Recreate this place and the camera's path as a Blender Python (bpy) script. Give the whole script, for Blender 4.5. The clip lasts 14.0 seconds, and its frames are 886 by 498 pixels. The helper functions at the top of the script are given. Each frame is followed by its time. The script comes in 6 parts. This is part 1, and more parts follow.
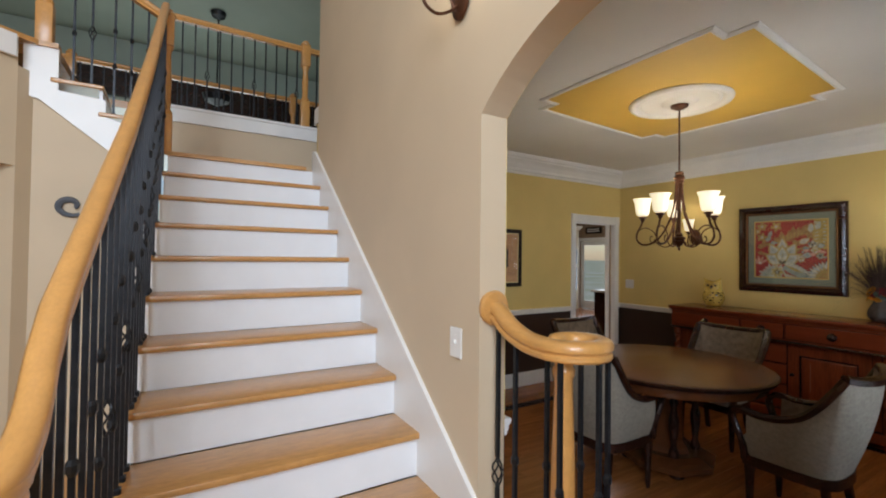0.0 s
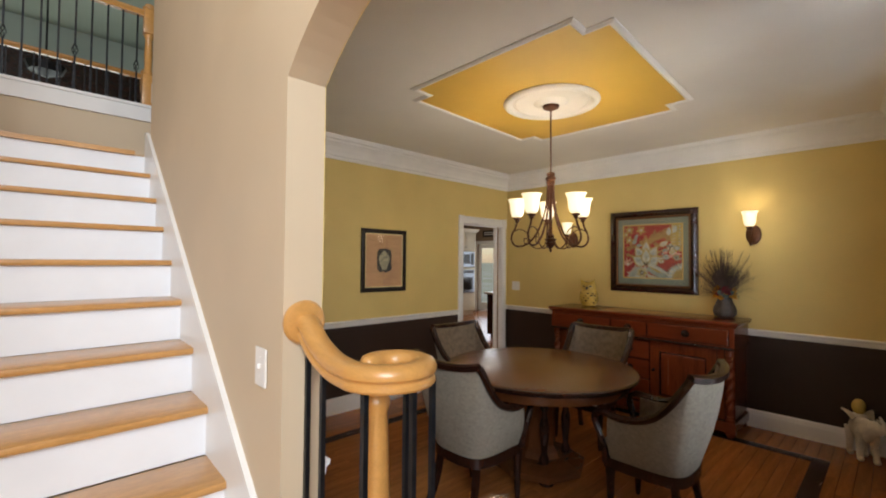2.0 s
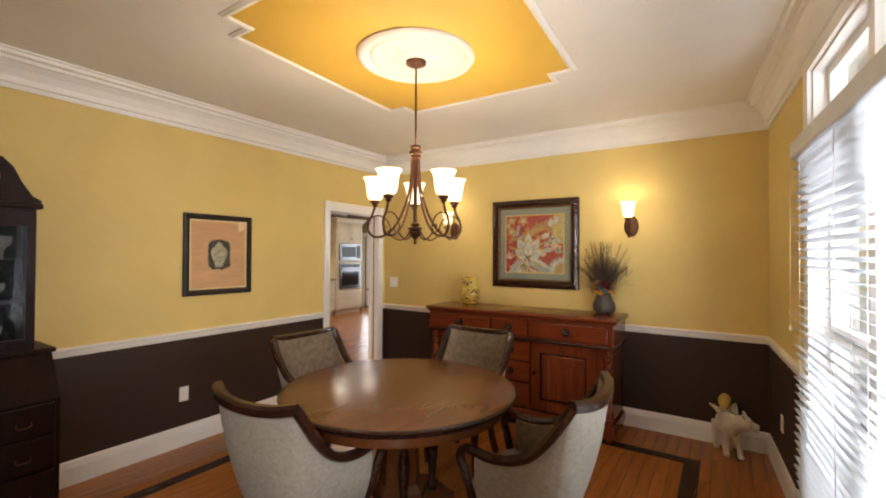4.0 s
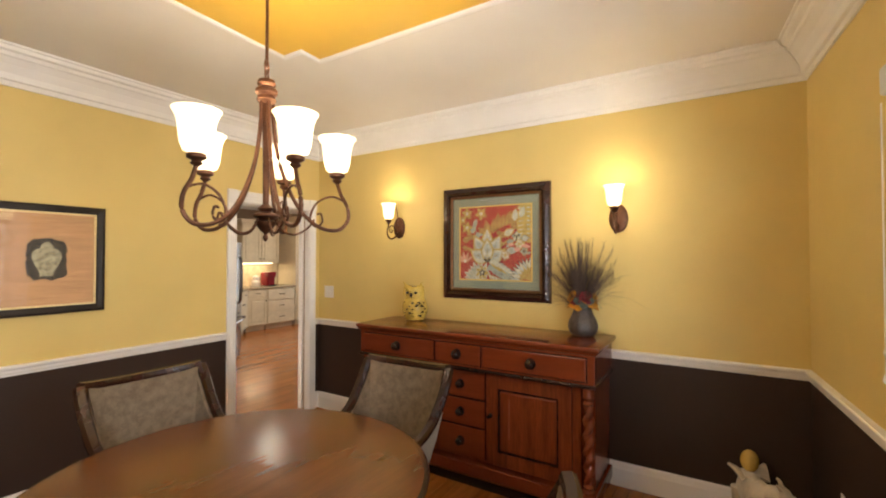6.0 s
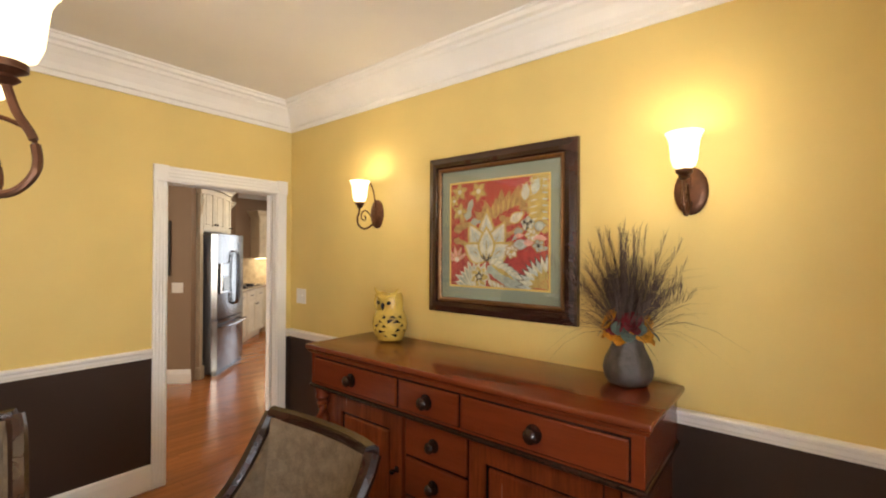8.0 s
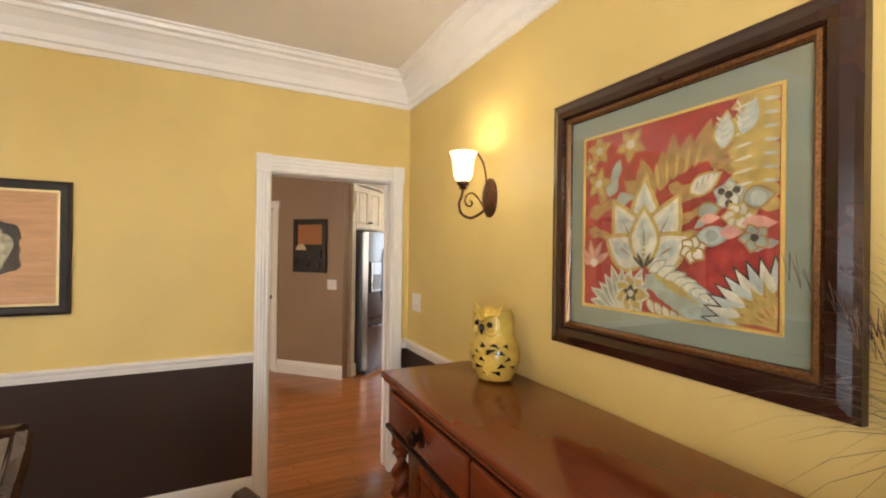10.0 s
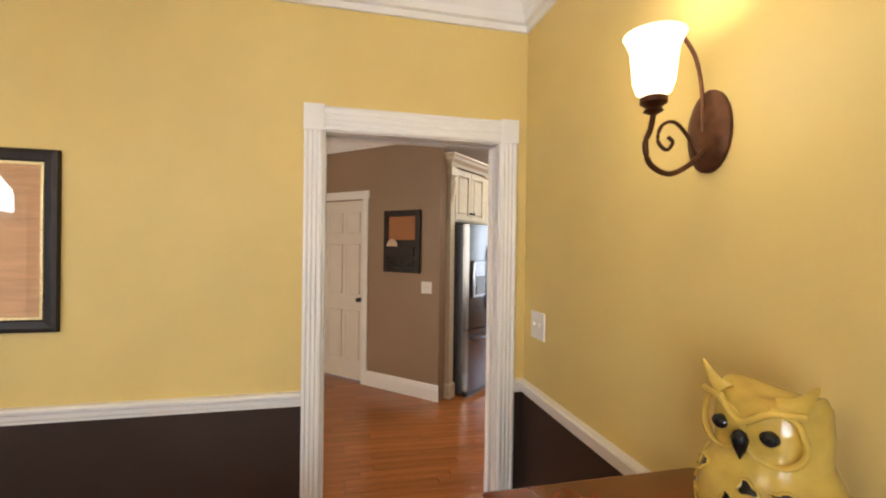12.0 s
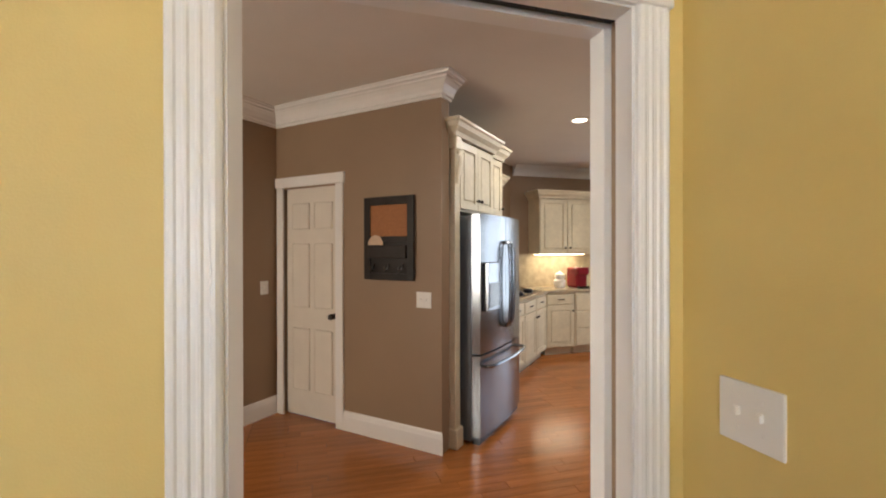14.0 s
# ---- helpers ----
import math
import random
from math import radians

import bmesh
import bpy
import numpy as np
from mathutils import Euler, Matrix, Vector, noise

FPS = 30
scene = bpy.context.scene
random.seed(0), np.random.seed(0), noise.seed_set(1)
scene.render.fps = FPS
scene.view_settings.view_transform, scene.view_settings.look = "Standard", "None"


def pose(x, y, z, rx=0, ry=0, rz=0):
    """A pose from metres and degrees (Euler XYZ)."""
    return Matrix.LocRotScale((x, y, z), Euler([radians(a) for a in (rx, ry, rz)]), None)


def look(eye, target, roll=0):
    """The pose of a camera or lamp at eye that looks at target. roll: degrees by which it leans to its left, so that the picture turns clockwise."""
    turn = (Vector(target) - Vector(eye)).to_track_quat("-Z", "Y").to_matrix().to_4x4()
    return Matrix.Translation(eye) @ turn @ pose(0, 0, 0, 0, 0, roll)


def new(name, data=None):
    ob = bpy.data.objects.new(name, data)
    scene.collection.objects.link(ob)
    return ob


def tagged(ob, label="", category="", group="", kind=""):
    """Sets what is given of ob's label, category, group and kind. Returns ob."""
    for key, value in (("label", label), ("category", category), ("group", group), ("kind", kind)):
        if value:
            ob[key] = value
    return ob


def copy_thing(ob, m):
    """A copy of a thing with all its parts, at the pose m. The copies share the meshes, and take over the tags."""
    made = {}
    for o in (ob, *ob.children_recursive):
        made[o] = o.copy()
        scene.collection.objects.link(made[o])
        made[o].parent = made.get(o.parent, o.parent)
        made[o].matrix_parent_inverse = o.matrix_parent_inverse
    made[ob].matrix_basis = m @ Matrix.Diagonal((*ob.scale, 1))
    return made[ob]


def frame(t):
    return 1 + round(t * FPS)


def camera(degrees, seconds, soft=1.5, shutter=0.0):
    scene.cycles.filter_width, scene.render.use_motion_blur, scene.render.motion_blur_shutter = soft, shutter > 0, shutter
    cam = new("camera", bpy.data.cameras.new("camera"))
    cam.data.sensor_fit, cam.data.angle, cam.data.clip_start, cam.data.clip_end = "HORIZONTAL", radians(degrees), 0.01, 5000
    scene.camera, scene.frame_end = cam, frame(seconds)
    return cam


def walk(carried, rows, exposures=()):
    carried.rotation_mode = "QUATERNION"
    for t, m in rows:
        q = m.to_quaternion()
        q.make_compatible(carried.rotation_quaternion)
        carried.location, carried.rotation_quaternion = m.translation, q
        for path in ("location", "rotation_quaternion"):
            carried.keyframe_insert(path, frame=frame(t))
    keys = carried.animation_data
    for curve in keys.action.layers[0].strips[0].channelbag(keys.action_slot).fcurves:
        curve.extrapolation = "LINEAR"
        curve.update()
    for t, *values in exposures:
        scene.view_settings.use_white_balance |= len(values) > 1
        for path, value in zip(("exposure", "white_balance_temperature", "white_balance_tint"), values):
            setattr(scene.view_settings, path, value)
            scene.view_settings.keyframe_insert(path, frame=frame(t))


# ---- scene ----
cam = camera(91.4, 14.0, soft=2.0)
PATH = [
    (0, (0.099, -0.017, 1.541), (1.145, 1.687, 1.578), 0.7),
    (0.5, (0.173, -0.016, 1.544), (1.316, 1.624, 1.583), 0.6),
    (1, (0.278, -0.005, 1.543), (1.507, 1.572, 1.585), 0.4),
    (1.5, (0.395, 0.001, 1.544), (1.702, 1.514, 1.593), 0.4),
    (2, (0.524, 0.048, 1.538), (1.902, 1.496, 1.594), 0.5),
    (2.5, (0.664, 0.131, 1.545), (2.131, 1.489, 1.595), 0.7),
    (3, (0.833, 0.191, 1.54), (2.383, 1.455, 1.582), 0.5),
    (3.5, (1.026, 0.242, 1.556), (2.649, 1.411, 1.586), 0.2),
    (4, (1.256, 0.279, 1.552), (2.933, 1.369, 1.577), 0.3),
    (4.2, (1.35, 0.294, 1.548), (3.046, 1.354, 1.575), 0.3),
    (6.5, (2.671, 0.468, 1.555), (4.368, 1.525, 1.595), -0.1),
    (7, (2.972, 0.473, 1.555), (4.629, 1.592, 1.588), 0.3),
    (7.2, (3.072, 0.523, 1.559), (4.728, 1.643, 1.588), 0.3),
    (9.3, (4.118, 0.841, 1.566), (5.258, 2.484, 1.574), 0.6),
    (9.5, (4.192, 0.908, 1.556), (5.265, 2.596, 1.569), 0.7),
    (10, (4.337, 1.065, 1.555), (5.24, 2.85, 1.562), 0.8),
    (10.5, (4.458, 1.278, 1.55), (5.221, 3.127, 1.55), 1.0),
    (11, (4.561, 1.519, 1.543), (5.198, 3.415, 1.535), 0.8),
    (11.5, (4.638, 1.765, 1.548), (5.144, 3.7, 1.535), 0.9),
    (12, (4.67, 2.024, 1.539), (5.122, 3.972, 1.529), 0.8),
    (12.5, (4.687, 2.299, 1.532), (5.117, 4.252, 1.52), 0.7),
    (13, (4.69, 2.592, 1.527), (5.093, 4.551, 1.515), 0.5),
    (13.5, (4.681, 2.891, 1.525), (5.148, 4.836, 1.513), 0.3),
    (14, (4.733, 3.169, 1.514), (5.293, 5.089, 1.509), -0.1),
]
EXPOSURES = [(0, -0.86, 6000, 10), (1.5, -0.66, 6300, 11), (3, -0.22, 6750, 13), (4, 0.18, 6900, 14), (7, 0.44, 6950, 13), (10, 0.44, 6750, 13), (12.5, 0.46, 6300, 12), (14, 0.42, 6100, 10)]
walk(cam, [(t, look(eye, target, roll)) for t, eye, target, roll in PATH], EXPOSURES)

# ---- world, sun, large lights ----
world = bpy.data.worlds.new("sky")
scene.world = world
world.use_nodes = True
wn = world.node_tree
sky = wn.nodes.new("ShaderNodeTexSky")
sky.sky_type, sky.sun_disc = "NISHITA", False
sky.sun_elevation, sky.sun_rotation = radians(48), radians(37)
wn.links.new(sky.outputs[0], wn.nodes["Background"].inputs[0])
wn.nodes["Background"].inputs[1].default_value = 0.12
sun_data = bpy.data.lights.new("sun", "SUN")
sun_data.energy, sun_data.angle, sun_data.color = 3.0, radians(0.5), (1.0, 0.95, 0.87)
sun_ob = new("sun", sun_data)
sun_ob.matrix_world = look((12, 16, 22), (0, 0, 0))
BULB_W, SCONCE_W = 4.7, 3.0


def area_lamp(name, at, to, w, h, watts, color=(0.86, 0.93, 1.0)):
    """A rectangular area lamp: daylight at a window, a ceiling light or added fill."""
    data = bpy.data.lights.new(name, "AREA")
    data.shape, data.size, data.size_y, data.energy, data.color = "RECTANGLE", w, h, watts, color
    ob = new(name, data)
    ob.matrix_world = look(at, to)
    return ob


def bulb(name, at, watts, color=(1.0, 0.85, 0.64), radius=0.05):
    data = bpy.data.lights.new(name, "POINT")
    data.energy, data.color, data.shadow_soft_size = watts, color, radius
    ob = new(name, data)
    ob.location = at
    return ob


area_lamp("window_light_dining", (3.36, -0.30, 1.3), (3.9, 1.9, 1.15), 1.6, 1.8, 10, (0.70, 0.85, 1.0))
area_lamp("window_light_dining_oblique", (3.08, -0.55, 1.4), (5.3, 1.35, 1.15), 0.8, 1.8, 80, (0.84, 0.92, 1.0))
# assumed daylight from an unseen opening, placed to light stairs and beige wall
area_lamp("assumed_light_foyer", (-1.55, -2.45, 3.45), (0.5, 2, 1.5), 2.4, 3.0, 490, (0.84, 0.92, 1.0))
area_lamp("window_light_kitchen", (10.7, 7.9, 1.3), (6, 7.0, 1.0), 2.4, 2.0, 38)
# added lamp hidden below the gallery edge, lifts the great room ceiling
area_lamp("hidden_light_great_room", (1.0, 9.85, 2.0), (1.0, 6.5, 4.6), 5.0, 2.4, 165, (0.9, 1.0, 0.93))
# added fill with no known source, brightens the pantry wall
area_lamp("added_light_passage", (1.75, 4.50, 1.5), (5, 6.5, 1.2), 0.60, 1.5, 44, (1.0, 0.88, 0.70))


# ---- mesh tools ----
def bm_new():
    return bmesh.new()


def finish(name, bm, mat, smooth=False):
    bmesh.ops.recalc_face_normals(bm, faces=bm.faces[:])
    me = bpy.data.meshes.new(name)
    bm.to_mesh(me)
    bm.free()
    for m in mat if isinstance(mat, (list, tuple)) else [mat]:
        me.materials.append(m)
    if smooth:
        for p in me.polygons:
            p.use_smooth = True
        me.set_sharp_from_angle(angle=radians(38))
    return me


def part(name, bm, mat, parent, label="", smooth=False):
    ob = new(name, finish(name, bm, mat, smooth))
    ob.parent = parent
    if label:
        ob["label"] = label
    return ob


def solid(name, bm, mat, label, category, kind="structure", smooth=False, group=""):
    return tagged(new(name, finish(name, bm, mat, smooth)), label, category, group, kind)


def thing(name, label, category, m=None, group=""):
    ob = new(name)
    ob.empty_display_size = 0.1
    if m is not None:
        ob.matrix_world = m
    return tagged(ob, label, category, group)


def box(bm, x0, x1, y0, y1, z0, z1, bevel=0.0, seg=2):
    v = [bm.verts.new((x, y, z)) for z in (z0, z1) for y in (y0, y1) for x in (x0, x1)]
    fs = [bm.faces.new([v[i] for i in q]) for q in ((0, 2, 3, 1), (4, 5, 7, 6), (0, 1, 5, 4), (2, 6, 7, 3), (0, 4, 6, 2), (1, 3, 7, 5))]
    if bevel > 0:
        edges = list({e for f in fs for e in f.edges})
        bmesh.ops.bevel(bm, geom=edges, offset=bevel, segments=seg, affect="EDGES", profile=0.5)
    return bm


def boxes(*rows, bevel=0.0):
    bm = bm_new()
    for r in rows:
        box(bm, *r, bevel=bevel)
    return bm


def prism(bm, outline, axis, a, b):
    """A flat outline of (u, v) pulled along axis from a to b. x: u=y, v=z; y: u=x, v=z; z: u=x, v=y."""
    def at(u, v, w):
        return {"x": (w, u, v), "y": (u, w, v), "z": (u, v, w)}[axis]
    lo, hi = [bm.verts.new(at(u, v, a)) for u, v in outline], [bm.verts.new(at(u, v, b)) for u, v in outline]
    n = len(outline)
    bm.faces.new(lo)
    bm.faces.new(hi[::-1])
    for i in range(n):
        bm.faces.new((lo[i], hi[i], hi[(i + 1) % n], lo[(i + 1) % n]))
    return bm


def lathe(bm, profile, segs=20, at=(0, 0, 0), axis="z"):
    """profile: (radius, height) up the axis."""
    rings = []
    for r, h in profile:
        ring = []
        for i in range(segs):
            a = 2 * math.pi * i / segs
            p = (r * math.cos(a), r * math.sin(a), h)
            if axis == "x":
                p = (p[2], p[0], p[1])
            elif axis == "y":
                p = (p[0], p[2], p[1])
            ring.append(bm.verts.new((p[0] + at[0], p[1] + at[1], p[2] + at[2])))
        rings.append(ring)
    for a, b in zip(rings, rings[1:]):
        for i in range(segs):
            j = (i + 1) % segs
            bm.faces.new((a[i], a[j], b[j], b[i]))
    bm.faces.new(rings[0][::-1])
    bm.faces.new(rings[-1])
    return bm


def sweep(bm, path, section, up=(0, 0, 1), closed=False):
    """section: outline of (side, up) carried along path, upright as far as it can. section may be a function of 0..1."""
    pts = [Vector(p) for p in path]
    n = len(pts)
    rings = []
    for i, p in enumerate(pts):
        a, b = (pts[i - 1], pts[(i + 1) % n]) if closed else (pts[max(i - 1, 0)], pts[min(i + 1, n - 1)])
        t = (b - a).normalized()
        ref = Vector(up)
        if abs(t.dot(ref)) > 0.97:
            ref = Vector((0, 1, 0)) if abs(t.y) < 0.9 else Vector((1, 0, 0))
        side = t.cross(ref).normalized()
        top = side.cross(t)
        sec = section(i / (n - 1)) if callable(section) else section
        rings.append([bm.verts.new(p + side * u + top * v) for u, v in sec])
    m = len(rings[0])
    pairs = list(zip(rings, rings[1:])) + ([(rings[-1], rings[0])] if closed else [])
    for a, b in pairs:
        for i in range(m):
            j = (i + 1) % m
            bm.faces.new((a[i], a[j], b[j], b[i]))
    if not closed:
        bm.faces.new(rings[0][::-1])
        bm.faces.new(rings[-1])
    return bm


def circle(r, n=8, sy=1.0):
    return [(r * math.cos(2 * math.pi * i / n), sy * r * math.sin(2 * math.pi * i / n)) for i in range(n)]


def smooth_path(pts, per=8):
    """Catmull-Rom through the points."""
    pts = [Vector(p) for p in pts]
    out = []
    for i in range(len(pts) - 1):
        p0, p1, p2, p3 = pts[max(i - 1, 0)], pts[i], pts[i + 1], pts[min(i + 2, len(pts) - 1)]
        for k in range(per):
            t = k / per
            out.append(0.5 * ((2 * p1) + (p2 - p0) * t + (2 * p0 - 5 * p1 + 4 * p2 - p3) * t * t + (3 * p1 - p0 - 3 * p2 + p3) * t ** 3))
    out.append(pts[-1])
    return out


# ---- materials ----
def material(name, color, rough=0.5, metal=0.0, vary=0.12, scale=6.0, bump=0.0, bump_scale=60.0, stretch=(1, 1, 1), coat=0.0, spec=0.5, grain=0.0, color2=None, random_piece=0.0, grain_scale=1.0):
    m = bpy.data.materials.new(name)
    m.use_nodes = True
    nt = m.node_tree
    b = nt.nodes["Principled BSDF"]
    b.inputs["Metallic"].default_value, b.inputs["Coat Weight"].default_value = metal, coat
    b.inputs["Coat Roughness"].default_value = 0.12
    b.inputs["Specular IOR Level"].default_value = spec
    co = nt.nodes.new("ShaderNodeTexCoord")
    mp = nt.nodes.new("ShaderNodeMapping")
    mp.inputs["Scale"].default_value = stretch
    nt.links.new(co.outputs["Object"], mp.inputs[0])
    n1 = nt.nodes.new("ShaderNodeTexNoise")
    n1.inputs["Scale"].default_value, n1.inputs["Detail"].default_value = scale, 5
    nt.links.new(mp.outputs[0], n1.inputs["Vector"])
    ramp = nt.nodes.new("ShaderNodeValToRGB")
    dark = tuple(c * (1 - vary) for c in (color2 or color)) if color2 is None else tuple(color2)
    light = tuple(min(1, c * (1 + vary)) for c in color) if color2 is None else tuple(color)
    ramp.color_ramp.elements[0].position, ramp.color_ramp.elements[1].position = 0.3, 0.7
    ramp.color_ramp.elements[0].color, ramp.color_ramp.elements[1].color = (*dark, 1), (*light, 1)
    nt.links.new(n1.outputs["Fac"], ramp.inputs[0])
    col = ramp.outputs[0]
    if grain:
        n2 = nt.nodes.new("ShaderNodeTexNoise")
        n2.inputs["Scale"].default_value, n2.inputs["Detail"].default_value = scale * 6 * grain_scale, 8
        nt.links.new(mp.outputs[0], n2.inputs["Vector"])
        mx = nt.nodes.new("ShaderNodeMix")
        mx.data_type, mx.blend_type = "RGBA", "MULTIPLY"
        mx.inputs[0].default_value = grain
        r2 = nt.nodes.new("ShaderNodeValToRGB")
        r2.color_ramp.elements[0].position, r2.color_ramp.elements[1].position = 0.35, 0.65
        r2.color_ramp.elements[0].color = (0.35, 0.3, 0.28, 1)
        nt.links.new(n2.outputs["Fac"], r2.inputs[0])
        nt.links.new(col, mx.inputs[6])
        nt.links.new(r2.outputs[0], mx.inputs[7])
        col = mx.outputs[2]
    if random_piece:
        oi = nt.nodes.new("ShaderNodeObjectInfo")
        gi = nt.nodes.new("ShaderNodeNewGeometry")
        ad = nt.nodes.new("ShaderNodeMath")
        ad.operation = "ADD"
        nt.links.new(oi.outputs["Random"], ad.inputs[0])
        nt.links.new(gi.outputs["Random Per Island"], ad.inputs[1])
        fr = nt.nodes.new("ShaderNodeMath")
        fr.operation = "FRACT"
        nt.links.new(ad.outputs[0], fr.inputs[0])
        mr = nt.nodes.new("ShaderNodeMapRange")
        mr.inputs[3].default_value, mr.inputs[4].default_value = 1 - random_piece, 1 + random_piece
        nt.links.new(fr.outputs[0], mr.inputs[0])
        hsv = nt.nodes.new("ShaderNodeHueSaturation")
        nt.links.new(mr.outputs[0], hsv.inputs["Value"])
        nt.links.new(col, hsv.inputs["Color"])
        col = hsv.outputs[0]
    nt.links.new(col, b.inputs["Base Color"])
    rr = nt.nodes.new("ShaderNodeMapRange")
    rr.inputs[3].default_value, rr.inputs[4].default_value = max(0.02, rough - min(0.06, 0.25 * vary)), min(1, rough + min(0.06, 0.25 * vary))
    nt.links.new(n1.outputs["Fac"], rr.inputs[0])
    nt.links.new(rr.outputs[0], b.inputs["Roughness"])
    if bump:
        n3 = nt.nodes.new("ShaderNodeTexNoise")
        n3.inputs["Scale"].default_value, n3.inputs["Detail"].default_value = bump_scale, 4
        nt.links.new(mp.outputs[0], n3.inputs["Vector"])
        bp = nt.nodes.new("ShaderNodeBump")
        bp.inputs["Strength"].default_value, bp.inputs["Distance"].default_value = bump, 0.004
        nt.links.new(n3.outputs["Fac"], bp.inputs["Height"])
        nt.links.new(bp.outputs[0], b.inputs["Normal"])
    return m


def two_tone(name, low, high, split):
    """Wall paint in two colours that meet at a height."""
    m = material(name, high, 0.55, vary=0.05, scale=2.0, bump=0.12, bump_scale=220, spec=0.3)
    nt = m.node_tree
    b = nt.nodes["Principled BSDF"]
    src = b.inputs["Base Color"].links[0].from_socket
    g = nt.nodes.new("ShaderNodeNewGeometry")
    s = nt.nodes.new("ShaderNodeSeparateXYZ")
    c = nt.nodes.new("ShaderNodeMath")
    c.operation, c.inputs[1].default_value = "LESS_THAN", split
    mx = nt.nodes.new("ShaderNodeMix")
    mx.data_type = "RGBA"
    nt.links.new(g.outputs["Position"], s.inputs[0])
    nt.links.new(s.outputs[2], c.inputs[0])
    nt.links.new(c.outputs[0], mx.inputs[0])
    nt.links.new(src, mx.inputs[6])
    mx.inputs[7].default_value = (*low, 1)
    nt.links.new(mx.outputs[2], b.inputs["Base Color"])
    return m


def glowing(name, color, strength, rough=0.4):
    m = material(name, (0.9, 0.86, 0.78), rough, vary=0.05)
    b = m.node_tree.nodes["Principled BSDF"]
    b.inputs["Emission Color"].default_value, b.inputs["Emission Strength"].default_value = (*color, 1), strength
    return m


def clear_glass(name, tint=(1, 1, 1), rough=0.0):
    m = bpy.data.materials.new(name)
    m.use_nodes = True
    b = m.node_tree.nodes["Principled BSDF"]
    b.inputs["Base Color"].default_value = (*tint, 1)
    b.inputs["Transmission Weight"].default_value, b.inputs["Roughness"].default_value, b.inputs["IOR"].default_value = 1.0, rough, 1.45
    return m


YELLOW = (0.67, 0.505, 0.185)
M_YELLOW = two_tone("paint_yellow_over_brown", (0.040, 0.023, 0.0165), YELLOW, 0.885)
M_GOLD = material("paint_gold_ceiling", (0.68, 0.42, 0.07), 0.5, vary=0.05, scale=2)
M_BEIGE = material("paint_beige", (0.61, 0.485, 0.328), 0.6, vary=0.04, scale=2, bump=0.1, bump_scale=200)
M_TAUPE = material("paint_taupe", (0.29, 0.195, 0.120), 0.6, vary=0.05, scale=2, bump=0.1, bump_scale=200)
M_CEIL = material("paint_ceiling_white", (0.74, 0.70, 0.64), 0.7, vary=0.03, scale=2, bump=0.1, bump_scale=180)
M_TRIM = material("paint_trim_white", (0.80, 0.78, 0.75), 0.32, vary=0.03, scale=5)
M_RISER = material("paint_riser_white", (0.80, 0.81, 0.83), 0.4, vary=0.03, scale=5)
M_GREEN = material("paint_sage", (0.36, 0.42, 0.36), 0.6, vary=0.05, scale=2)
M_OAK = material("oak_golden", (0.56, 0.29, 0.09), 0.32, vary=0.1, scale=5, stretch=(1, 8, 8), grain=0.35, coat=0.3)
M_OAKRAIL = material("oak_handrail", (0.58, 0.29, 0.08), 0.33, vary=0.08, scale=5, stretch=(6, 1.2, 6), grain=0.12, coat=0.3)
M_FLOOR = material("oak_floor", (0.335, 0.116, 0.028), 0.20, vary=0.20, scale=2.0, stretch=(1, 12, 1), grain=0.22, coat=0.0, spec=0.45, random_piece=0.13)
M_INLAY = material("walnut_inlay", (0.05, 0.022, 0.012), 0.25, vary=0.25, scale=3, stretch=(1, 8, 1), grain=0.3, coat=0.3, random_piece=0.2)
M_GAP = material("floor_joint", (0.05, 0.022, 0.01), 0.7)
M_IRON = material("wrought_iron_black", (0.018, 0.019, 0.022), 0.38, metal=0.6, vary=0.3, scale=30)
M_MAHOG = material("mahogany_red", (0.150, 0.028, 0.009), 0.19, vary=0.10, scale=2.2, stretch=(1, 9, 9), grain=0.12, coat=0.2, spec=0.4)
M_MAHOG_V = material("mahogany_red_upright", (0.155, 0.032, 0.010), 0.25, vary=0.30, scale=3, stretch=(7, 7, 0.7), grain=0.38, coat=0.15, spec=0.35)
M_DARKWOOD = material("dark_cherry", (0.026, 0.0085, 0.005), 0.24, vary=0.25, scale=4, stretch=(3, 3, 3), grain=0.15, coat=0.0, spec=0.45)
M_TABLE = material("table_cherry", (0.112, 0.036, 0.0105), 0.25, vary=0.14, scale=2, stretch=(1, 9, 9), grain=0.16, coat=0.0, spec=0.5)
M_HUTCH = material("hutch_mahogany", (0.018, 0.006, 0.004), 0.45, vary=0.35, scale=4, stretch=(4, 4, 1), grain=0.3, coat=0.0, spec=0.15)
M_FABRIC = material("woven_grey_fabric", (0.31, 0.275, 0.22), 0.9, scale=40, vary=0.12, bump=0.7, bump_scale=190, stretch=(1, 1, 1.3), spec=0.15, grain=0.35)
M_TAUPECLOTH = material("taupe_chenille", (0.175, 0.132, 0.092), 0.95, scale=26, vary=0.22, bump=0.7, bump_scale=170, spec=0.12, grain=0.25)
M_BRONZE = material("oiled_bronze", (0.15 * 0.72, 0.066 * 0.70, 0.035 * 0.70), 0.38, metal=0.75, vary=0.35, scale=20)
# also put on wall_passage_back, where the black stands in for darkness
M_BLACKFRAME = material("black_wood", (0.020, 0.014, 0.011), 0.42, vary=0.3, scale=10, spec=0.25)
M_PLATE = material("switch_plastic", (0.78, 0.75, 0.70), 0.35, vary=0.02)
M_GLASS = clear_glass("window_glass")
# dark tint and low IOR subdue the window's reflection in the bookcase doors
M_DULLGLASS = clear_glass("bookcase_glass", (0.62, 0.57, 0.50))
M_DULLGLASS.node_tree.nodes["Principled BSDF"].inputs["IOR"].default_value = 1.14
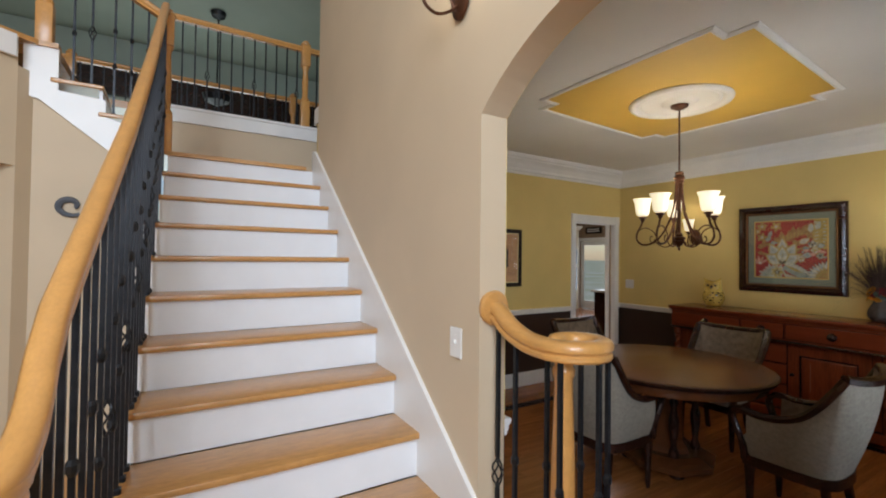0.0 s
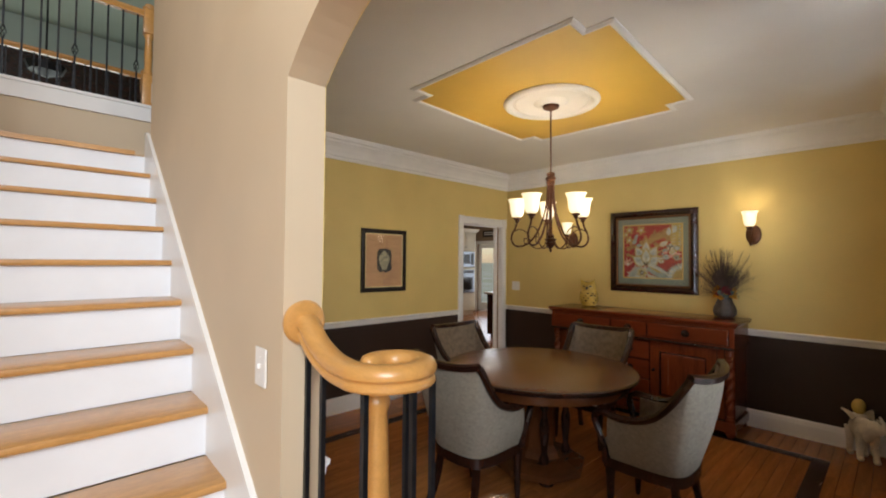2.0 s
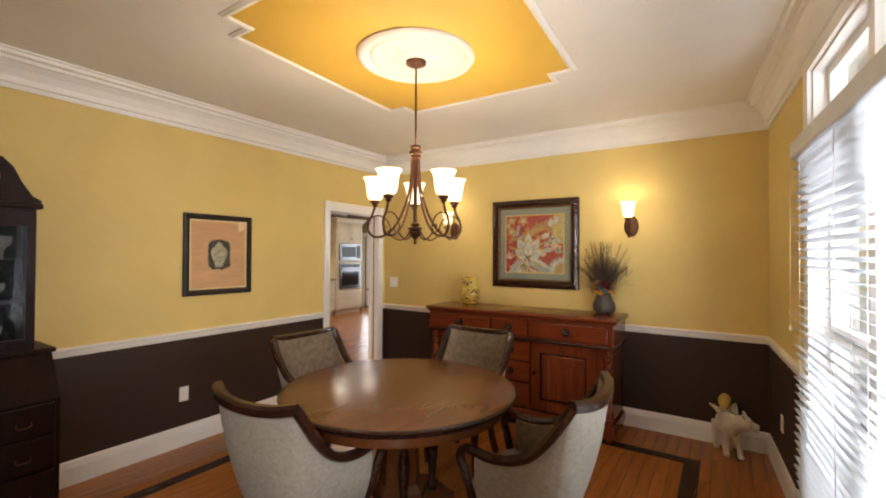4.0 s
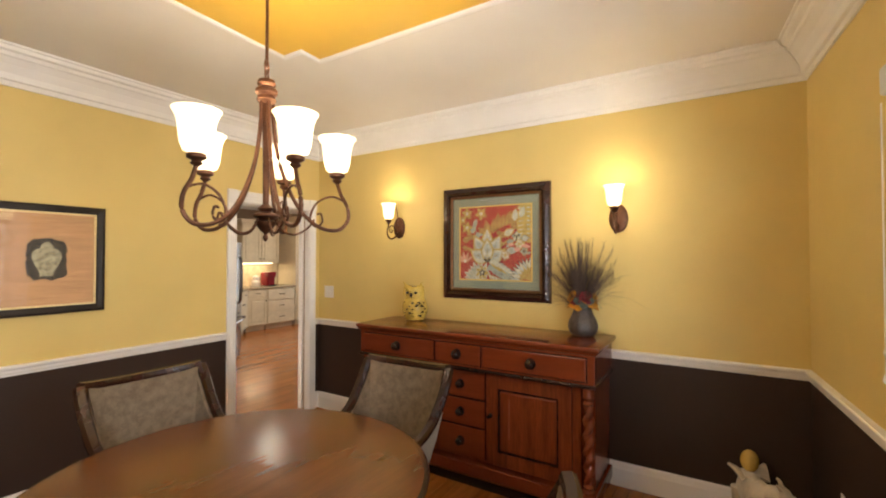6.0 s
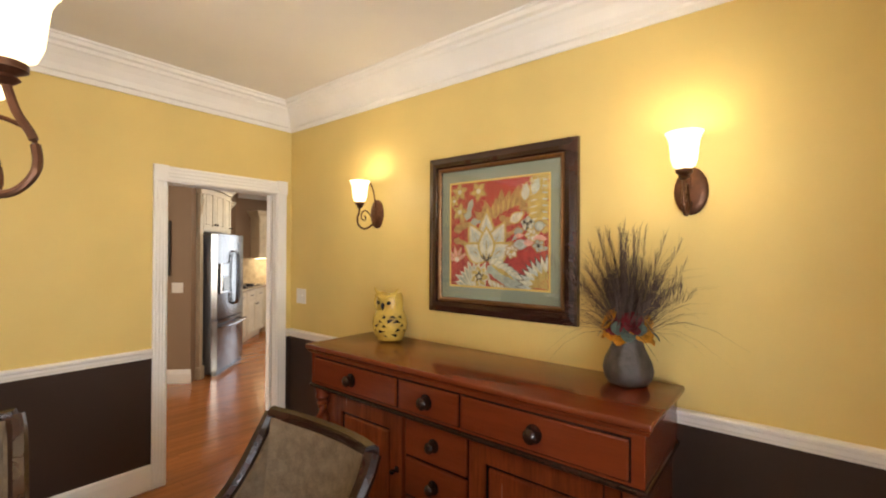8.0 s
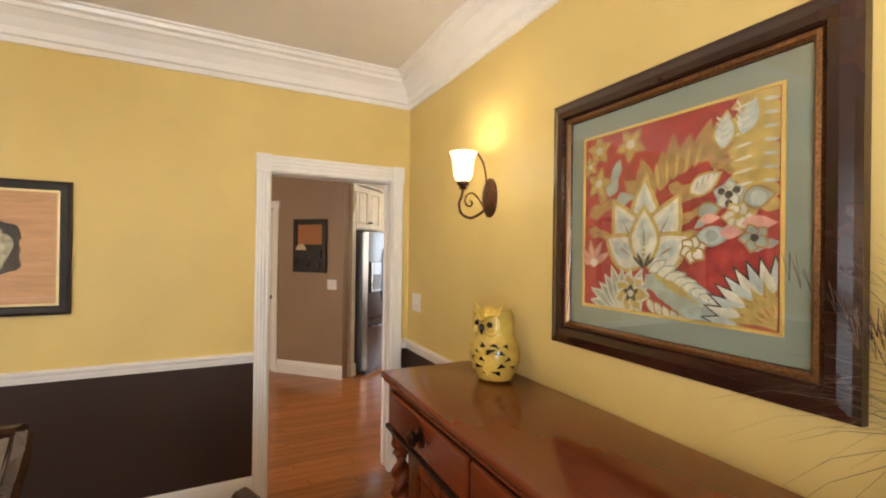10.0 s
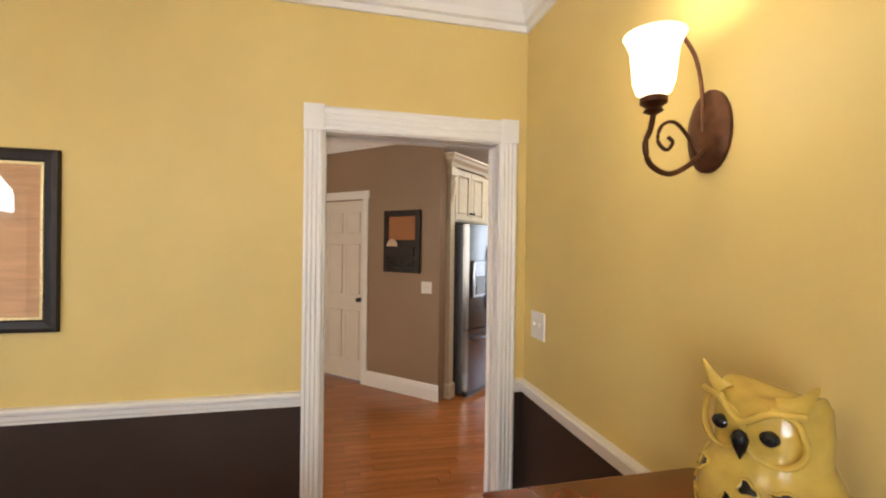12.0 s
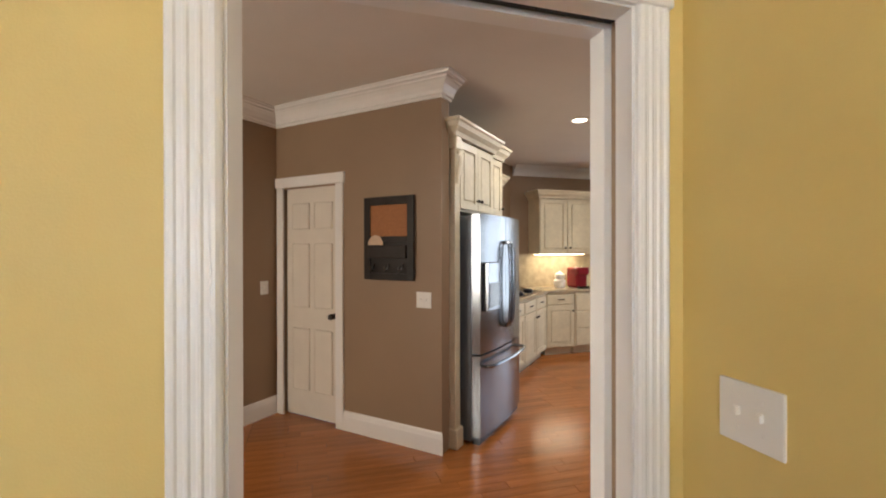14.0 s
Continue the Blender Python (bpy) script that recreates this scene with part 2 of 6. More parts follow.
M_CREAM = material("cabinet_cream_glazed", (0.66, 0.58, 0.41), 0.42, vary=0.08, scale=4, grain=0.12)
M_STEEL = material("stainless_steel", (0.25, 0.265, 0.29), 0.22, metal=1.0, vary=0.08, scale=3, stretch=(40, 40, 1))
M_STEELSIDE = material("fridge_side_grey", (0.11, 0.12, 0.135), 0.42, metal=0.3, vary=0.1)
M_BLACK = material("black_glass", (0.012, 0.012, 0.014), 0.1)
M_GRANITE = material("granite_tan", (0.46, 0.38, 0.26), 0.2, vary=0.35, scale=60, grain=0.4)
M_SHADE = glowing("frosted_glass_lit", (1.0, 0.84, 0.50), 1.6)
M_BLIND = material("blind_white", (0.60, 0.62, 0.65), 0.45, vary=0.03)

# ---- structure ----
CEIL, FLOOR2, TOP = 2.765, 2.95, 5.6
EAST, NORTH, SOUTH, WESTF, WESTD = 5.517, 3.945, -0.02, 1.06, 1.185
DOOR0, DOOR1, HEAD = 4.594, 5.379, 2.025


def wall_boxes(axis, a, b, s0, s1, z0, z1, holes=()):
    """A straight wall between planes a and b of axis, from s0 to s1 along it, pierced by holes (s0, s1, z0, z1)."""
    bm = bm_new()
    cuts = sorted({s0, s1, *[h[0] for h in holes], *[h[1] for h in holes]})
    for u, v in zip(cuts, cuts[1:]):
        spans, at = [], z0
        for h in sorted((h for h in holes if h[0] <= u and h[1] >= v), key=lambda h: h[2]):
            if h[2] > at:
                spans.append((at, h[2]))
            at = h[3]
        if at < z1:
            spans.append((at, z1))
        for lo, hi in spans:
            box(bm, *((a, b, u, v) if axis == "x" else (u, v, a, b)), lo, hi)
    return bm


WIN0, WIN1 = 2.54, 4.18
PIVOT = Vector((EAST, SOUTH, 0))
STURN = Matrix.Translation(PIVOT) @ Matrix.Rotation(radians(3.8), 4, "Z") @ Matrix.Translation(-PIVOT)
solid("wall_east", boxes((EAST, EAST + 0.14, SOUTH - 0.14, NORTH + 0.14, 0, CEIL)), M_YELLOW, "painted wall, gold above and dark brown below the chair rail", "wall")
solid("wall_north", wall_boxes("y", NORTH, NORTH + 0.07, WESTD - 0.0, EAST, 0, CEIL, [(DOOR0 - 0.02, DOOR1 + 0.02, 0, HEAD + 0.02)]), M_YELLOW, "painted wall, gold above and dark brown below the chair rail", "wall")
solid("wall_north_kitchen_side", wall_boxes("y", NORTH + 0.07, NORTH + 0.14, WESTD + 0.4, EAST, 0, CEIL, [(DOOR0 - 0.02, DOOR1 + 0.02, 0, HEAD + 0.02)]), M_TAUPE, "taupe painted wall beside the pocket door", "wall")
solid("wall_south", wall_boxes("y", SOUTH - 0.14, SOUTH, WESTD - 0.1, EAST + 0.1, 0, CEIL, [(WIN0, WIN1, 0.22, 2.08), (WIN0, WIN1, 2.20, 2.52)]), M_YELLOW, "painted wall with tall window, gold over dark brown", "wall").matrix_world = STURN

ARCH_Y, ARCH_R, SPRING = 1.284, 0.90, 2.082
arch_c = ARCH_Y - 0.64
arc = [(arch_c + ARCH_R * math.sin(a), SPRING + ARCH_R * (math.cos(a) - math.cos(math.asin(0.64 / ARCH_R)))) for a in np.linspace(math.asin(0.64 / ARCH_R), -math.asin(0.64 / ARCH_R), 29)]


def arch_outline(y0, y1, top):
    return [(y1, 0), (y1, top), (y0, top), (y0, 0), (arc[-1][0], 0), *arc[::-1], (ARCH_Y, 0)]


def foyer_lean(bm):
    """The foyer face of the arch wall runs slightly out of square beside the stairs."""
    for v in bm.verts:
        if v.co.y > ARCH_Y and v.co.x < WESTD - 0.01:
            v.co.x += 0.028 * (v.co.y - ARCH_Y)
    return bm


solid("wall_arch", foyer_lean(prism(bm_new(), arch_outline(-2.5, 3.78, TOP), "x", WESTF, WESTD - 0.003)), M_BEIGE, "beige painted wall with an arched opening to the dining room", "wall")
solid("wall_arch_dining_side", prism(bm_new(), arch_outline(SOUTH - 0.6, NORTH, CEIL), "x", WESTD - 0.003, WESTD), M_YELLOW, "gold and brown painted wall round the arched opening", "wall")

bm = bm_new()
box(bm, WESTD - 0.01, EAST + 0.14, SOUTH - 0.6, NORTH + 0.14, CEIL, CEIL + 0.15)
solid("ceiling", bm, M_CEIL, "white painted dining room ceiling", "ceiling")

# painted ceiling panel with stepped corners, a raised moulding round it
PX0, PX1, PY0, PY1, NX, NY = 2.475, 4.205, 1.065, 2.600, 0.148, 0.15
panel = [(PX0 + NX, PY0), (PX1 - NX, PY0), (PX1 - NX, PY0 + NY), (PX1, PY0 + NY), (PX1, PY1 - NY), (PX1 - NX, PY1 - NY), (PX1 - NX, PY1), (PX0 + NX, PY1), (PX0 + NX, PY1 - NY), (PX0, PY1 - NY), (PX0, PY0 + NY), (PX0 + NX, PY0 + NY)]
panel = [(x, y + 0.05 * (x - 3.36)) for x, y in panel]
solid("ceiling_panel", prism(bm_new(), panel, "z", CEIL - 0.004, CEIL + 0.002), M_GOLD, "gold painted ceiling panel with stepped corners", "ceiling")


def offset_loop(loop, d):
    out, n = [], len(loop)
    for i in range(n):
        p, a, b = Vector(loop[i]), Vector(loop[i - 1]), Vector(loop[(i + 1) % n])
        t0, t1 = (p - a).normalized(), (b - p).normalized()
        n0, n1 = Vector((t0.y, -t0.x)), Vector((t1.y, -t1.x))
        out.append(p + (n0 + n1) * d / max(0.2, 1 + n0.dot(n1)))
    return out


def loop_moulding(loop, z, profile):
    bm = bm_new()
    rings = [[bm.verts.new((*p, z + h)) for p in offset_loop(loop, d)] for d, h in profile]
    n = len(loop)
    for a, b in zip(rings, rings[1:] + rings[:1]):
        for i in range(n):
            j = (i + 1) % n
            bm.faces.new((a[i], a[j], b[j], b[i]))
    return bm


solid("trim_ceiling_panel", loop_moulding(panel, CEIL, [(-0.020, 0.001), (-0.020, -0.006), (-0.010, -0.013), (0.004, -0.015), (0.014, -0.009), (0.022, -0.007), (0.022, 0.001)]), M_TRIM, "white moulding round the gold ceiling panel", "moulding")

CROWN = [(0, 0), (0.0, -0.185), (0.012, -0.185), (0.014, -0.160), (0.030, -0.155), (0.036, -0.125), (0.060, -0.085), (0.088, -0.058), (0.100, -0.052), (0.104, -0.036), (0.128, -0.030), (0.135, -0.012), (0.148, -0.010), (0.148, 0)]
RAIL = [(0, 0.0), (0.012, 0.0), (0.014, 0.012), (0.020, 0.018), (0.022, 0.036), (0.034, 0.044), (0.036, 0.056), (0.030, 0.062), (0, 0.062)]
CROWN = [(d * 1.05, h * 1.13) for d, h in CROWN]
BASE = [(0, 0), (0.016, 0), (0.016, 0.115), (0.013, 0.130), (0.010, 0.150), (0.004, 0.162), (0, 0.162)]


def run(bm, p, q, z, profile, inward, cut0=0, cut1=0):
    """A moulding from p to q; inward: the way off the wall; cut: 1 shortens an end by its depth (inside corner mitre), -1 lengthens it."""
    p, q, inn = Vector(p), Vector(q), Vector(inward)
    t = (q - p).normalized()
    lo = [bm.verts.new((*(p + inn * d + t * d * cut0), z + h)) for d, h in profile]
    hi = [bm.verts.new((*(q + inn * d - t * d * cut1), z + h)) for d, h in profile]
    n = len(profile)
    for i in range(n):
        j = (i + 1) % n
        bm.faces.new((lo[i], lo[j], hi[j], hi[i]))
    bm.faces.new(lo[::-1])
    bm.faces.new(hi)
    return bm


for nm, prof, z, lab, cat in (("trim_crown", CROWN, CEIL, "white stepped crown moulding along the dining room ceiling", "moulding"), ("trim_chair_rail", RAIL, 0.857, "white chair rail between gold and brown paint", "moulding"), ("baseboard", BASE, 0.0, "tall white baseboard", "baseboard")):
    crown = nm == "trim_crown"
    for p, q, inn in (((EAST, SOUTH), (EAST, NORTH), (-1, 0)), ((EAST, NORTH), (WESTD, NORTH), (0, -1)), ((WESTD, SOUTH), (EAST, SOUTH), (0, 1)), ((WESTD, NORTH), (WESTD, SOUTH), (1, 0))):
        bm = bm_new()
        if crown:
            run(bm, p, q, z, prof, inn, 1, 1)
        elif inn == (0, -1):
            run(bm, p, (DOOR1 + 0.088, NORTH), z, prof, inn, 1, 0)
            run(bm, (DOOR0 - 0.088, NORTH), q, z, prof, inn, 0, 1)
        elif inn == (0, 1) and nm == "trim_chair_rail":
            run(bm, p, (WIN0 - 0.1, SOUTH), z, prof, inn, 1, 0)
            run(bm, (WIN1 + 0.09, SOUTH), q, z, prof, inn, 0, 1)
        elif inn == (1, 0):
            run(bm, p, (WESTD, ARCH_Y), z, prof, inn, 1, 0)
        else:
            run(bm, p, q, z, prof, inn, 1, 1)
        made = solid(nm, bm, M_TRIM, lab, cat)
        if inn == (0, 1):
            made.matrix_world = STURN

# doorway: jamb lining and fluted casing with corner blocks
door = thing("door_1", "cased doorway with fluted white trim and corner blocks, pocket door slid away", "doorway")
door["kind"] = "structure"
part("jamb", boxes((DOOR0 - 0.02, DOOR0, NORTH - 0.004, NORTH + 0.144, 0, HEAD)), M_TRIM, door)
part("jamb", boxes((DOOR1, DOOR1 + 0.02, NORTH - 0.004, NORTH + 0.05, 0, HEAD), (DOOR1, DOOR1 + 0.02, NORTH + 0.09, NORTH + 0.144, 0, HEAD)), M_TRIM, door, "jamb split by the pocket door's slot")
part("head_jamb", boxes((DOOR0 - 0.02, DOOR1 + 0.02, NORTH - 0.004, NORTH + 0.05, HEAD, HEAD + 0.02), (DOOR0 - 0.02, DOOR1 + 0.02, NORTH + 0.09, NORTH + 0.144, HEAD, HEAD + 0.02)), M_TRIM, door)
part("track_slot", boxes((DOOR0, DOOR1 + 0.018, NORTH + 0.05, NORTH + 0.09, HEAD + 0.014, HEAD + 0.019)), M_BLACK, door, "dark slot of the sliding track")
flute = [(0, 0), (0, 0.014), (0.004, 0.019), (0.010, 0.021)]
for u in (0.014, 0.033, 0.052):
    flute += [(u, 0.021), (u + 0.004, 0.0180), (u + 0.011, 0.0180), (u + 0.015, 0.021)]
flute += [(0.073, 0.021), (0.079, 0.017), (0.082, 0.012), (0.082, 0)]
for x0 in (DOOR0 - 0.088, DOOR1 + 0.006):
    part("casing", prism(bm_new(), [(x0 + u, NORTH - d) for u, d in flute], "z", 0, HEAD + 0.004), M_TRIM, door, "fluted upright casing")
    part("corner_block", boxes((x0 - 0.003, x0 + 0.085, NORTH - 0.026, NORTH, HEAD + 0.002, HEAD + 0.112), bevel=0.004), M_TRIM, door)
bm = prism(bm_new(), [(NORTH - d, HEAD + 0.004 + u * 1.26) for u, d in flute], "x", DOOR0 - 0.003, DOOR1 + 0.003)
part("head_casing", bm, M_TRIM, door, "fluted head casing")

# floors
solid("floor", boxes((WESTD - 0.125, EAST + 0.14, SOUTH - 0.6, NORTH + 0.14, -0.12, -0.012)), M_GAP, "red oak strip floor with a dark inlaid border", "floor")
solid("floor_kitchen", boxes((0.4, 12, NORTH + 0.14, 13, -0.12, -0.012)), M_GAP, "red oak strip floor", "floor")
solid("floor_foyer", boxes((-4, WESTD - 0.125, -2.6, 13, -0.12, 0.0)), M_OAK, "oak foyer floor", "floor")

# ---- foyer and stairs ----
RISE, RUN, NOSE4 = 0.1975, 0.267, 1.72
LANDING = 2.320


def nose_y(k):
    return NOSE4 + (k - 4) * RUN


def tread_z(k):
    return LANDING - (12 - k) * RISE


# unseen wall; its opening is assumed and follows the foyer lamp
solid("wall_foyer_south", wall_boxes("y", -2.65, -2.5, -4, WESTD, 0, TOP, [(-2.8, -0.3, 1.9, 5.0)]), M_BEIGE, "beige painted entrance wall with an unseen opening assumed for daylight", "wall")
solid("wall_foyer_west", boxes((-4.15, -4, -2.65, 13, 0, TOP)), M_BEIGE, "beige painted foyer wall", "wall")
solid("ceiling_foyer", boxes((-4.15, 8, -2.65, 10.2, TOP, TOP + 0.1)), M_CEIL, "white painted ceiling high over the foyer", "ceiling")

stairs = thing("staircase", "straight staircase with golden oak treads and white risers", "staircase")
stairs["kind"] = "structure"
for k in range(1, 13):
    y, z = nose_y(k), tread_z(k)
    left = -0.16 + 0.014 * k
    right = 1.058 + 0.028 * (y - ARCH_Y) if k > 2 else (1.34 if k == 1 else 1.05)
    if k < 12:
        bm = bm_new()
        if k == 1:
            tip = [(1.22 + 0.15 * math.cos(a), y + 0.16 + 0.16 * math.sin(a)) for a in np.linspace(-math.pi / 2, math.pi / 2, 14)]
            prism(bm, [(left - 0.12, y + 0.32), (left - 0.12, y), *tip], "z", z - 0.032, z)
        else:
            box(bm, left, right, y, y + RUN + 0.022, z - 0.030, z, bevel=0.011)
        part("tread", bm, M_OAK, stairs, smooth=True)
    inset = 0.026
    part("riser", boxes((left + 0.012, right - (0.1 if k == 1 else 0.002), y + inset, y + inset + 0.02, max(0.0, z - RISE), z - 0.0305)), M_RISER, stairs)
part("landing_board", boxes((-0.16, 1.05, nose_y(12), 4.85, LANDING - 0.032, LANDING), (1.06, 2.6, 4.0, 4.85, LANDING - 0.032, LANDING)), M_OAK, stairs, "oak stair landing")
part("carriage", boxes((-0.05, 1.055, nose_y(6) + 0.06, nose_y(12) + 0.05, 0, 0.9)), M_BEIGE, stairs)
slope = 0.7266
sk = [(nose_y(2) - 0.10, 2 * RISE - 0.2), (nose_y(12) - 0.03, LANDING + 0.14), (nose_y(12) + 0.045, LANDING + 0.15), (nose_y(12) + 0.045, LANDING - 0.2), (nose_y(3), 0.05), (nose_y(2) - 0.1, 0.05)]
part("skirt_board", foyer_lean(prism(bm_new(), [(max(y, ARCH_Y + 0.0), z) for y, z in [(ARCH_Y, 0.0), (ARCH_Y, 0.65), *sk[1:4]]] + [(nose_y(3) + 0.3, 0.0)], "x", 1.040, 1.061)), M_TRIM, stairs, "white sloping skirt board")
part("outer_string", prism(bm_new(), [(nose_y(1) + 0.05, 0), (nose_y(1) + 0.05, tread_z(1) - 0.031), *[p for k in range(2, 13) for p in ((nose_y(k) + 0.03, tread_z(k - 1) - 0.031), (nose_y(k) + 0.03, tread_z(k) - 0.031))], (nose_y(12) + 0.06, LANDING - 0.031), (nose_y(12) + 0.06, 0)], "x", -0.09, -0.07), M_TRIM, stairs, "white cut outer string")

RAILSEC = [(-0.026, -0.03), (0.026, -0.03), (0.022, -0.014), (0.031, -0.002), (0.032, 0.014), (0.024, 0.026), (0.010, 0.031), (-0.010, 0.031), (-0.024, 0.026), (-0.032, 0.014), (-0.031, -0.002), (-0.022, -0.014)]


def spiral(cx, cy, z, r0, r1, a0, turn, n=40):
    return [(cx + (r0 + (r1 - r0) * i / n) * math.cos(a0 + turn * i / n), cy + (r0 + (r1 - r0) * i / n) * math.sin(a0 + turn * i / n), z) for i in range(n + 1)]


def baluster(parent, x, y, z0, z1, knot=True, basket=False):
    bm = bm_new()
    s = 0.0068
    if basket:
        mid = z0 + 0.42 * (z1 - z0)
        box(bm, x - s, x + s, y - s, y + s, z0, mid - 0.055)
        box(bm, x - s, x + s, y - s, y + s, mid + 0.055, z1)
        for q in range(4):
            pts = [(x + 0.021 * math.sin(math.pi * t) * math.cos(q * math.pi / 2 + 3.4 * t), y + 0.021 * math.sin(math.pi * t) * math.sin(q * math.pi / 2 + 3.4 * t), mid - 0.058 + 0.116 * t) for t in np.linspace(0, 1, 9)]
            sweep(bm, pts, circle(0.0036, 5))
    else:
        box(bm, x - s, x + s, y - s, y + s, z0, z1)
        if knot:
            for f in (0.36, 0.62):
                mid = z0 + f * (z1 - z0)
                lathe(bm, [(0.008, mid - 0.02), (0.014, mid - 0.008), (0.014, mid + 0.008), (0.008, mid + 0.02)], 8, (x, y, 0))
    box(bm, x - 0.015, x + 0.015, y - 0.015, y + 0.015, z0, z0 + 0.022, bevel=0.004, seg=1)
    return part("baluster", bm, M_IRON, parent)


# rail with a volute beside the arch
VX, VY, VZ = 1.218, 0.972, 1.256
rail = thing("stair_railing", "golden oak volute handrail on turned newel and black iron balusters", "railing")
head = smooth_path([(1.121, 1.284, 1.352), (1.121, 1.245, 1.338), (1.116, 1.17, 1.292), (1.110, 1.07, VZ + 0.006), (1.106, 0.965, VZ)], 7)
turn_path = spiral(VX, VY, VZ, 0.112, 0.056, math.pi, 2 * math.pi * 0.90, 52)
VSEC = [(-0.027, -0.033), (0.027, -0.033), (0.031, -0.027), (0.030, -0.018), (0.0245, -0.013), (0.0245, -0.009), (0.033, -0.001), (0.034, 0.012), (0.026, 0.025), (0.011, 0.031), (-0.011, 0.031), (-0.026, 0.025), (-0.034, 0.012), (-0.033, -0.001), (-0.0245, -0.009), (-0.0245, -0.013), (-0.030, -0.018), (-0.031, -0.027)]


def volute_section(f):
    end = math.sqrt(max(0.02, 1 - max(0.0, (f - 0.93) / 0.07) ** 2))
    return [(u * end * (1 - 0.10 * f), v * (0.4 + 0.6 * end)) for u, v in VSEC]


part("handrail", sweep(bm_new(), [*head[:-1], *turn_path], volute_section), M_OAKRAIL, rail, "golden oak handrail curling into a volute", smooth=True)
part("rosette", lathe(bm_new(), [(0.064, 0.0), (0.066, -0.012), (0.060, -0.022), (0.048, -0.026), (0.02, -0.027)], 24, (1.121, 1.2835, 1.352), "y"), M_OAKRAIL, rail, "round oak rosette on the wall end", smooth=True)
part("newel", lathe(bm_new(), [(0.045, tread_z(1)), (0.045, 0.42), (0.050, 0.43), (0.038, 0.45), (0.042, 0.6), (0.037, 0.9), (0.029, 1.15), (0.036, 1.165), (0.036, 1.18), (0.029, 1.192), (0.033, 1.21), (0.040, 1.225), (0.042, VZ - 0.027)], 18, (VX - 0.036, VY + 0.012, 0)), M_OAKRAIL, rail, "slim turned oak newel", smooth=True)
for a in (200, 262, 330, 30, 95):
    baluster(rail, VX + 0.112 * math.cos(radians(a)), VY + 0.112 * math.sin(radians(a)), tread_z(1), VZ - 0.028)
baluster(rail, 1.121, 1.245, tread_z(2), 1.31, basket=True)
baluster(rail, 1.113, 1.14, tread_z(1), 1.26)

# open-side rail up the flight
rail2 = thing("stair_railing", "long golden oak handrail over black iron balusters up the stairs", "railing")


def rail_z(y):
    return 1.36 + slope * (y - 1.03)


LX0 = -0.104


def rail_x(y):
    return float(np.interp(y, (1.12, 1.45, 1.93, 2.6, 3.87), (LX0, -0.084, -0.055, -0.034, -0.012)))


up = [(rail_x(1.12 + (3.87 - 1.12) * f), 1.12 + (3.87 - 1.12) * f, rail_z(1.12 + (3.87 - 1.12) * f)) for f in np.linspace(0, 1, 12)]
low = smooth_path([(LX0 - 0.10, 0.735, 1.20), (LX0 - 0.01, 0.80, 1.205), (LX0 + 0.005, 0.92, 1.255), (LX0, 1.03, 1.345), up[0]], 6)
curl = [(2 * (LX0 - 0.10) - p[0], p[1], p[2]) for p in spiral(LX0 - 0.10, 0.86, 1.20, 0.125, 0.04, -math.pi / 2, -2 * math.pi * 0.9, 34)]
part("handrail", sweep(bm_new(), [*curl[::-1][:-1], *low[:-1], *up], [(u * 0.80, v * 0.9) for u, v in RAILSEC]), M_OAKRAIL, rail2, smooth=True)
n = 0
for k in range(1, 13):
    for j in (0.06, 0.15, 0.235):
        y = nose_y(k) + j
        if k == 12 and j > 0.1:
            continue
        x = rail_x(y) + 0.004
        baluster(rail2, x, y, tread_z(k), rail_z(y) - 0.02 if y > 1.05 else 1.21, basket=n % 3 == 1)
        n += 1
for a in (180, 250):
    baluster(rail2, LX0 - 0.1 + 0.1 * math.cos(radians(a)), 0.9 + 0.1 * math.sin(radians(a)), 0, 1.18)


def newel_post(parent, x, y, z0, h):
    bm = bm_new()
    box(bm, x - 0.045, x + 0.045, y - 0.045, y + 0.045, z0, z0 + 0.28, bevel=0.004)
    lathe(bm, [(0.038, z0 + 0.28), (0.045, z0 + 0.30), (0.030, z0 + 0.33), (0.034, z0 + 0.5), (0.028, z0 + h - 0.34), (0.040, z0 + h - 0.31), (0.036, z0 + h - 0.29)], 14, (x, y, 0))
    box(bm, x - 0.045, x + 0.045, y - 0.045, y + 0.045, z0 + h - 0.29, z0 + h - 0.06, bevel=0.004)
    lathe(bm, [(0.052, z0 + h - 0.06), (0.056, z0 + h - 0.045), (0.040, z0 + h - 0.03), (0.034, z0 + h - 0.01), (0.012, z0 + h)], 14, (x, y, 0))
    return part("newel", bm, M_OAKRAIL, parent, "turned oak newel post", smooth=True)


newel_post(rail2, 0.0, 3.90, LANDING, 1.10)

# upper landing, its short flight and gallery
solid("floor_upper", boxes((-4, 8, 4.86, 6.6, CEIL + 0.1, FLOOR2 - 0.02), (-4, -0.62, 3.9, 4.86, CEIL + 0.1, FLOOR2 - 0.02), (-4, -1.1, 3.2, 3.9, CEIL + 0.1, FLOOR2 - 0.02)), M_OAK, "oak floor of the upper gallery", "floor")
solid("wall_landing", boxes((-0.04, 4.2, 4.86, 4.98, LANDING, FLOOR2 - 0.14)), M_BEIGE, "beige painted wall under the gallery", "wall")
solid("trim_gallery", boxes((-0.02, 4.2, 4.835, 4.862, FLOOR2 - 0.14, FLOOR2 - 0.012), (-0.04, 4.2, 4.82, 4.9, FLOOR2 - 0.012, FLOOR2 + 0.012)), M_TRIM, "white fascia board along the gallery edge", "moulding")
solid("wall_under_flight", prism(bm_new(), [(-0.76, 0), (-0.76, 2.75), (-0.36, 2.46), (-0.09, 2.26), (-0.09, 0)], "y", 3.90, 3.99), M_BEIGE, "beige painted wall under the upper flight", "wall")
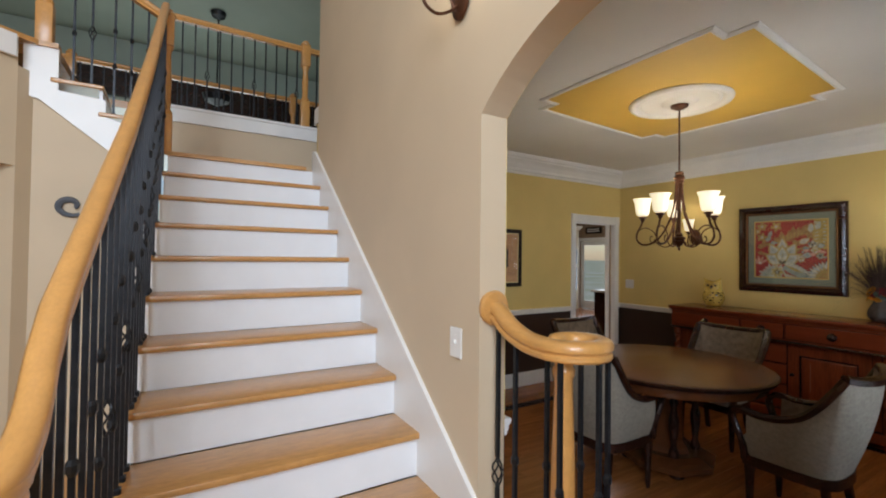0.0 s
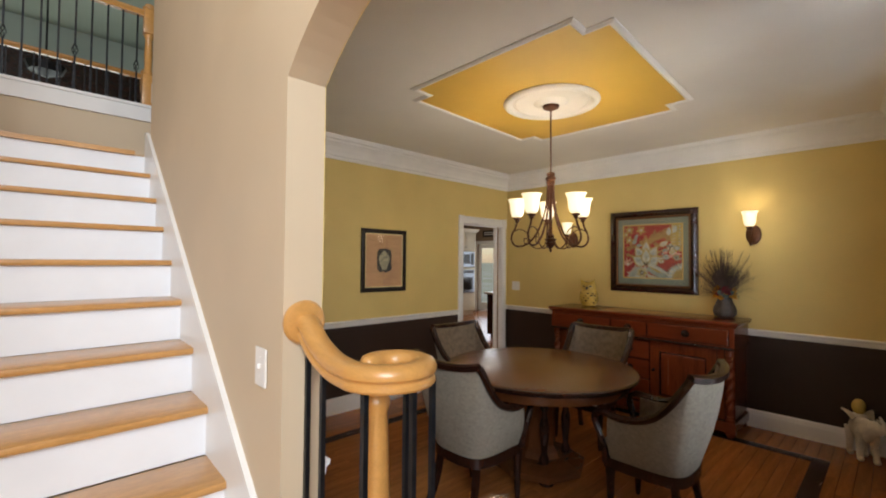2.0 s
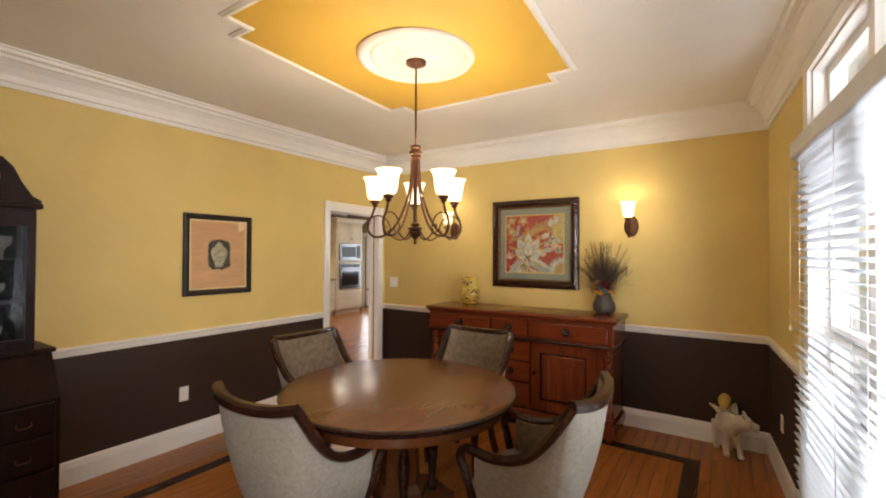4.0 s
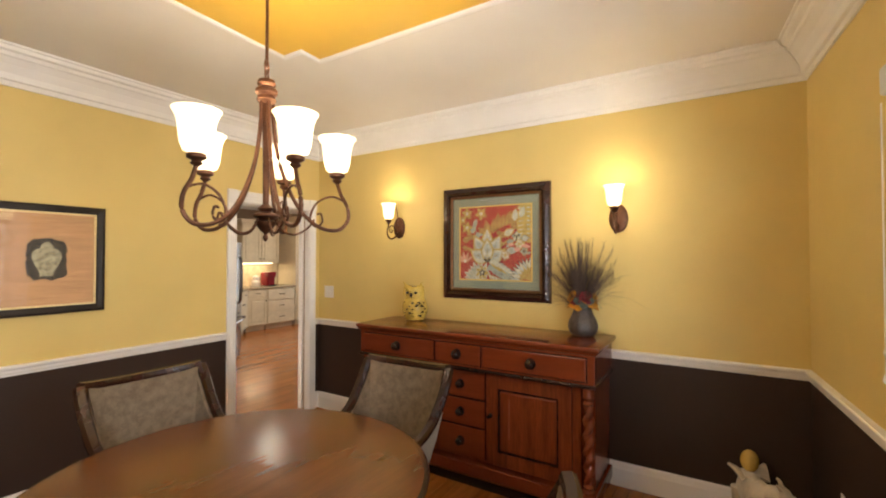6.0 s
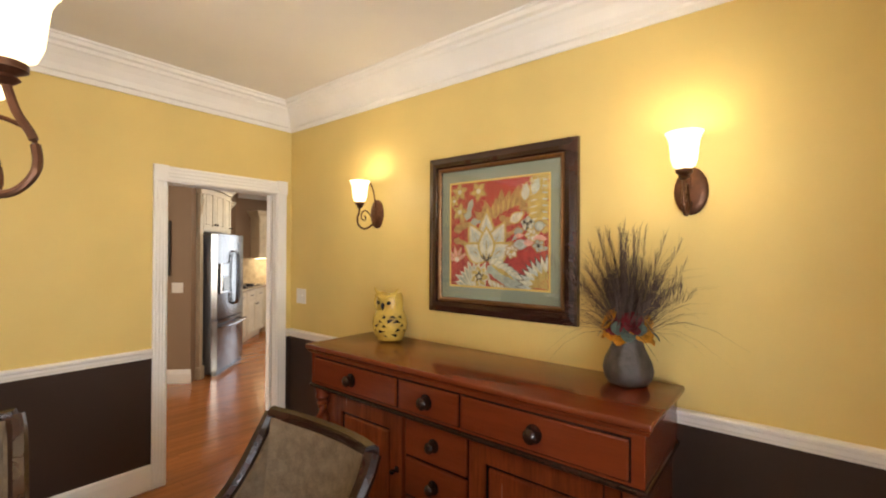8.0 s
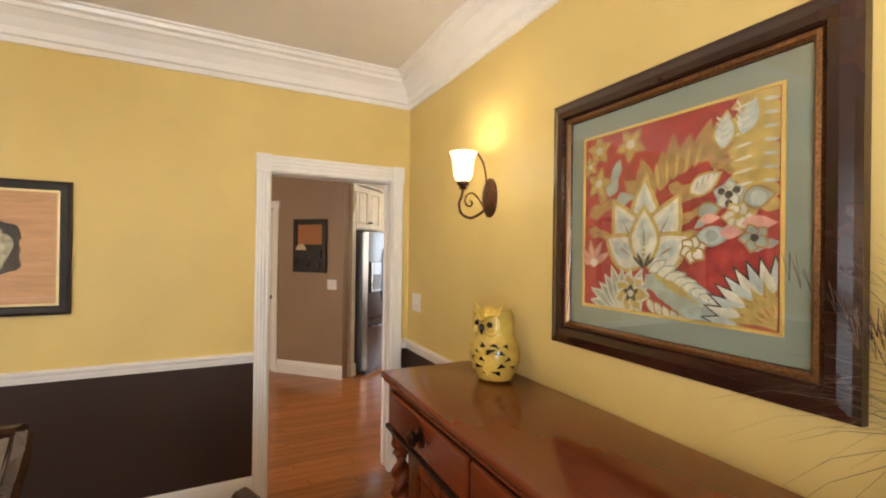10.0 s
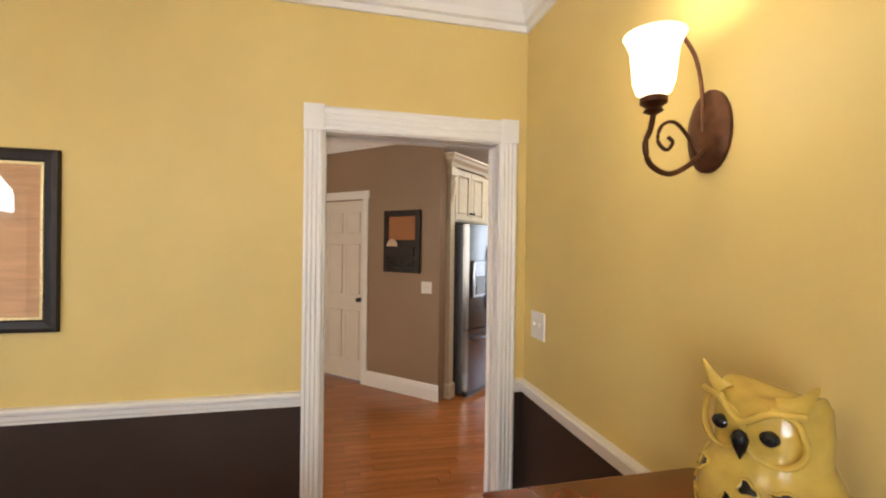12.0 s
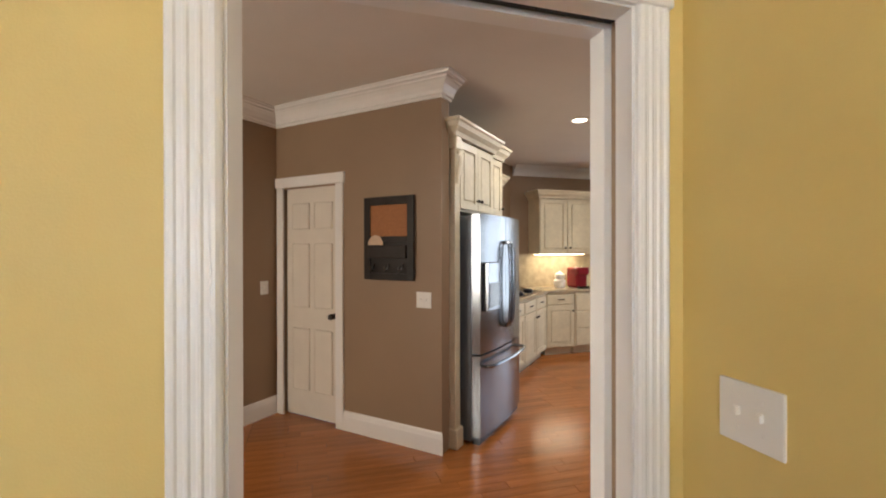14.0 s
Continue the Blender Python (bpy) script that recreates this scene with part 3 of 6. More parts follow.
solid("wall_foyer_diagonal", prism(bm_new(), [(-0.75, 3.90), (-0.806, 3.80), (-0.90, 3.85), (-0.80, 4.0)], "z", 0, FLOOR2 - 0.2), M_BEIGE, "beige painted wall beside the side passage", "wall")
solid("wall_passage_head", prism(bm_new(), [(-0.806, 3.80), (-2.2, 2.6), (-2.28, 2.7), (-0.9, 3.85)], "z", 2.10, FLOOR2), M_BEIGE, "beige painted wall over the side passage", "wall")
# near-black colour stands in for the darkness inside the side passage
solid("wall_passage_back", boxes((-3.6, -0.8, 4.5, 4.6, 0, CEIL)), M_BLACKFRAME, "side passage end wall coloured near-black for the missing light", "wall")
flight = thing("upper_flight", "short upper flight with white string and oak treads", "staircase")
flight["kind"] = "structure"
part("string", prism(bm_new(), [(-0.08, 2.07), (-0.08, LANDING + 0.12), (-0.36, LANDING + 0.19), (-0.36, LANDING + 0.31), (-0.62, LANDING + 0.33), (-0.62, FLOOR2 - 0.02), (-0.80, FLOOR2 - 0.02), (-0.80, FLOOR2 - 0.36), (-0.72, 2.575)], "y", 3.872, 3.902), M_TRIM, flight, "white cut string")
for j, (x0, x1) in enumerate(((-0.40, -0.10), (-0.66, -0.37))):
    part("tread", boxes((x0, x1, 3.855, 4.84, LANDING + 0.19 * (j + 1), LANDING + 0.19 * (j + 1) + 0.03), bevel=0.008), M_OAK, flight)
    part("riser", boxes((x1 - 0.03, x1 - 0.01, 3.89, 4.84, LANDING + 0.19 * j, LANDING + 0.19 * (j + 1))), M_RISER, flight)
part("nosing", prism(bm_new(), [(-0.62, 3.85), (-0.72, 3.85), (-2.2, 2.62), (-2.2, 2.75), (-0.75, 3.95), (-0.62, 3.95)], "z", FLOOR2 - 0.02, FLOOR2 + 0.012), M_OAK, flight)
part("fascia", prism(bm_new(), [(-0.80, 3.74), (-2.2, 2.58), (-2.2, 2.61), (-0.80, 3.77)], "z", FLOOR2 - 0.16, FLOOR2 - 0.02), M_TRIM, flight)


def gallery(label, y, x0, x1, posts, z0):
    g = thing("gallery_railing", label, "railing")
    sec2 = [(u, v) for u, v in RAILSEC]
    part("handrail", sweep(bm_new(), [(x0, y, z0 + 0.86), ((x0 + x1) / 2, y, z0 + 0.86), (x1, y, z0 + 0.86)], sec2), M_OAKRAIL, g)
    k = 0
    x = x0 + 0.08
    while x < x1:
        if all(abs(x - p) > 0.05 for p in posts):
            baluster(g, x, y, z0, z0 + 0.84, knot=False, basket=k % 4 == 2)
        k += 1
        x += 0.108
    for p in posts:
        newel_post(g, p, y, z0, 0.96)
    return g


gallery("oak gallery railing with black iron balusters above the landing", 4.86, 0.02, 2.4, (1.27,), FLOOR2 + 0.012)
gallery("oak gallery railing with black iron balusters over the great room", 6.52, -2.4, 3.6, (-1.0, 1.5), FLOOR2)
side_rail = thing("gallery_railing", "oak railing with iron balusters beside the upper flight", "railing")
part("handrail", sweep(bm_new(), [(0.0, 3.9, 3.34), (-0.36, 3.9, 3.52), (-0.68, 3.9, 3.82)], RAILSEC), M_OAKRAIL, side_rail)
for j, x in enumerate((-0.12, -0.22, -0.32, -0.45, -0.55)):
    baluster(side_rail, x, 3.92, LANDING + (0.19 if x < -0.1 else 0) + (0.19 if x < -0.38 else 0) + 0.03, 3.35 - (x + 0.06) * 0.75, basket=j == 3)
newel_post(side_rail, -0.70, 3.9, FLOOR2, 1.05)

# great room seen over the gallery
# the wide low opening is unseen, made up for the hidden lamp
solid("wall_great_room", wall_boxes("y", 10.0, 10.1, -4, 4.3, 0, TOP, [(-1.2, -0.3, 4.05, 4.42), (1.75, 2.6, 4.05, 4.42), (-1.5, 3.5, 0.8, 3.2)]), M_GREEN, "sage green wall with high windows", "wall")
solid("wall_great_room_east", boxes((4.2, 4.35, 4.98, 10.1, FLOOR2, TOP)), M_GREEN, "sage green upper wall", "wall")
solid("wall_upper_over_dining", boxes((1.6, 4.3, 3.9, 3.95, CEIL + 0.15, TOP)), M_BEIGE, "beige upper wall beside the stairwell", "wall")
solid("ceiling_great_room", boxes((-4, 4.2, 6.6, 10.0, TOP - 0.05, TOP - 0.004)), M_GREEN, "pale sage ceiling over the great room", "ceiling")
solid("valance_dark", boxes((-3.9, 4.1, 9.86, 9.995, 4.46, 5.02)), M_DARKWOOD, "dark wooden valance across the far great room wall", "panelling")
fan = thing("pendant_lamp", "dark metal pendant lamp hanging from the high ceiling", "lamp", pose(0.6, 8.0, -0.06))
part("canopy", lathe(bm_new(), [(0.02, 5.50), (0.10, 5.53), (0.12, 5.6)], 14), M_IRON, fan)
part("rod", lathe(bm_new(), [(0.012, 4.2), (0.012, 5.52)], 8), M_IRON, fan)
part("bowl", lathe(bm_new(), [(0.02, 4.05), (0.18, 4.12), (0.22, 4.22), (0.02, 4.25)], 16), M_IRON, fan)

# wall scroll under the upper flight, stair light switch and the sconce over the stairs
hook = thing("wall_scroll", "grey metal scroll ornament on the beige wall", "wall decor")
pts = [(-0.540 + r * math.cos(a), 3.886, 1.865 + r * 0.85 * math.sin(a)) for a, r in zip(np.linspace(-0.6, 5.4, 36), np.linspace(0.028, 0.085, 36))]
part("scroll", sweep(bm_new(), pts, lambda f: circle(0.013 + 0.009 * math.sin(math.pi * f), 8), up=(0, 1, 0)), material("pewter", (0.10, 0.11, 0.13), 0.5, metal=0.2), hook, smooth=True)


def switch_plate(name, label, m, gangs=1):
    """On a wall whose face looks along the plate's -y."""
    t = thing(name, label, "switch", m)
    w = 0.036 + 0.046 * gangs
    part("plate", box(bm_new(), -w / 2, w / 2, -0.007, 0, -0.06, 0.06, bevel=0.003), M_PLATE, t)
    for g in range(gangs):
        x = (g - (gangs - 1) / 2) * 0.046
        part("toggle", box(bm_new(), x - 0.005, x + 0.005, -0.017, -0.006, -0.004, 0.012, bevel=0.002), M_PLATE, t)
        for s in (-0.03, 0.03):
            part("screw", lathe(bm_new(), [(0.003, -0.0085), (0.003, -0.006)], 6, (x, 0, s), "y"), M_PLATE, t)
    return t


def outlet(label, m):
    t = thing("wall_outlet", label, "outlet", m)
    part("plate", box(bm_new(), -0.035, 0.035, -0.007, 0, -0.057, 0.057, bevel=0.003), M_PLATE, t)
    for s in (-0.02, 0.02):
        part("socket", box(bm_new(), -0.017, 0.017, -0.010, -0.006, s - 0.014, s + 0.014, bevel=0.003), M_PLATE, t)
    return t


switch_plate("light_switch", "white wall switch plate beside the stairs", pose(WESTF, 1.435, 1.20, 0, 0, -90), 1)
switch_plate("light_switch", "white double toggle switch plate on the gold wall", pose(EAST, 3.785, 1.198, 0, 0, -90), 2)
outlet("white power outlet low on the brown wall", pose(3.06, NORTH, 0.415))
outlet("white power outlet near the window corner", STURN @ pose(5.0, SOUTH, 0.41, 0, 0, 180))

# ---- kitchen and passage ----
KX, KY = 5.607, 6.176
KP = pose(KX, KY, 0, 0, 0, 45)


def kpt(u, v):
    p = KP @ Vector((u, v, 0))
    return (p.x, p.y)


def kwall(name, pts, z0, z1, mat, label):
    return solid(name, prism(bm_new(), [kpt(*p) for p in pts], "z", z0, z1), mat, label, "wall")


solid("ceiling_kitchen", boxes((WESTD + 0.4, 12, NORTH + 0.14, 11, CEIL, CEIL + 0.08)), M_CEIL, "white painted kitchen ceiling", "ceiling")
kwall("wall_pantry", [(0.02, 0.02), (0.02, 1.01), (0.14, 1.01), (0.14, 0.02)], 0, CEIL, M_TAUPE, "taupe angled wall of the pantry corner")
kwall("wall_pantry_over_door", [(0.02, 1.01), (0.02, 1.70), (0.14, 1.70), (0.14, 1.01)], 2.05, CEIL, M_TAUPE, "taupe wall over the pantry door")
kwall("wall_pantry_far", [(0.02, 1.70), (0.02, 1.80), (0.14, 1.80), (0.14, 1.70)], 0, CEIL, M_TAUPE, "taupe wall beside the pantry door")
kwall("wall_passage", [(0.12, 1.76), (-3.2, 1.76), (-3.2, 1.88), (0.12, 1.88)], 0, CEIL, M_TAUPE, "taupe passage wall")
kwall("wall_behind_range", [(0.14, 0.76), (4.3, 0.76), (4.3, 0.88), (0.14, 0.88)], 0, CEIL, M_TAUPE, "wall behind the kitchen cabinets")
solid("wall_kitchen_north", boxes((7.0, 10.0, 9.2, 9.32, 0, CEIL), (9.98, 10.08, 9.32, 10.9, 0, CEIL), (10.0, 12, 10.8, 10.92, 0, CEIL)), M_TAUPE, "kitchen wall", "wall")
solid("wall_kitchen_east", wall_boxes("x", 10.8, 10.94, NORTH + 0.14, 10.9, 0, CEIL, [(8.25, 9.25, 0, 2.08), (5.4, 7.4, 0.9, 2.1)]), M_TAUPE, "kitchen wall with a glazed door and window", "wall")
# unseen end wall, its opening made up for the passage fill lamp
solid("wall_passage_end", wall_boxes("x", WESTD + 0.4, WESTD + 0.5, NORTH + 0.14, 9, 0, CEIL, [(4.18, 4.85, 0.7, 2.3)]), M_TAUPE, "taupe passage end wall with an unseen opening for the added lamp", "wall")
solid("wall_kitchen_south", boxes((EAST, 10.9, NORTH, NORTH + 0.14, 0, CEIL)), M_TAUPE, "taupe kitchen wall", "wall")


def krun(name, pieces, z, prof, label, cat="moulding"):
    bm = bm_new()
    for p, q, inn, c0, c1 in pieces:
        a, b, o = kpt(*p), kpt(*q), kpt(*inn)
        run(bm, a, b, z, prof, (o[0] - KX, o[1] - KY), c0, c1)
    return solid(name, bm, M_TRIM, label, cat)


CROWN2 = [(d * 0.9, h * 0.72) for d, h in CROWN]
krun("trim_crown_pantry", [((0.02, 0.02), (0.02, 1.76), (-1, 0), -1, 1), ((0.02, 1.76), (-3, 1.76), (0, -1), 1, 0), ((0.16, 0.02), (0.02, 0.02), (0, -1), 0, -1)], CEIL, CROWN2, "white crown moulding round the pantry corner")
krun("baseboard_pantry", [((0.02, 0.02), (0.02, 0.95), (-1, 0), -1, 0), ((0.02, 1.72), (0.02, 1.76), (-1, 0), 0, 1), ((0.02, 1.76), (-3, 1.76), (0, -1), 1, 0)], 0, BASE, "white baseboard of the pantry wall", "baseboard")
bm = bm_new()
run(bm, (10.0, 9.2), (7.6, 9.2), CEIL, CROWN2, (0, -1))
solid("trim_crown_kitchen", bm, M_TRIM, "white crown moulding in the kitchen", "moulding")

pdoor = thing("door_2", "closed white six-panel pantry door with dark knob", "door", KP)
pdoor["kind"] = "structure"
for y0, y1 in ((0.95, 1.03), (1.66, 1.74)):
    part("casing", box(bm_new(), 0.0, 0.02, y0, y1, 0, 2.06, bevel=0.004), M_TRIM, pdoor)
part("head_casing", box(bm_new(), -0.004, 0.02, 0.935, 1.755, 2.06, 2.15, bevel=0.004), M_TRIM, pdoor)
M_DOOR = material("door_white", (0.72, 0.66, 0.57), 0.42, vary=0.03)
part("leaf", boxes((0.055, 0.09, 1.03, 1.66, 0.012, 2.055)), M_DOOR, pdoor)
for y0, y1 in ((1.105, 1.315), (1.375, 1.585)):
    for z0, z1 in ((0.24, 0.80), (0.98, 1.56), (1.68, 1.92)):
        part("panel", box(bm_new(), 0.044, 0.058, y0, y1, z0, z1, bevel=0.012, seg=1), M_DOOR, pdoor)
part("knob", lathe(bm_new(), [(0.026, 0.055), (0.024, 0.045), (0.010, 0.04), (0.012, 0.022), (0.026, 0.012), (0.024, -0.008), (0.008, -0.014)], 14, (0, 1.085, 0.93), "x"), M_BLACKFRAME, pdoor, "dark round knob", smooth=True)

# noticeboard with hooks, switch plates
board = thing("hook_board", "black framed noticeboard with letter pocket and coat hooks", "noticeboard", KP @ pose(0.02, 0.255, 1.265, 0, 0, -90))
part("backing", box(bm_new(), -0.455, 0.005, -0.016, 0, 0, 0.65, bevel=0.003), M_BLACKFRAME, board)
for x0, x1, z0, z1 in ((-0.46, -0.40, 0, 0.65), (-0.05, 0.01, 0, 0.65), (-0.40, -0.05, 0.585, 0.65), (-0.40, -0.05, 0, 0.05), (-0.40, -0.05, 0.30, 0.34)):
    part("frame_bar", box(bm_new(), x0, x1, -0.030, -0.014, z0, z1, bevel=0.004), M_BLACKFRAME, board)
part("cork", boxes((-0.40, -0.05, -0.019, -0.0165, 0.34, 0.585)), material("cork", (0.36, 0.15, 0.06), 0.8, vary=0.2, scale=120, bump=0.4), board, "orange-brown cork panel")
part("pocket", box(bm_new(), -0.40, -0.05, -0.05, -0.017, 0.17, 0.27, bevel=0.004), M_BLACKFRAME, board)
for x in (-0.36, -0.225, -0.09):
    part("hook", sweep(bm_new(), smooth_path([(x, -0.02, 0.125), (x, -0.03, 0.10), (x, -0.05, 0.072), (x, -0.075, 0.08), (x, -0.08, 0.105)], 4), circle(0.007, 6)), M_STEEL, board, "silver coat hook")
cap = new("paper_cap", finish("paper_cap", lathe(bm_new(), [(0.075, 0), (0.07, 0.03), (0.045, 0.065), (0.01, 0.078)], 14), material("cap_cloth", (0.62, 0.46, 0.32), 0.9), True))
cap.matrix_world = KP @ pose(0.02 - 0.034, 0.255 + 0.34, 1.265 + 0.272)
cap.scale = (0.22, 1.0, 1.0)
tagged(cap, "folded tan paper tucked in the noticeboard pocket", "paper")
switch_plate("light_switch", "white switch plate under the noticeboard", KP @ pose(0.02, 0.17, 1.125, 0, 0, -90), 2)
switch_plate("light_switch", "white switch plate on the passage wall", KP @ pose(-0.12, 1.76, 1.16, 0, 0, 0), 1)

# fridge cabinet with pilasters
def knob(parent, x, y, z, mat=None):
    return part("knob", lathe(bm_new(), [(0.007, 0), (0.006, -0.014), (0.014, -0.020), (0.015, -0.028), (0.006, -0.034)], 10, (x, y, z), "y"), mat or M_BLACKFRAME, parent, "dark round knob", smooth=True)


def panel_door(parent, x0, x1, y, z0, z1, mat, name="door", hinge=None):
    """A framed door with a raised middle field, facing -y."""
    w = 0.055
    bm = bm_new()
    box(bm, x0, x0 + w, y - 0.02, y, z0, z1)
    box(bm, x1 - w, x1, y - 0.02, y, z0, z1)
    box(bm, x0 + w, x1 - w, y - 0.02, y, z0, z0 + w)
    box(bm, x0 + w, x1 - w, y - 0.02, y, z1 - w, z1)
    box(bm, x0 + w, x1 - w, y - 0.008, y, z0 + w, z1 - w)
    d = part(name, bm, mat, parent)
    if x1 - x0 > 0.18 and z1 - z0 > 0.2:
        part("field", box(bm_new(), x0 + w + 0.014, x1 - w - 0.014, y - 0.018, y - 0.007, z0 + w + 0.014, z1 - w - 0.014, bevel=0.009, seg=1), mat, d)
    if hinge:
        knob(d, x1 - 0.03 if hinge == "l" else x0 + 0.03, y - 0.02, z0 + 0.08 if z0 > 1.2 else z1 - 0.08)
    return d


CORN = [(0, 0), (0.012, 0.0), (0.02, 0.03), (0.05, 0.06), (0.06, 0.09), (0.075, 0.1), (0.075, 0.12), (0, 0.12)]


def cornice(parent, x0, x1, y0, y1, z):
    bm = bm_new()
    run(bm, (x0, y0), (x1, y0), z, CORN, (0, -1), -1, -1)
    run(bm, (x0, y1), (x0, y0), z, CORN, (-1, 0), 0, -1)
    run(bm, (x1, y0), (x1, y1), z, CORN, (1, 0), -1, 0)
    return part("cornice", bm, M_CREAM, parent, "stepped cornice")


fcab = thing("fridge_cabinet", "cream glazed cabinet surround over the refrigerator with pilaster", "cabinet", KP)
part("body", boxes((0.145, 0.92, 0.0, 0.74, 1.80, 2.36), (1.20, 1.26, 0.04, 0.74, 0, 1.80)), M_CREAM, fcab)
for px in (0.035,):
    part("pilaster", boxes((px + 0.11, px + 0.19, -0.028, 0.30, 0, 2.36)), M_CREAM, fcab, "fluted pilaster")
    part("plinth", box(bm_new(), px + 0.095, px + 0.205, -0.05, 0.05, 0, 0.15, bevel=0.008), M_CREAM, fcab)
    part("capital", box(bm_new(), px + 0.10, px + 0.20, -0.045, 0.05, 2.26, 2.36, bevel=0.01), M_CREAM, fcab)
    part("corbel", sweep(bm_new(), smooth_path([(px + 0.15, -0.04, 2.25), (px + 0.15, -0.055, 2.18), (px + 0.15, -0.035, 2.08), (px + 0.15, -0.03, 2.0)], 4), [(u * 0.03, v * 0.012) for u, v in circle(1, 8)]), M_CREAM, fcab, "carved scroll corbel", smooth=True)
panel_door(fcab, 0.245, 0.572, -0.004, 1.82, 2.34, M_CREAM, hinge="l")
panel_door(fcab, 0.58, 0.905, -0.004, 1.82, 2.34, M_CREAM, hinge="r")
cornice(fcab, 0.145, 0.92, -0.03, 0.5, 2.36)

fridge = thing("refrigerator", "stainless french-door refrigerator with ice dispenser and grey sides", "refrigerator", KP)
part("body", box(bm_new(), 0.272, 1.185, -0.10, 0.66, 0.02, 1.765, bevel=0.008), M_STEELSIDE, fridge, "dark grey cabinet sides")
def bowed(x0, x1, y0, bow, z0, z1):
    xs = np.linspace(x0, x1, 9)
    c, w = 0.728, 0.457
    front = [(x, y0 - bow * (1 - ((x - c) / w) ** 2)) for x in xs]
    return prism(bm_new(), front + [(x1, -0.104), (x0, -0.104)], "z", z0, z1)
for x0, x1 in ((0.274, 0.724), (0.732, 1.183)):
    d = part("door", bowed(x0, x1, -0.175, 0.035, 0.70, 1.775), M_STEEL, fridge, "stainless door", smooth=True)
    hx = 0.688 if x0 < 0.5 else 0.768
    part("handle", sweep(bm_new(), smooth_path([(hx, -0.205, 0.86), (hx, -0.255, 0.90), (hx, -0.268, 1.2), (hx, -0.255, 1.52), (hx, -0.205, 1.56)], 5), circle(0.014, 8)), M_STEEL, d, "curved bar handle", smooth=True)
    if x0 < 0.5:
        part("dispenser", box(bm_new(), 0.33, 0.56, -0.222, -0.17, 1.02, 1.40, bevel=0.006), M_STEEL, d, "silver water and ice dispenser")
        part("niche", boxes((0.352, 0.538, -0.226, -0.2, 1.05, 1.24)), M_BLACK, d, "dark dispenser niche")
dr = part("freezer_drawer", bowed(0.274, 1.183, -0.175, 0.035, 0.06, 0.685), M_STEEL, fridge, "stainless freezer drawer", smooth=True)
part("handle", sweep(bm_new(), smooth_path([(0.33, -0.19, 0.60), (0.36, -0.25, 0.605), (0.73, -0.28, 0.605), (1.10, -0.25, 0.605), (1.13, -0.19, 0.60)], 5), circle(0.014, 8)), M_STEEL, dr, "curved bar handle", smooth=True)
part("grille", boxes((0.29, 1.17, -0.16, -0.1, 0.0, 0.055)), M_BLACK, fridge, "black foot grille")


def base_unit(name, label, m, w, depth, drawers=1, doors=2):
    t = thing(name, label, "cabinet", m)
    part("body", boxes((0, w, 0, depth, 0.10, 0.875)), M_CREAM, t)
    part("toe_kick", boxes((0.02, w - 0.02, 0.06, depth, 0, 0.10)), M_CREAM, t)
    if drawers == 1:
        for i in range(doors):
            a, b = w * i / doors + 0.012, w * (i + 1) / doors - 0.012
            d = part("drawer", box(bm_new(), a, b, -0.02, 0, 0.715, 0.855, bevel=0.006, seg=1), M_CREAM, t)
            part("handle", box(bm_new(), (a + b) / 2 - 0.05, (a + b) / 2 + 0.05, -0.04, -0.02, 0.78, 0.79), M_BLACKFRAME, d, "dark bar handle")
            panel_door(t, a, b, 0.0, 0.12, 0.70, M_CREAM, hinge="l" if i == 0 else "r")
    else:
        for i in range(drawers):
            z0 = 0.12 + 0.745 * i / drawers
            d = part("drawer", box(bm_new(), 0.012, w - 0.012, -0.02, 0, z0, z0 + 0.745 / drawers - 0.012, bevel=0.006, seg=1), M_CREAM, t)
            part("handle", box(bm_new(), w / 2 - 0.06, w / 2 + 0.06, -0.042, -0.02, z0 + 0.12, z0 + 0.132), M_BLACKFRAME, d, "dark bar handle")
    return t


def wall_unit(name, label, m, w, depth, z0, z1, doors=2):
    t = thing(name, label, "cabinet", m)
    part("body", boxes((0, w, 0, depth, z0, z1)), M_CREAM, t)
    for i in range(doors):
        panel_door(t, w * i / doors + 0.01, w * (i + 1) / doors - 0.01, 0.0, z0 + 0.012, z1 - 0.012, M_CREAM, hinge="l" if i % 2 == 0 else "r")
    cornice(t, 0, w, -0.02, depth, z1)
    return t


base_unit("base_cabinet", "cream glazed base cabinet beside the refrigerator", KP @ pose(1.28, 0.14, 0), 0.98, 0.6)
base_unit("base_cabinet", "cream glazed base cabinet under the cooktop", KP @ pose(2.27, 0.14, 0), 0.95, 0.6)
wall_unit("wall_cabinet", "cream glazed wall cabinet with dark knobs", KP @ pose(1.40, 0.40, 0), 0.80, 0.35, 1.42, 2.26)
wall_unit("wall_cabinet", "cream glazed wall cabinet over the refrigerator side", KP @ pose(0.985, 0.05, 0), 0.30, 0.68, 1.80, 2.36, doors=1)
solid("countertop", boxes((1.27, 3.24, 0.11, 0.758, 0.877, 0.915)), M_GRANITE, "tan granite worktop beside the refrigerator", "worktop", kind="").matrix_world = KP
cook = thing("cooktop", "black gas cooktop set in the granite worktop", "cooktop", KP @ pose(2.75, 0.42, 0.917))
part("glass", box(bm_new(), -0.38, 0.38, -0.25, 0.25, 0, 0.012, bevel=0.003), M_BLACK, cook)
for x in (-0.2, 0.2):
    for y in (-0.12, 0.12):
        part("burner", lathe(bm_new(), [(0.07, 0.012), (0.07, 0.03), (0.04, 0.045)], 12, (x, y, 0)), M_IRON, cook)
base_unit("base_cabinet", "cream glazed base cabinet on the far kitchen wall", pose(7.80, 8.57, 0), 0.46, 0.62, doors=1)
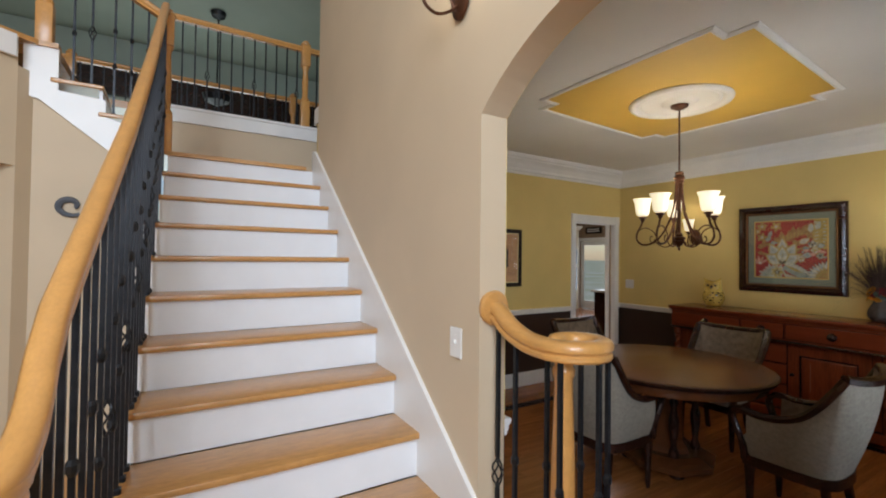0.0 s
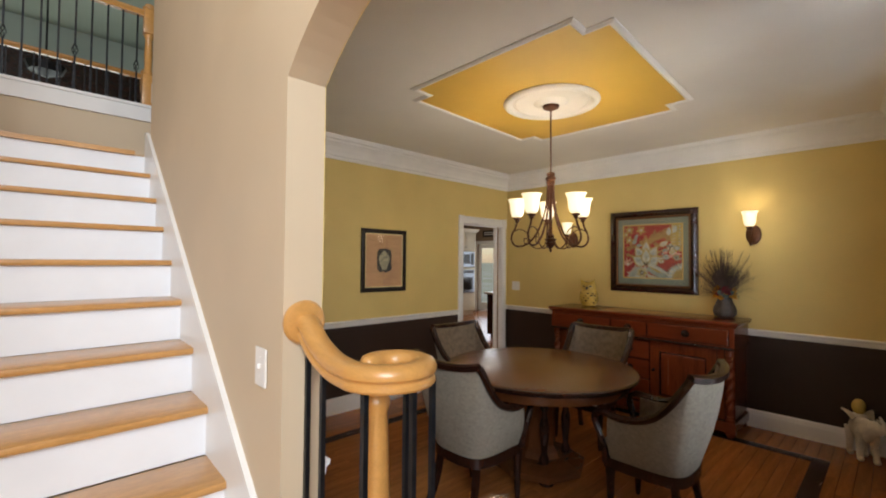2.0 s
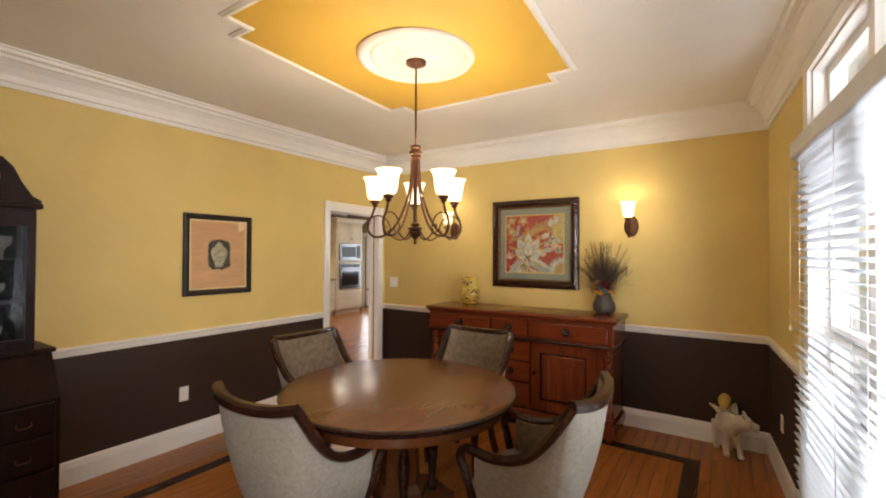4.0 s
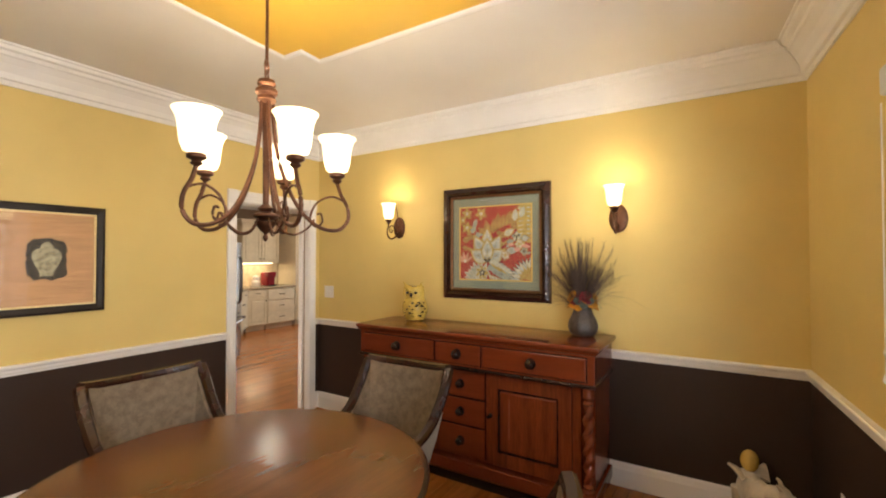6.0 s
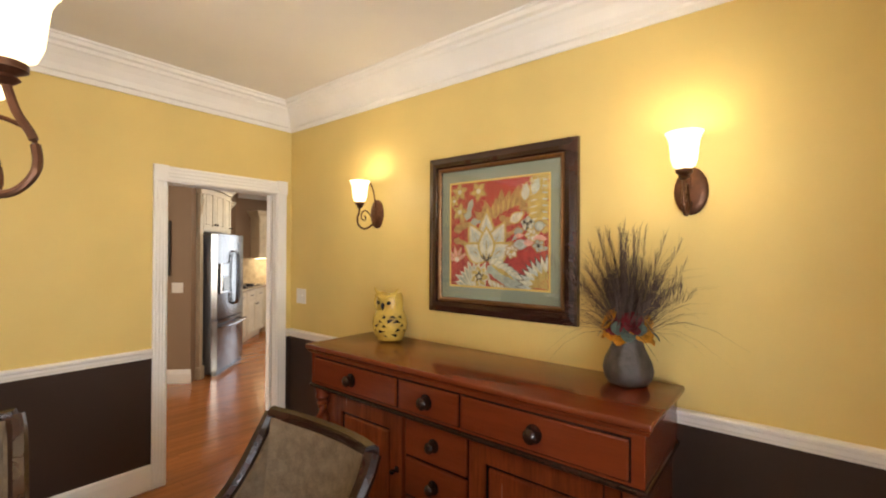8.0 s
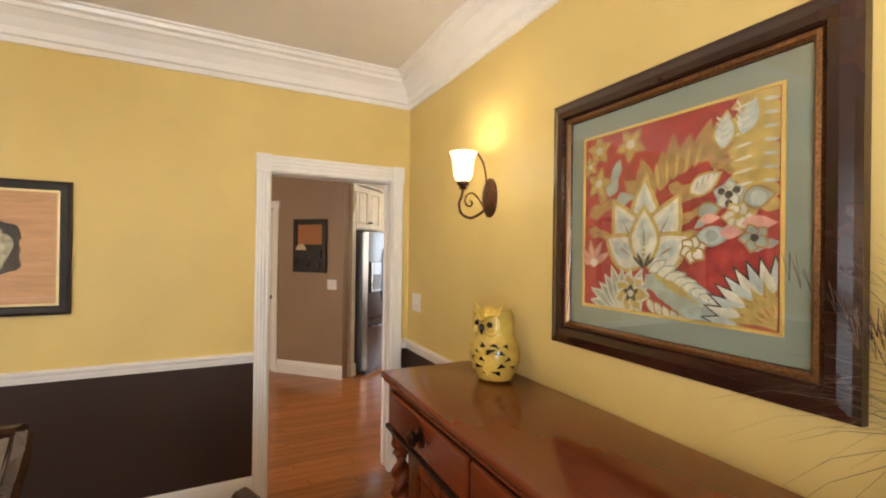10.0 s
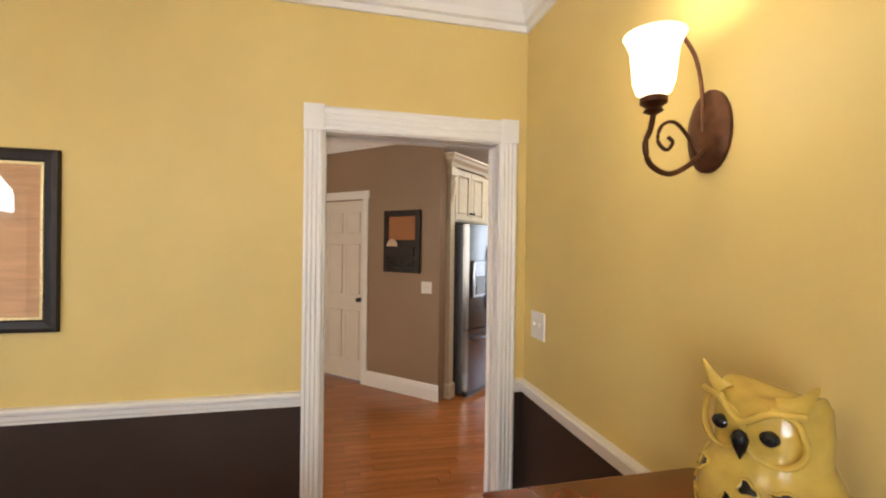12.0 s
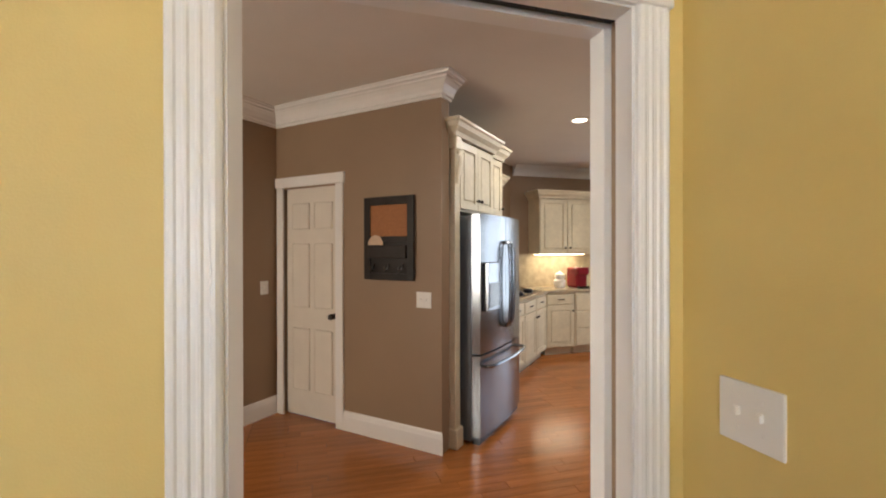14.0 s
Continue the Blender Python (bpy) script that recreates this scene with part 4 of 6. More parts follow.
base_unit("base_cabinet", "cream glazed drawer cabinet on the far kitchen wall", pose(8.27, 8.57, 0), 0.72, 0.62, drawers=3)
solid("countertop_far", boxes((7.74, 9.0, 8.54, 9.19, 0.877, 0.915)), M_GRANITE, "tan granite worktop on the far wall", "worktop", kind="")
wall_unit("wall_cabinet", "cream glazed double wall cabinet above the worktop", pose(7.86, 8.86, 0), 0.92, 0.33, 1.42, 2.24)
solid("backsplash", boxes((7.4, 9.0, 9.185, 9.199, 0.915, 1.42)), material("stone_tile", (0.40, 0.33, 0.22), 0.4, vary=0.2, scale=12), "tan stone tile backsplash", "tiles")
coffee = thing("coffee_maker", "glossy red coffee maker on the worktop", "coffee maker", pose(8.50, 8.86, 0.917))
M_RED = material("red_plastic", (0.20, 0.008, 0.014), 0.25)
part("body", box(bm_new(), -0.10, 0.10, -0.12, 0.14, 0, 0.30, bevel=0.03, seg=3), M_RED, coffee)
part("head", box(bm_new(), -0.10, 0.10, -0.17, 0.02, 0.19, 0.31, bevel=0.03, seg=3), M_RED, coffee)
part("tray", boxes((-0.08, 0.08, -0.19, -0.11, 0, 0.03)), M_BLACK, coffee)
tins = thing("stacked_jars", "two stacked pale ceramic jars on the worktop", "jars", pose(8.24, 8.92, 0.917))
part("jar", lathe(bm_new(), [(0.08, 0), (0.09, 0.04), (0.09, 0.10), (0.06, 0.125)], 16), M_PLATE, tins, smooth=True)
part("jar", lathe(bm_new(), [(0.065, 0.126), (0.072, 0.15), (0.07, 0.2), (0.03, 0.225), (0.012, 0.245)], 16), M_PLATE, tins, smooth=True)

tower = thing("oven_tower", "tall cream cabinet with built-in microwave and wall oven", "oven", pose(9.02, 8.55, 0))
part("body", boxes((0, 0.94, 0.02, 0.64, 0.1, 2.36), (0.03, 0.91, 0.07, 0.64, 0, 0.1)), M_CREAM, tower)
panel_door(tower, 0.03, 0.46, 0.02, 1.86, 2.34, M_CREAM, hinge="l")
panel_door(tower, 0.48, 0.91, 0.02, 1.86, 2.34, M_CREAM, hinge="r")
for nm, z0, z1 in (("microwave", 1.38, 1.82), ("wall_oven", 0.64, 1.30)):
    a = part(nm, box(bm_new(), 0.09, 0.85, -0.02, 0.03, z0, z1, bevel=0.006), M_STEEL, tower, "stainless appliance front")
    part("window", boxes((0.17, 0.66 if nm == "microwave" else 0.77, -0.025, -0.015, z0 + 0.09, z1 - (0.08 if nm == "microwave" else 0.22))), M_BLACK, a, "black glass")
    part("control_panel", boxes((0.13, 0.81, -0.024, -0.015, z1 - 0.1, z1 - 0.02) if nm == "wall_oven" else (0.69, 0.82, -0.024, -0.015, z0 + 0.06, z1 - 0.05)), M_BLACK, a)
    part("handle", boxes((0.13, 0.81, -0.06, -0.045, z1 - 0.16, z1 - 0.14) if nm == "wall_oven" else (0.13, 0.66, -0.06, -0.045, z0 + 0.04, z0 + 0.055)), M_STEEL, a)
part("drawer", box(bm_new(), 0.05, 0.89, 0.0, 0.022, 0.12, 0.58, bevel=0.01, seg=1), M_CREAM, tower)
cornice(tower, 0, 0.94, 0.0, 0.6, 2.36)

island = thing("kitchen_island", "dark wooden kitchen island with granite top", "island", pose(7.2, 4.95, 0))
part("body", boxes((0.05, 1.9, 0.05, 0.85, 0.08, 0.88), (0.1, 1.85, 0.1, 0.8, 0, 0.08)), M_DARKWOOD, island)
part("top", box(bm_new(), 0, 1.95, 0, 0.9, 0.88, 0.92, bevel=0.01), M_GRANITE, island)
for x in (0.1, 0.7, 1.3):
    part("panel", box(bm_new(), x, x + 0.5, 0.85, 0.862, 0.16, 0.80, bevel=0.008, seg=1), M_DARKWOOD, island)

gdoor = thing("door_3", "white glazed patio door with bright daylight beyond", "door")
gdoor["kind"] = "structure"
for y0, y1, z0, z1 in ((8.16, 8.25, 0, 2.08), (9.25, 9.34, 0, 2.08), (8.16, 9.34, 2.08, 2.18)):
    part("casing", box(bm_new(), 10.77, 10.80, y0, y1, z0, z1, bevel=0.004), M_TRIM, gdoor)
for y0, y1, z0, z1 in ((8.26, 8.36, 0.02, 2.07), (9.14, 9.24, 0.02, 2.07), (8.36, 9.14, 1.96, 2.07), (8.36, 9.14, 0.02, 0.26)):
    part("stile", box(bm_new(), 10.84, 10.885, y0, y1, z0, z1, bevel=0.004), M_TRIM, gdoor)
pane = part("pane", boxes((10.86, 10.866, 8.36, 9.14, 0.26, 1.96)), M_GLASS, gdoor)
pane.visible_shadow = False
sign = thing("wall_plaque", "dark framed plaque with pale lettering above the door", "sign", pose(10.79, 8.72, 2.30))
part("board", box(bm_new(), -0.015, 0.008, -0.30, 0.30, 0, 0.20, bevel=0.004), M_BLACKFRAME, sign)
for z in (0.06, 0.12):
    part("text_bar", boxes((-0.019, -0.0155, -0.22, 0.22, z, z + 0.03)), M_PLATE, sign)
kwin = thing("window_2", "white framed kitchen window", "window")
kwin["kind"] = "structure"
for y0, y1, z0, z1 in ((5.4, 5.46, 0.9, 2.1), (7.34, 7.4, 0.9, 2.1), (5.46, 7.34, 2.04, 2.1), (5.46, 7.34, 0.9, 0.96), (6.37, 6.43, 0.96, 2.04)):
    part("frame_bar", boxes((10.84, 10.89, y0, y1, z0, z1)), M_TRIM, kwin)

# first fitting is known; the other two are unseen, added to light the kitchen
for x, y in ((7.2, 6.85), (8.6, 7.2), (6.6, 5.2)):
    dl = thing("downlight", "round recessed ceiling downlight with white ring", "ceiling light", pose(x, y, CEIL), "kitchen downlights")
    part("ring", lathe(bm_new(), [(0.095, -0.001), (0.095, -0.008), (0.07, -0.010), (0.07, -0.001)], 20), M_TRIM, dl)
    part("lens", lathe(bm_new(), [(0.069, -0.006), (0.069, -0.002)], 20), glowing("downlight_lens", (1.0, 0.85, 0.62), 6.0), dl)
    area_lamp("downlight_lamp", (x, y, CEIL - 0.015), (x, y, 0), 0.12, 0.12, 17, (1.0, 0.91, 0.78))
under = boxes((7.9, 8.7, 8.98, 9.1, 1.405, 1.418))
solid("under_cabinet_light", under, glowing("warm_strip", (1.0, 0.8, 0.5), 5.0), "warm light strip under the wall cabinet", "light", kind="")
area_lamp("under_cabinet_lamp", (8.3, 9.0, 1.39), (8.3, 9.05, 0.9), 0.8, 0.08, 4, (1.0, 0.82, 0.55))

# ---- dining room ----
# window with transom, wide blinds hung over it
win = thing("window_1", "tall white framed window with transom behind lowered blinds", "window")
win["kind"] = "structure"
for x0, x1, z0, z1 in ((WIN1, WIN1 + 0.09, 0.12, 2.60), (WIN0 - 0.09, WIN0, 0.12, 2.60), (WIN0, WIN1, 2.08, 2.20), (WIN0 - 0.11, WIN1 + 0.11, 2.52, 2.61), (WIN0, WIN1, 0.12, 0.22)):
    part("casing", box(bm_new(), x0, x1, SOUTH, SOUTH + 0.022, z0, z1, bevel=0.004), M_TRIM, win)
mid = (WIN0 + WIN1) / 2
for a, b in ((WIN0, mid - 0.03), (mid + 0.03, WIN1)):
    for z0, z1 in ((0.22, 1.18), (1.16, 2.08), (2.20, 2.52)):
        f = part("window_frame", boxes((a, a + 0.05, SOUTH - 0.10, SOUTH - 0.06, z0, z1), (b - 0.05, b, SOUTH - 0.10, SOUTH - 0.06, z0, z1), (a + 0.05, b - 0.05, SOUTH - 0.10, SOUTH - 0.06, z0, z0 + 0.05), (a + 0.05, b - 0.05, SOUTH - 0.10, SOUTH - 0.06, z1 - 0.05, z1)), M_TRIM, win)
        g = part("pane", boxes((a + 0.05, b - 0.05, SOUTH - 0.083, SOUTH - 0.078, z0 + 0.05, z1 - 0.05)), M_GLASS, f)
        g.visible_shadow = False
part("jamb_liner", boxes((WIN0, WIN0 + 0.012, SOUTH - 0.139, SOUTH - 0.001, 0.222, 2.08), (WIN1 - 0.012, WIN1, SOUTH - 0.139, SOUTH - 0.001, 0.222, 2.08), (WIN0 + 0.012, WIN1 - 0.012, SOUTH - 0.139, SOUTH - 0.001, 2.068, 2.08), (WIN0, WIN0 + 0.012, SOUTH - 0.139, SOUTH - 0.001, 2.20, 2.52), (WIN1 - 0.012, WIN1, SOUTH - 0.139, SOUTH - 0.001, 2.20, 2.52), (WIN0 + 0.012, WIN1 - 0.012, SOUTH - 0.139, SOUTH - 0.001, 2.508, 2.52)), M_TRIM, win)
part("mullion", boxes((mid - 0.03, mid + 0.03, SOUTH - 0.11, SOUTH, 0.22, 2.52)), M_TRIM, win)
part("sill", box(bm_new(), WIN0 - 0.02, WIN1 + 0.02, SOUTH - 0.13, SOUTH + 0.01, 0.2, 0.222, bevel=0.004), M_TRIM, win)

blind = thing("window_blind", "white horizontal slat blind lowered over the window", "blind")
BX0, BX1, BY = WIN0 - 0.10, WIN1 + 0.12, 0.016
part("valance", box(bm_new(), BX0 - 0.05, BX1 + 0.055, SOUTH + 0.024, 0.045, 2.09, 2.185, bevel=0.01), M_BLIND, blind, "white moulded valance")
slat_mesh = None
for i in range(43):
    z = 2.065 - i * 0.0435
    if slat_mesh is None:
        sl = bm_new()
        prism(sl, [(-0.025, -0.0015), (-0.012, 0.0012), (0.0, 0.002), (0.012, 0.0012), (0.025, -0.0015), (0.012, -0.0014), (0.0, -0.0006), (-0.012, -0.0014)], "x", BX0, BX1)
        ob = part("slat", sl, M_BLIND, blind)
        slat_mesh = ob.data
    else:
        ob = new("slat", slat_mesh)
        ob.parent = blind
    ob.matrix_local = pose(0, BY, z, 22 + 2 * math.sin(i * 2.1), 0, 0.06 * math.sin(i * 1.7))
part("bottom_rail", box(bm_new(), BX0, BX1, BY - 0.025, BY + 0.025, 0.13, 0.155, bevel=0.004), M_BLIND, blind)
for x in (BX1 - 0.16, BX1 - 0.75, BX0 + 0.75, BX0 + 0.16):
    for dy in (-0.026, 0.026):
        part("ladder_cord", boxes((x - 0.0012, x + 0.0012, BY + dy - 0.0012, BY + dy + 0.0012, 0.14, 2.06)), M_PLATE, blind)
for dx, zt in ((0.012, 1.26), (0.02, 1.17)):
    c = part("pull_cord", boxes((BX1 + dx, BX1 + dx + 0.002, 0.05, 0.052, zt, 2.06)), M_PLATE, blind)
    part("tassel", lathe(bm_new(), [(0.004, zt - 0.03), (0.009, zt - 0.02), (0.004, zt)], 8, (BX1 + dx, 0.051, 0)), M_PLATE, c)

win.matrix_world = STURN
blind.matrix_world = STURN

# ceiling medallion
CX, CY = 3.375, 1.860
solid("ceiling_medallion", lathe(bm_new(), [(0.355, CEIL - 0.003), (0.36, CEIL - 0.014), (0.350, CEIL - 0.028), (0.332, CEIL - 0.034), (0.312, CEIL - 0.032), (0.300, CEIL - 0.022), (0.292, CEIL - 0.010), (0.284, CEIL - 0.008), (0.276, CEIL - 0.014), (0.262, CEIL - 0.016), (0.252, CEIL - 0.010), (0.13, CEIL - 0.010), (0.115, CEIL - 0.022), (0.09, CEIL - 0.032), (0.02, CEIL - 0.036)][::-1], 48, (CX, CY, 0)), M_CEIL, "round white plaster ceiling medallion", "medallion", smooth=True)

# chandelier
SHADE = [(0.022, 0.0), (0.041, 0.010), (0.050, 0.035), (0.054, 0.075), (0.058, 0.108), (0.067, 0.130), (0.074, 0.140), (0.070, 0.140), (0.062, 0.129), (0.053, 0.106), (0.049, 0.075), (0.045, 0.036), (0.034, 0.014), (0.012, 0.006)]
chand = thing("chandelier", "five-arm bronze scroll chandelier with lit frosted glass shades", "chandelier", pose(CX, CY, 0, 0, 0, 38))
part("canopy", lathe(bm_new(), [(0.012, 2.695), (0.03, 2.70), (0.060, 2.715), (0.064, 2.732), (0.02, 2.734)], 20), M_BRONZE, chand, smooth=True)
part("rod", lathe(bm_new(), [(0.006, 2.27), (0.006, 2.70)], 8), M_BRONZE, chand)
for z, r in ((2.265, 0.022), (2.235, 0.018)):
    part("loop", sweep(bm_new(), [(r * math.cos(a), 0.0, z + r * 1.2 * math.sin(a)) for a in np.linspace(0, 2 * math.pi, 18)[:-1]], circle(0.004, 6), up=(0, 1, 0), closed=True), M_BRONZE, chand)
part("crown_cap", lathe(bm_new(), [(0.012, 2.222), (0.030, 2.215), (0.034, 2.20), (0.028, 2.19), (0.040, 2.178), (0.040, 2.165), (0.030, 2.155), (0.036, 2.14), (0.024, 2.125)], 16), M_BRONZE, chand, smooth=True)
part("stem", lathe(bm_new(), [(0.016, 1.66), (0.011, 1.75), (0.013, 1.95), (0.018, 2.13)], 12), M_BRONZE, chand, smooth=True)
part("finial", lathe(bm_new(), [(0.004, 1.612), (0.010, 1.625), (0.006, 1.64), (0.022, 1.655), (0.036, 1.675), (0.040, 1.685), (0.024, 1.69), (0.046, 1.705), (0.046, 1.712), (0.02, 1.722), (0.030, 1.735), (0.012, 1.75)][::1], 16), M_BRONZE, chand, smooth=True)
AR = 0.262
for k in range(5):
    a = math.radians(72 * k)
    c, s = math.cos(a), math.sin(a)
    def ring_pts(rows):
        return smooth_path([(r * c, r * s, z) for r, z in rows], 6)
    arm = part("arm", sweep(bm_new(), ring_pts([(0.022, 2.15), (0.028, 2.02), (0.055, 1.88), (0.115, 1.745), (0.19, 1.672), (0.265, 1.660), (0.305, 1.70), (0.302, 1.755), (0.278, 1.80), (AR, 1.85)]), circle(0.0075, 8)), M_BRONZE, chand, smooth=True)
    part("scroll", sweep(bm_new(), ring_pts([(0.292, 1.775), (0.24, 1.792), (0.185, 1.765), (0.16, 1.71), (0.178, 1.672), (0.205, 1.69), (0.2, 1.722), (0.185, 1.72)]), circle(0.0045, 6)), M_BRONZE, arm, smooth=True)
    part("lower_scroll", sweep(bm_new(), ring_pts([(0.03, 1.70), (0.06, 1.652), (0.105, 1.64), (0.15, 1.665), (0.175, 1.70)]), circle(0.0045, 6)), M_BRONZE, arm, smooth=True)
    part("cup", lathe(bm_new(), [(0.008, 1.845), (0.020, 1.855), (0.014, 1.863), (0.030, 1.872), (0.030, 1.884), (0.022, 1.888)], 14, (AR * c, AR * s, 0)), M_BRONZE, arm, smooth=True)
    sh = part("shade", lathe(bm_new(), [(r, h + 1.886) for r, h in SHADE], 24, (AR * c, AR * s, 0)), M_SHADE, arm, "lit frosted glass bell shade", smooth=True)
    sh.visible_shadow = False
    wa = a + math.radians(38)
    bulb("chandelier_bulb", (CX + AR * math.cos(wa), CY + AR * math.sin(wa), 1.98), BULB_W)

# sconces
def sconce(label, y, z, wall=EAST, lit=True, sx=-1):
    """Bracket on a wall facing sx along x; z: the middle of its oval plate."""
    t = thing("wall_sconce", label, "wall lamp", pose(wall, y, z, 0, 0, 0 if sx < 0 else 180), "matching sconces")
    bm = bm_new()
    lathe(bm, [(1.0, 0), (1.0, -0.25), (0.9, -0.42), (0.6, -0.6), (0.1, -0.66)], 24, (0, 0, 0), "x")
    bmesh.ops.scale(bm, vec=(0.035, 0.062, 0.098), verts=bm.verts[:])
    part("wall_plate", bm, M_BRONZE, t, "oval bronze back plate", smooth=True)
    arm = part("arm", sweep(bm_new(), smooth_path([(-0.02, 0, -0.045), (-0.06, 0, -0.082), (-0.115, 0, -0.105), (-0.165, 0, -0.085), (-0.178, 0, -0.04), (-0.165, 0, -0.005), (-0.158, 0, 0.03)], 6), circle(0.0065, 8)), M_BRONZE, t, smooth=True)
    part("scroll", sweep(bm_new(), smooth_path([(-0.03, 0, -0.07), (-0.06, 0, -0.02), (-0.10, 0, 0.015), (-0.135, 0, 0.005), (-0.145, 0, -0.03), (-0.122, 0, -0.05), (-0.105, 0, -0.032), (-0.118, 0, -0.02)], 6), circle(0.0042, 6)), M_BRONZE, arm, smooth=True)
    part("upper_stem", sweep(bm_new(), smooth_path([(-0.02, 0, 0.0), (-0.026, 0, 0.09), (-0.045, 0, 0.17), (-0.085, 0, 0.222)], 6), circle(0.005, 6)), M_BRONZE, arm, smooth=True)
    part("cup", lathe(bm_new(), [(0.008, 0.028), (0.022, 0.036), (0.016, 0.044), (0.030, 0.054), (0.030, 0.066), (0.02, 0.07)], 14, (-0.158, 0, 0)), M_BRONZE, arm, smooth=True)
    sh = part("shade", lathe(bm_new(), [(r * 0.92, h + 0.068) for r, h in SHADE], 24, (-0.158, 0, 0)), M_SHADE if lit else M_PLATE, arm, "frosted glass bell shade", smooth=True)
    sh.visible_shadow = False
    if lit:
        bulb("sconce_bulb", (wall + sx * 0.158, y, z + 0.16), SCONCE_W)
    return t


sconce("lit bronze scroll sconce with frosted shade above the sideboard", 2.882, 1.820)
sconce("lit bronze scroll sconce with frosted shade near the window", 0.990, 1.818)
sconce("lit bronze scroll sconce above the stairs", 1.43, 2.60, wall=WESTF)

# framed pictures
def frame_loop(w, h, profile):
    """A mitred frame: profile of (outwards from the sight edge, depth)."""
    bm = bm_new()
    rings = []
    for o, d in profile:
        a, b = w / 2 + o, h / 2 + o
        rings.append([bm.verts.new(p) for p in ((-a, -d, -b), (a, -d, -b), (a, -d, b), (-a, -d, b))])
    for p, q in zip(rings, rings[1:] + rings[:1]):
        for i in range(4):
            j = (i + 1) % 4
            bm.faces.new((p[i], p[j], q[j], q[i]))
    return bm


STROKES = [0]


def leaf(bm, x, z, l, w, ang, y=0.0, n=8, lobes=0):
    """A flat pointed leaf or petal from (x, z), thin as a brush stroke."""
    ca, sa = math.cos(math.radians(ang)), math.sin(math.radians(ang))
    STROKES[0] += 1
    y = -0.0098 - 0.000013 * STROKES[0]
    side = [(t, w / 2 * math.sin(math.pi * t ** 0.8) * (1 + 0.35 * math.sin(lobes * math.pi * t) if lobes else 1)) for t in np.linspace(0, 1, n)]
    pts = [(t * l, s) for t, s in side] + [(t * l, -s) for t, s in side[::-1][1:-1]]
    prism(bm, [(x + u * ca - v * sa, z + u * sa + v * ca) for u, v in pts], "y", y - 0.0004, y)


def blob(bm, x, z, r, y, n=12, wob=0.2, seed=0):
    rnd = random.Random(seed)
    STROKES[0] += 1
    y = -0.0098 - 0.000013 * STROKES[0]
    prism(bm, [(x + r * (1 + wob * (rnd.random() - 0.5)) * math.cos(2 * math.pi * i / n), z + r * (1 + wob * (rnd.random() - 0.5)) * math.sin(2 * math.pi * i / n)) for i in range(n)], "y", y - 0.0004, y)


def paint(name, c, v=0.2):
    return material(name, c, 0.7, vary=v, scale=40, grain=0.2)


big = thing("framed_picture", "large floral print in dark wood frame with grey-green mat", "picture", pose(EAST - 0.002, 1.924, 1.665, 0, 0, -90))
BW, BH = 0.75, 0.735
part("frame", frame_loop(BW, BH, [(0, 0.010), (0.012, 0.026), (0.022, 0.022), (0.030, 0.038), (0.052, 0.040), (0.074, 0.030), (0.088, 0.026), (0.090, 0.0), (0.0, 0.0)]), material("frame_walnut", (0.032, 0.011, 0.007), 0.2, vary=0.35, scale=12, coat=0.3), big, "dark polished wooden frame")
part("bead", frame_loop(BW, BH, [(0.0, 0.020), (0.008, 0.029), (0.018, 0.028), (0.022, 0.022)]), material("bronze_gilt", (0.18, 0.085, 0.03), 0.35, metal=0.6, vary=0.5, scale=150), big, "gilded inner bead")
part("mat", boxes((-BW / 2, BW / 2, -0.008, -0.004, -BH / 2, BH / 2)), material("mat_green", (0.20, 0.22, 0.16), 0.8, vary=0.04), big, "grey-green mat")
AW, AH = 0.308, 0.292
part("fillet", frame_loop(2 * AW, 2 * AH, [(0, 0.008), (0.002, 0.011), (0.010, 0.011), (0.011, 0.008)]), material("gold_fillet", (0.62, 0.40, 0.10), 0.4, metal=0.3), big, "thin gold fillet")
part("print_ground", boxes((-AW, AW, -0.0095, -0.008, -AH, AH)), paint("print_red", (0.33, 0.034, 0.024), 0.25), big, "red print")
C_CREAM, C_GOLD, C_TAN, C_GREY, C_DARK, C_PINK = paint("print_cream", (0.50, 0.46, 0.34)), paint("print_gold", (0.42, 0.29, 0.075)), paint("print_tan", (0.33, 0.19, 0.06)), paint("print_grey_green", (0.28, 0.31, 0.25)), paint("print_dark", (0.06, 0.05, 0.035)), paint("print_pink", (0.55, 0.27, 0.20))
C_PALE, C_RUST = paint("print_pale_blue", (0.38, 0.40, 0.35)), paint("print_rust", (0.38, 0.09, 0.03))
rnd = random.Random(5)
tan, gold, cream, grey, dark, pink, pale, rust = (bm_new() for _ in range(8))


def edged(bm, rim, x, z, l, w, ang, lobes=0, edge=0.011):
    """A petal with a thin outline in a second colour."""
    leaf(rim, x, z, l, w, ang, n=14, lobes=lobes)
    c, q = math.cos(radians(ang)), math.sin(radians(ang))
    leaf(bm, x + c * edge * 0.6, z + q * edge * 0.6, l - edge * 1.7, max(0.004, w - edge * 1.5), ang, n=14, lobes=lobes)


def bloom(bm, rim, heart, x, z, r, petals, turn=0.0, w=0.9):
    for k in range(petals):
        edged(bm, rim, x, z, r, r * w, turn + 360 * k / petals, edge=r * 0.16)
    blob(heart, x, z, r * 0.24, 0, seed=petals)


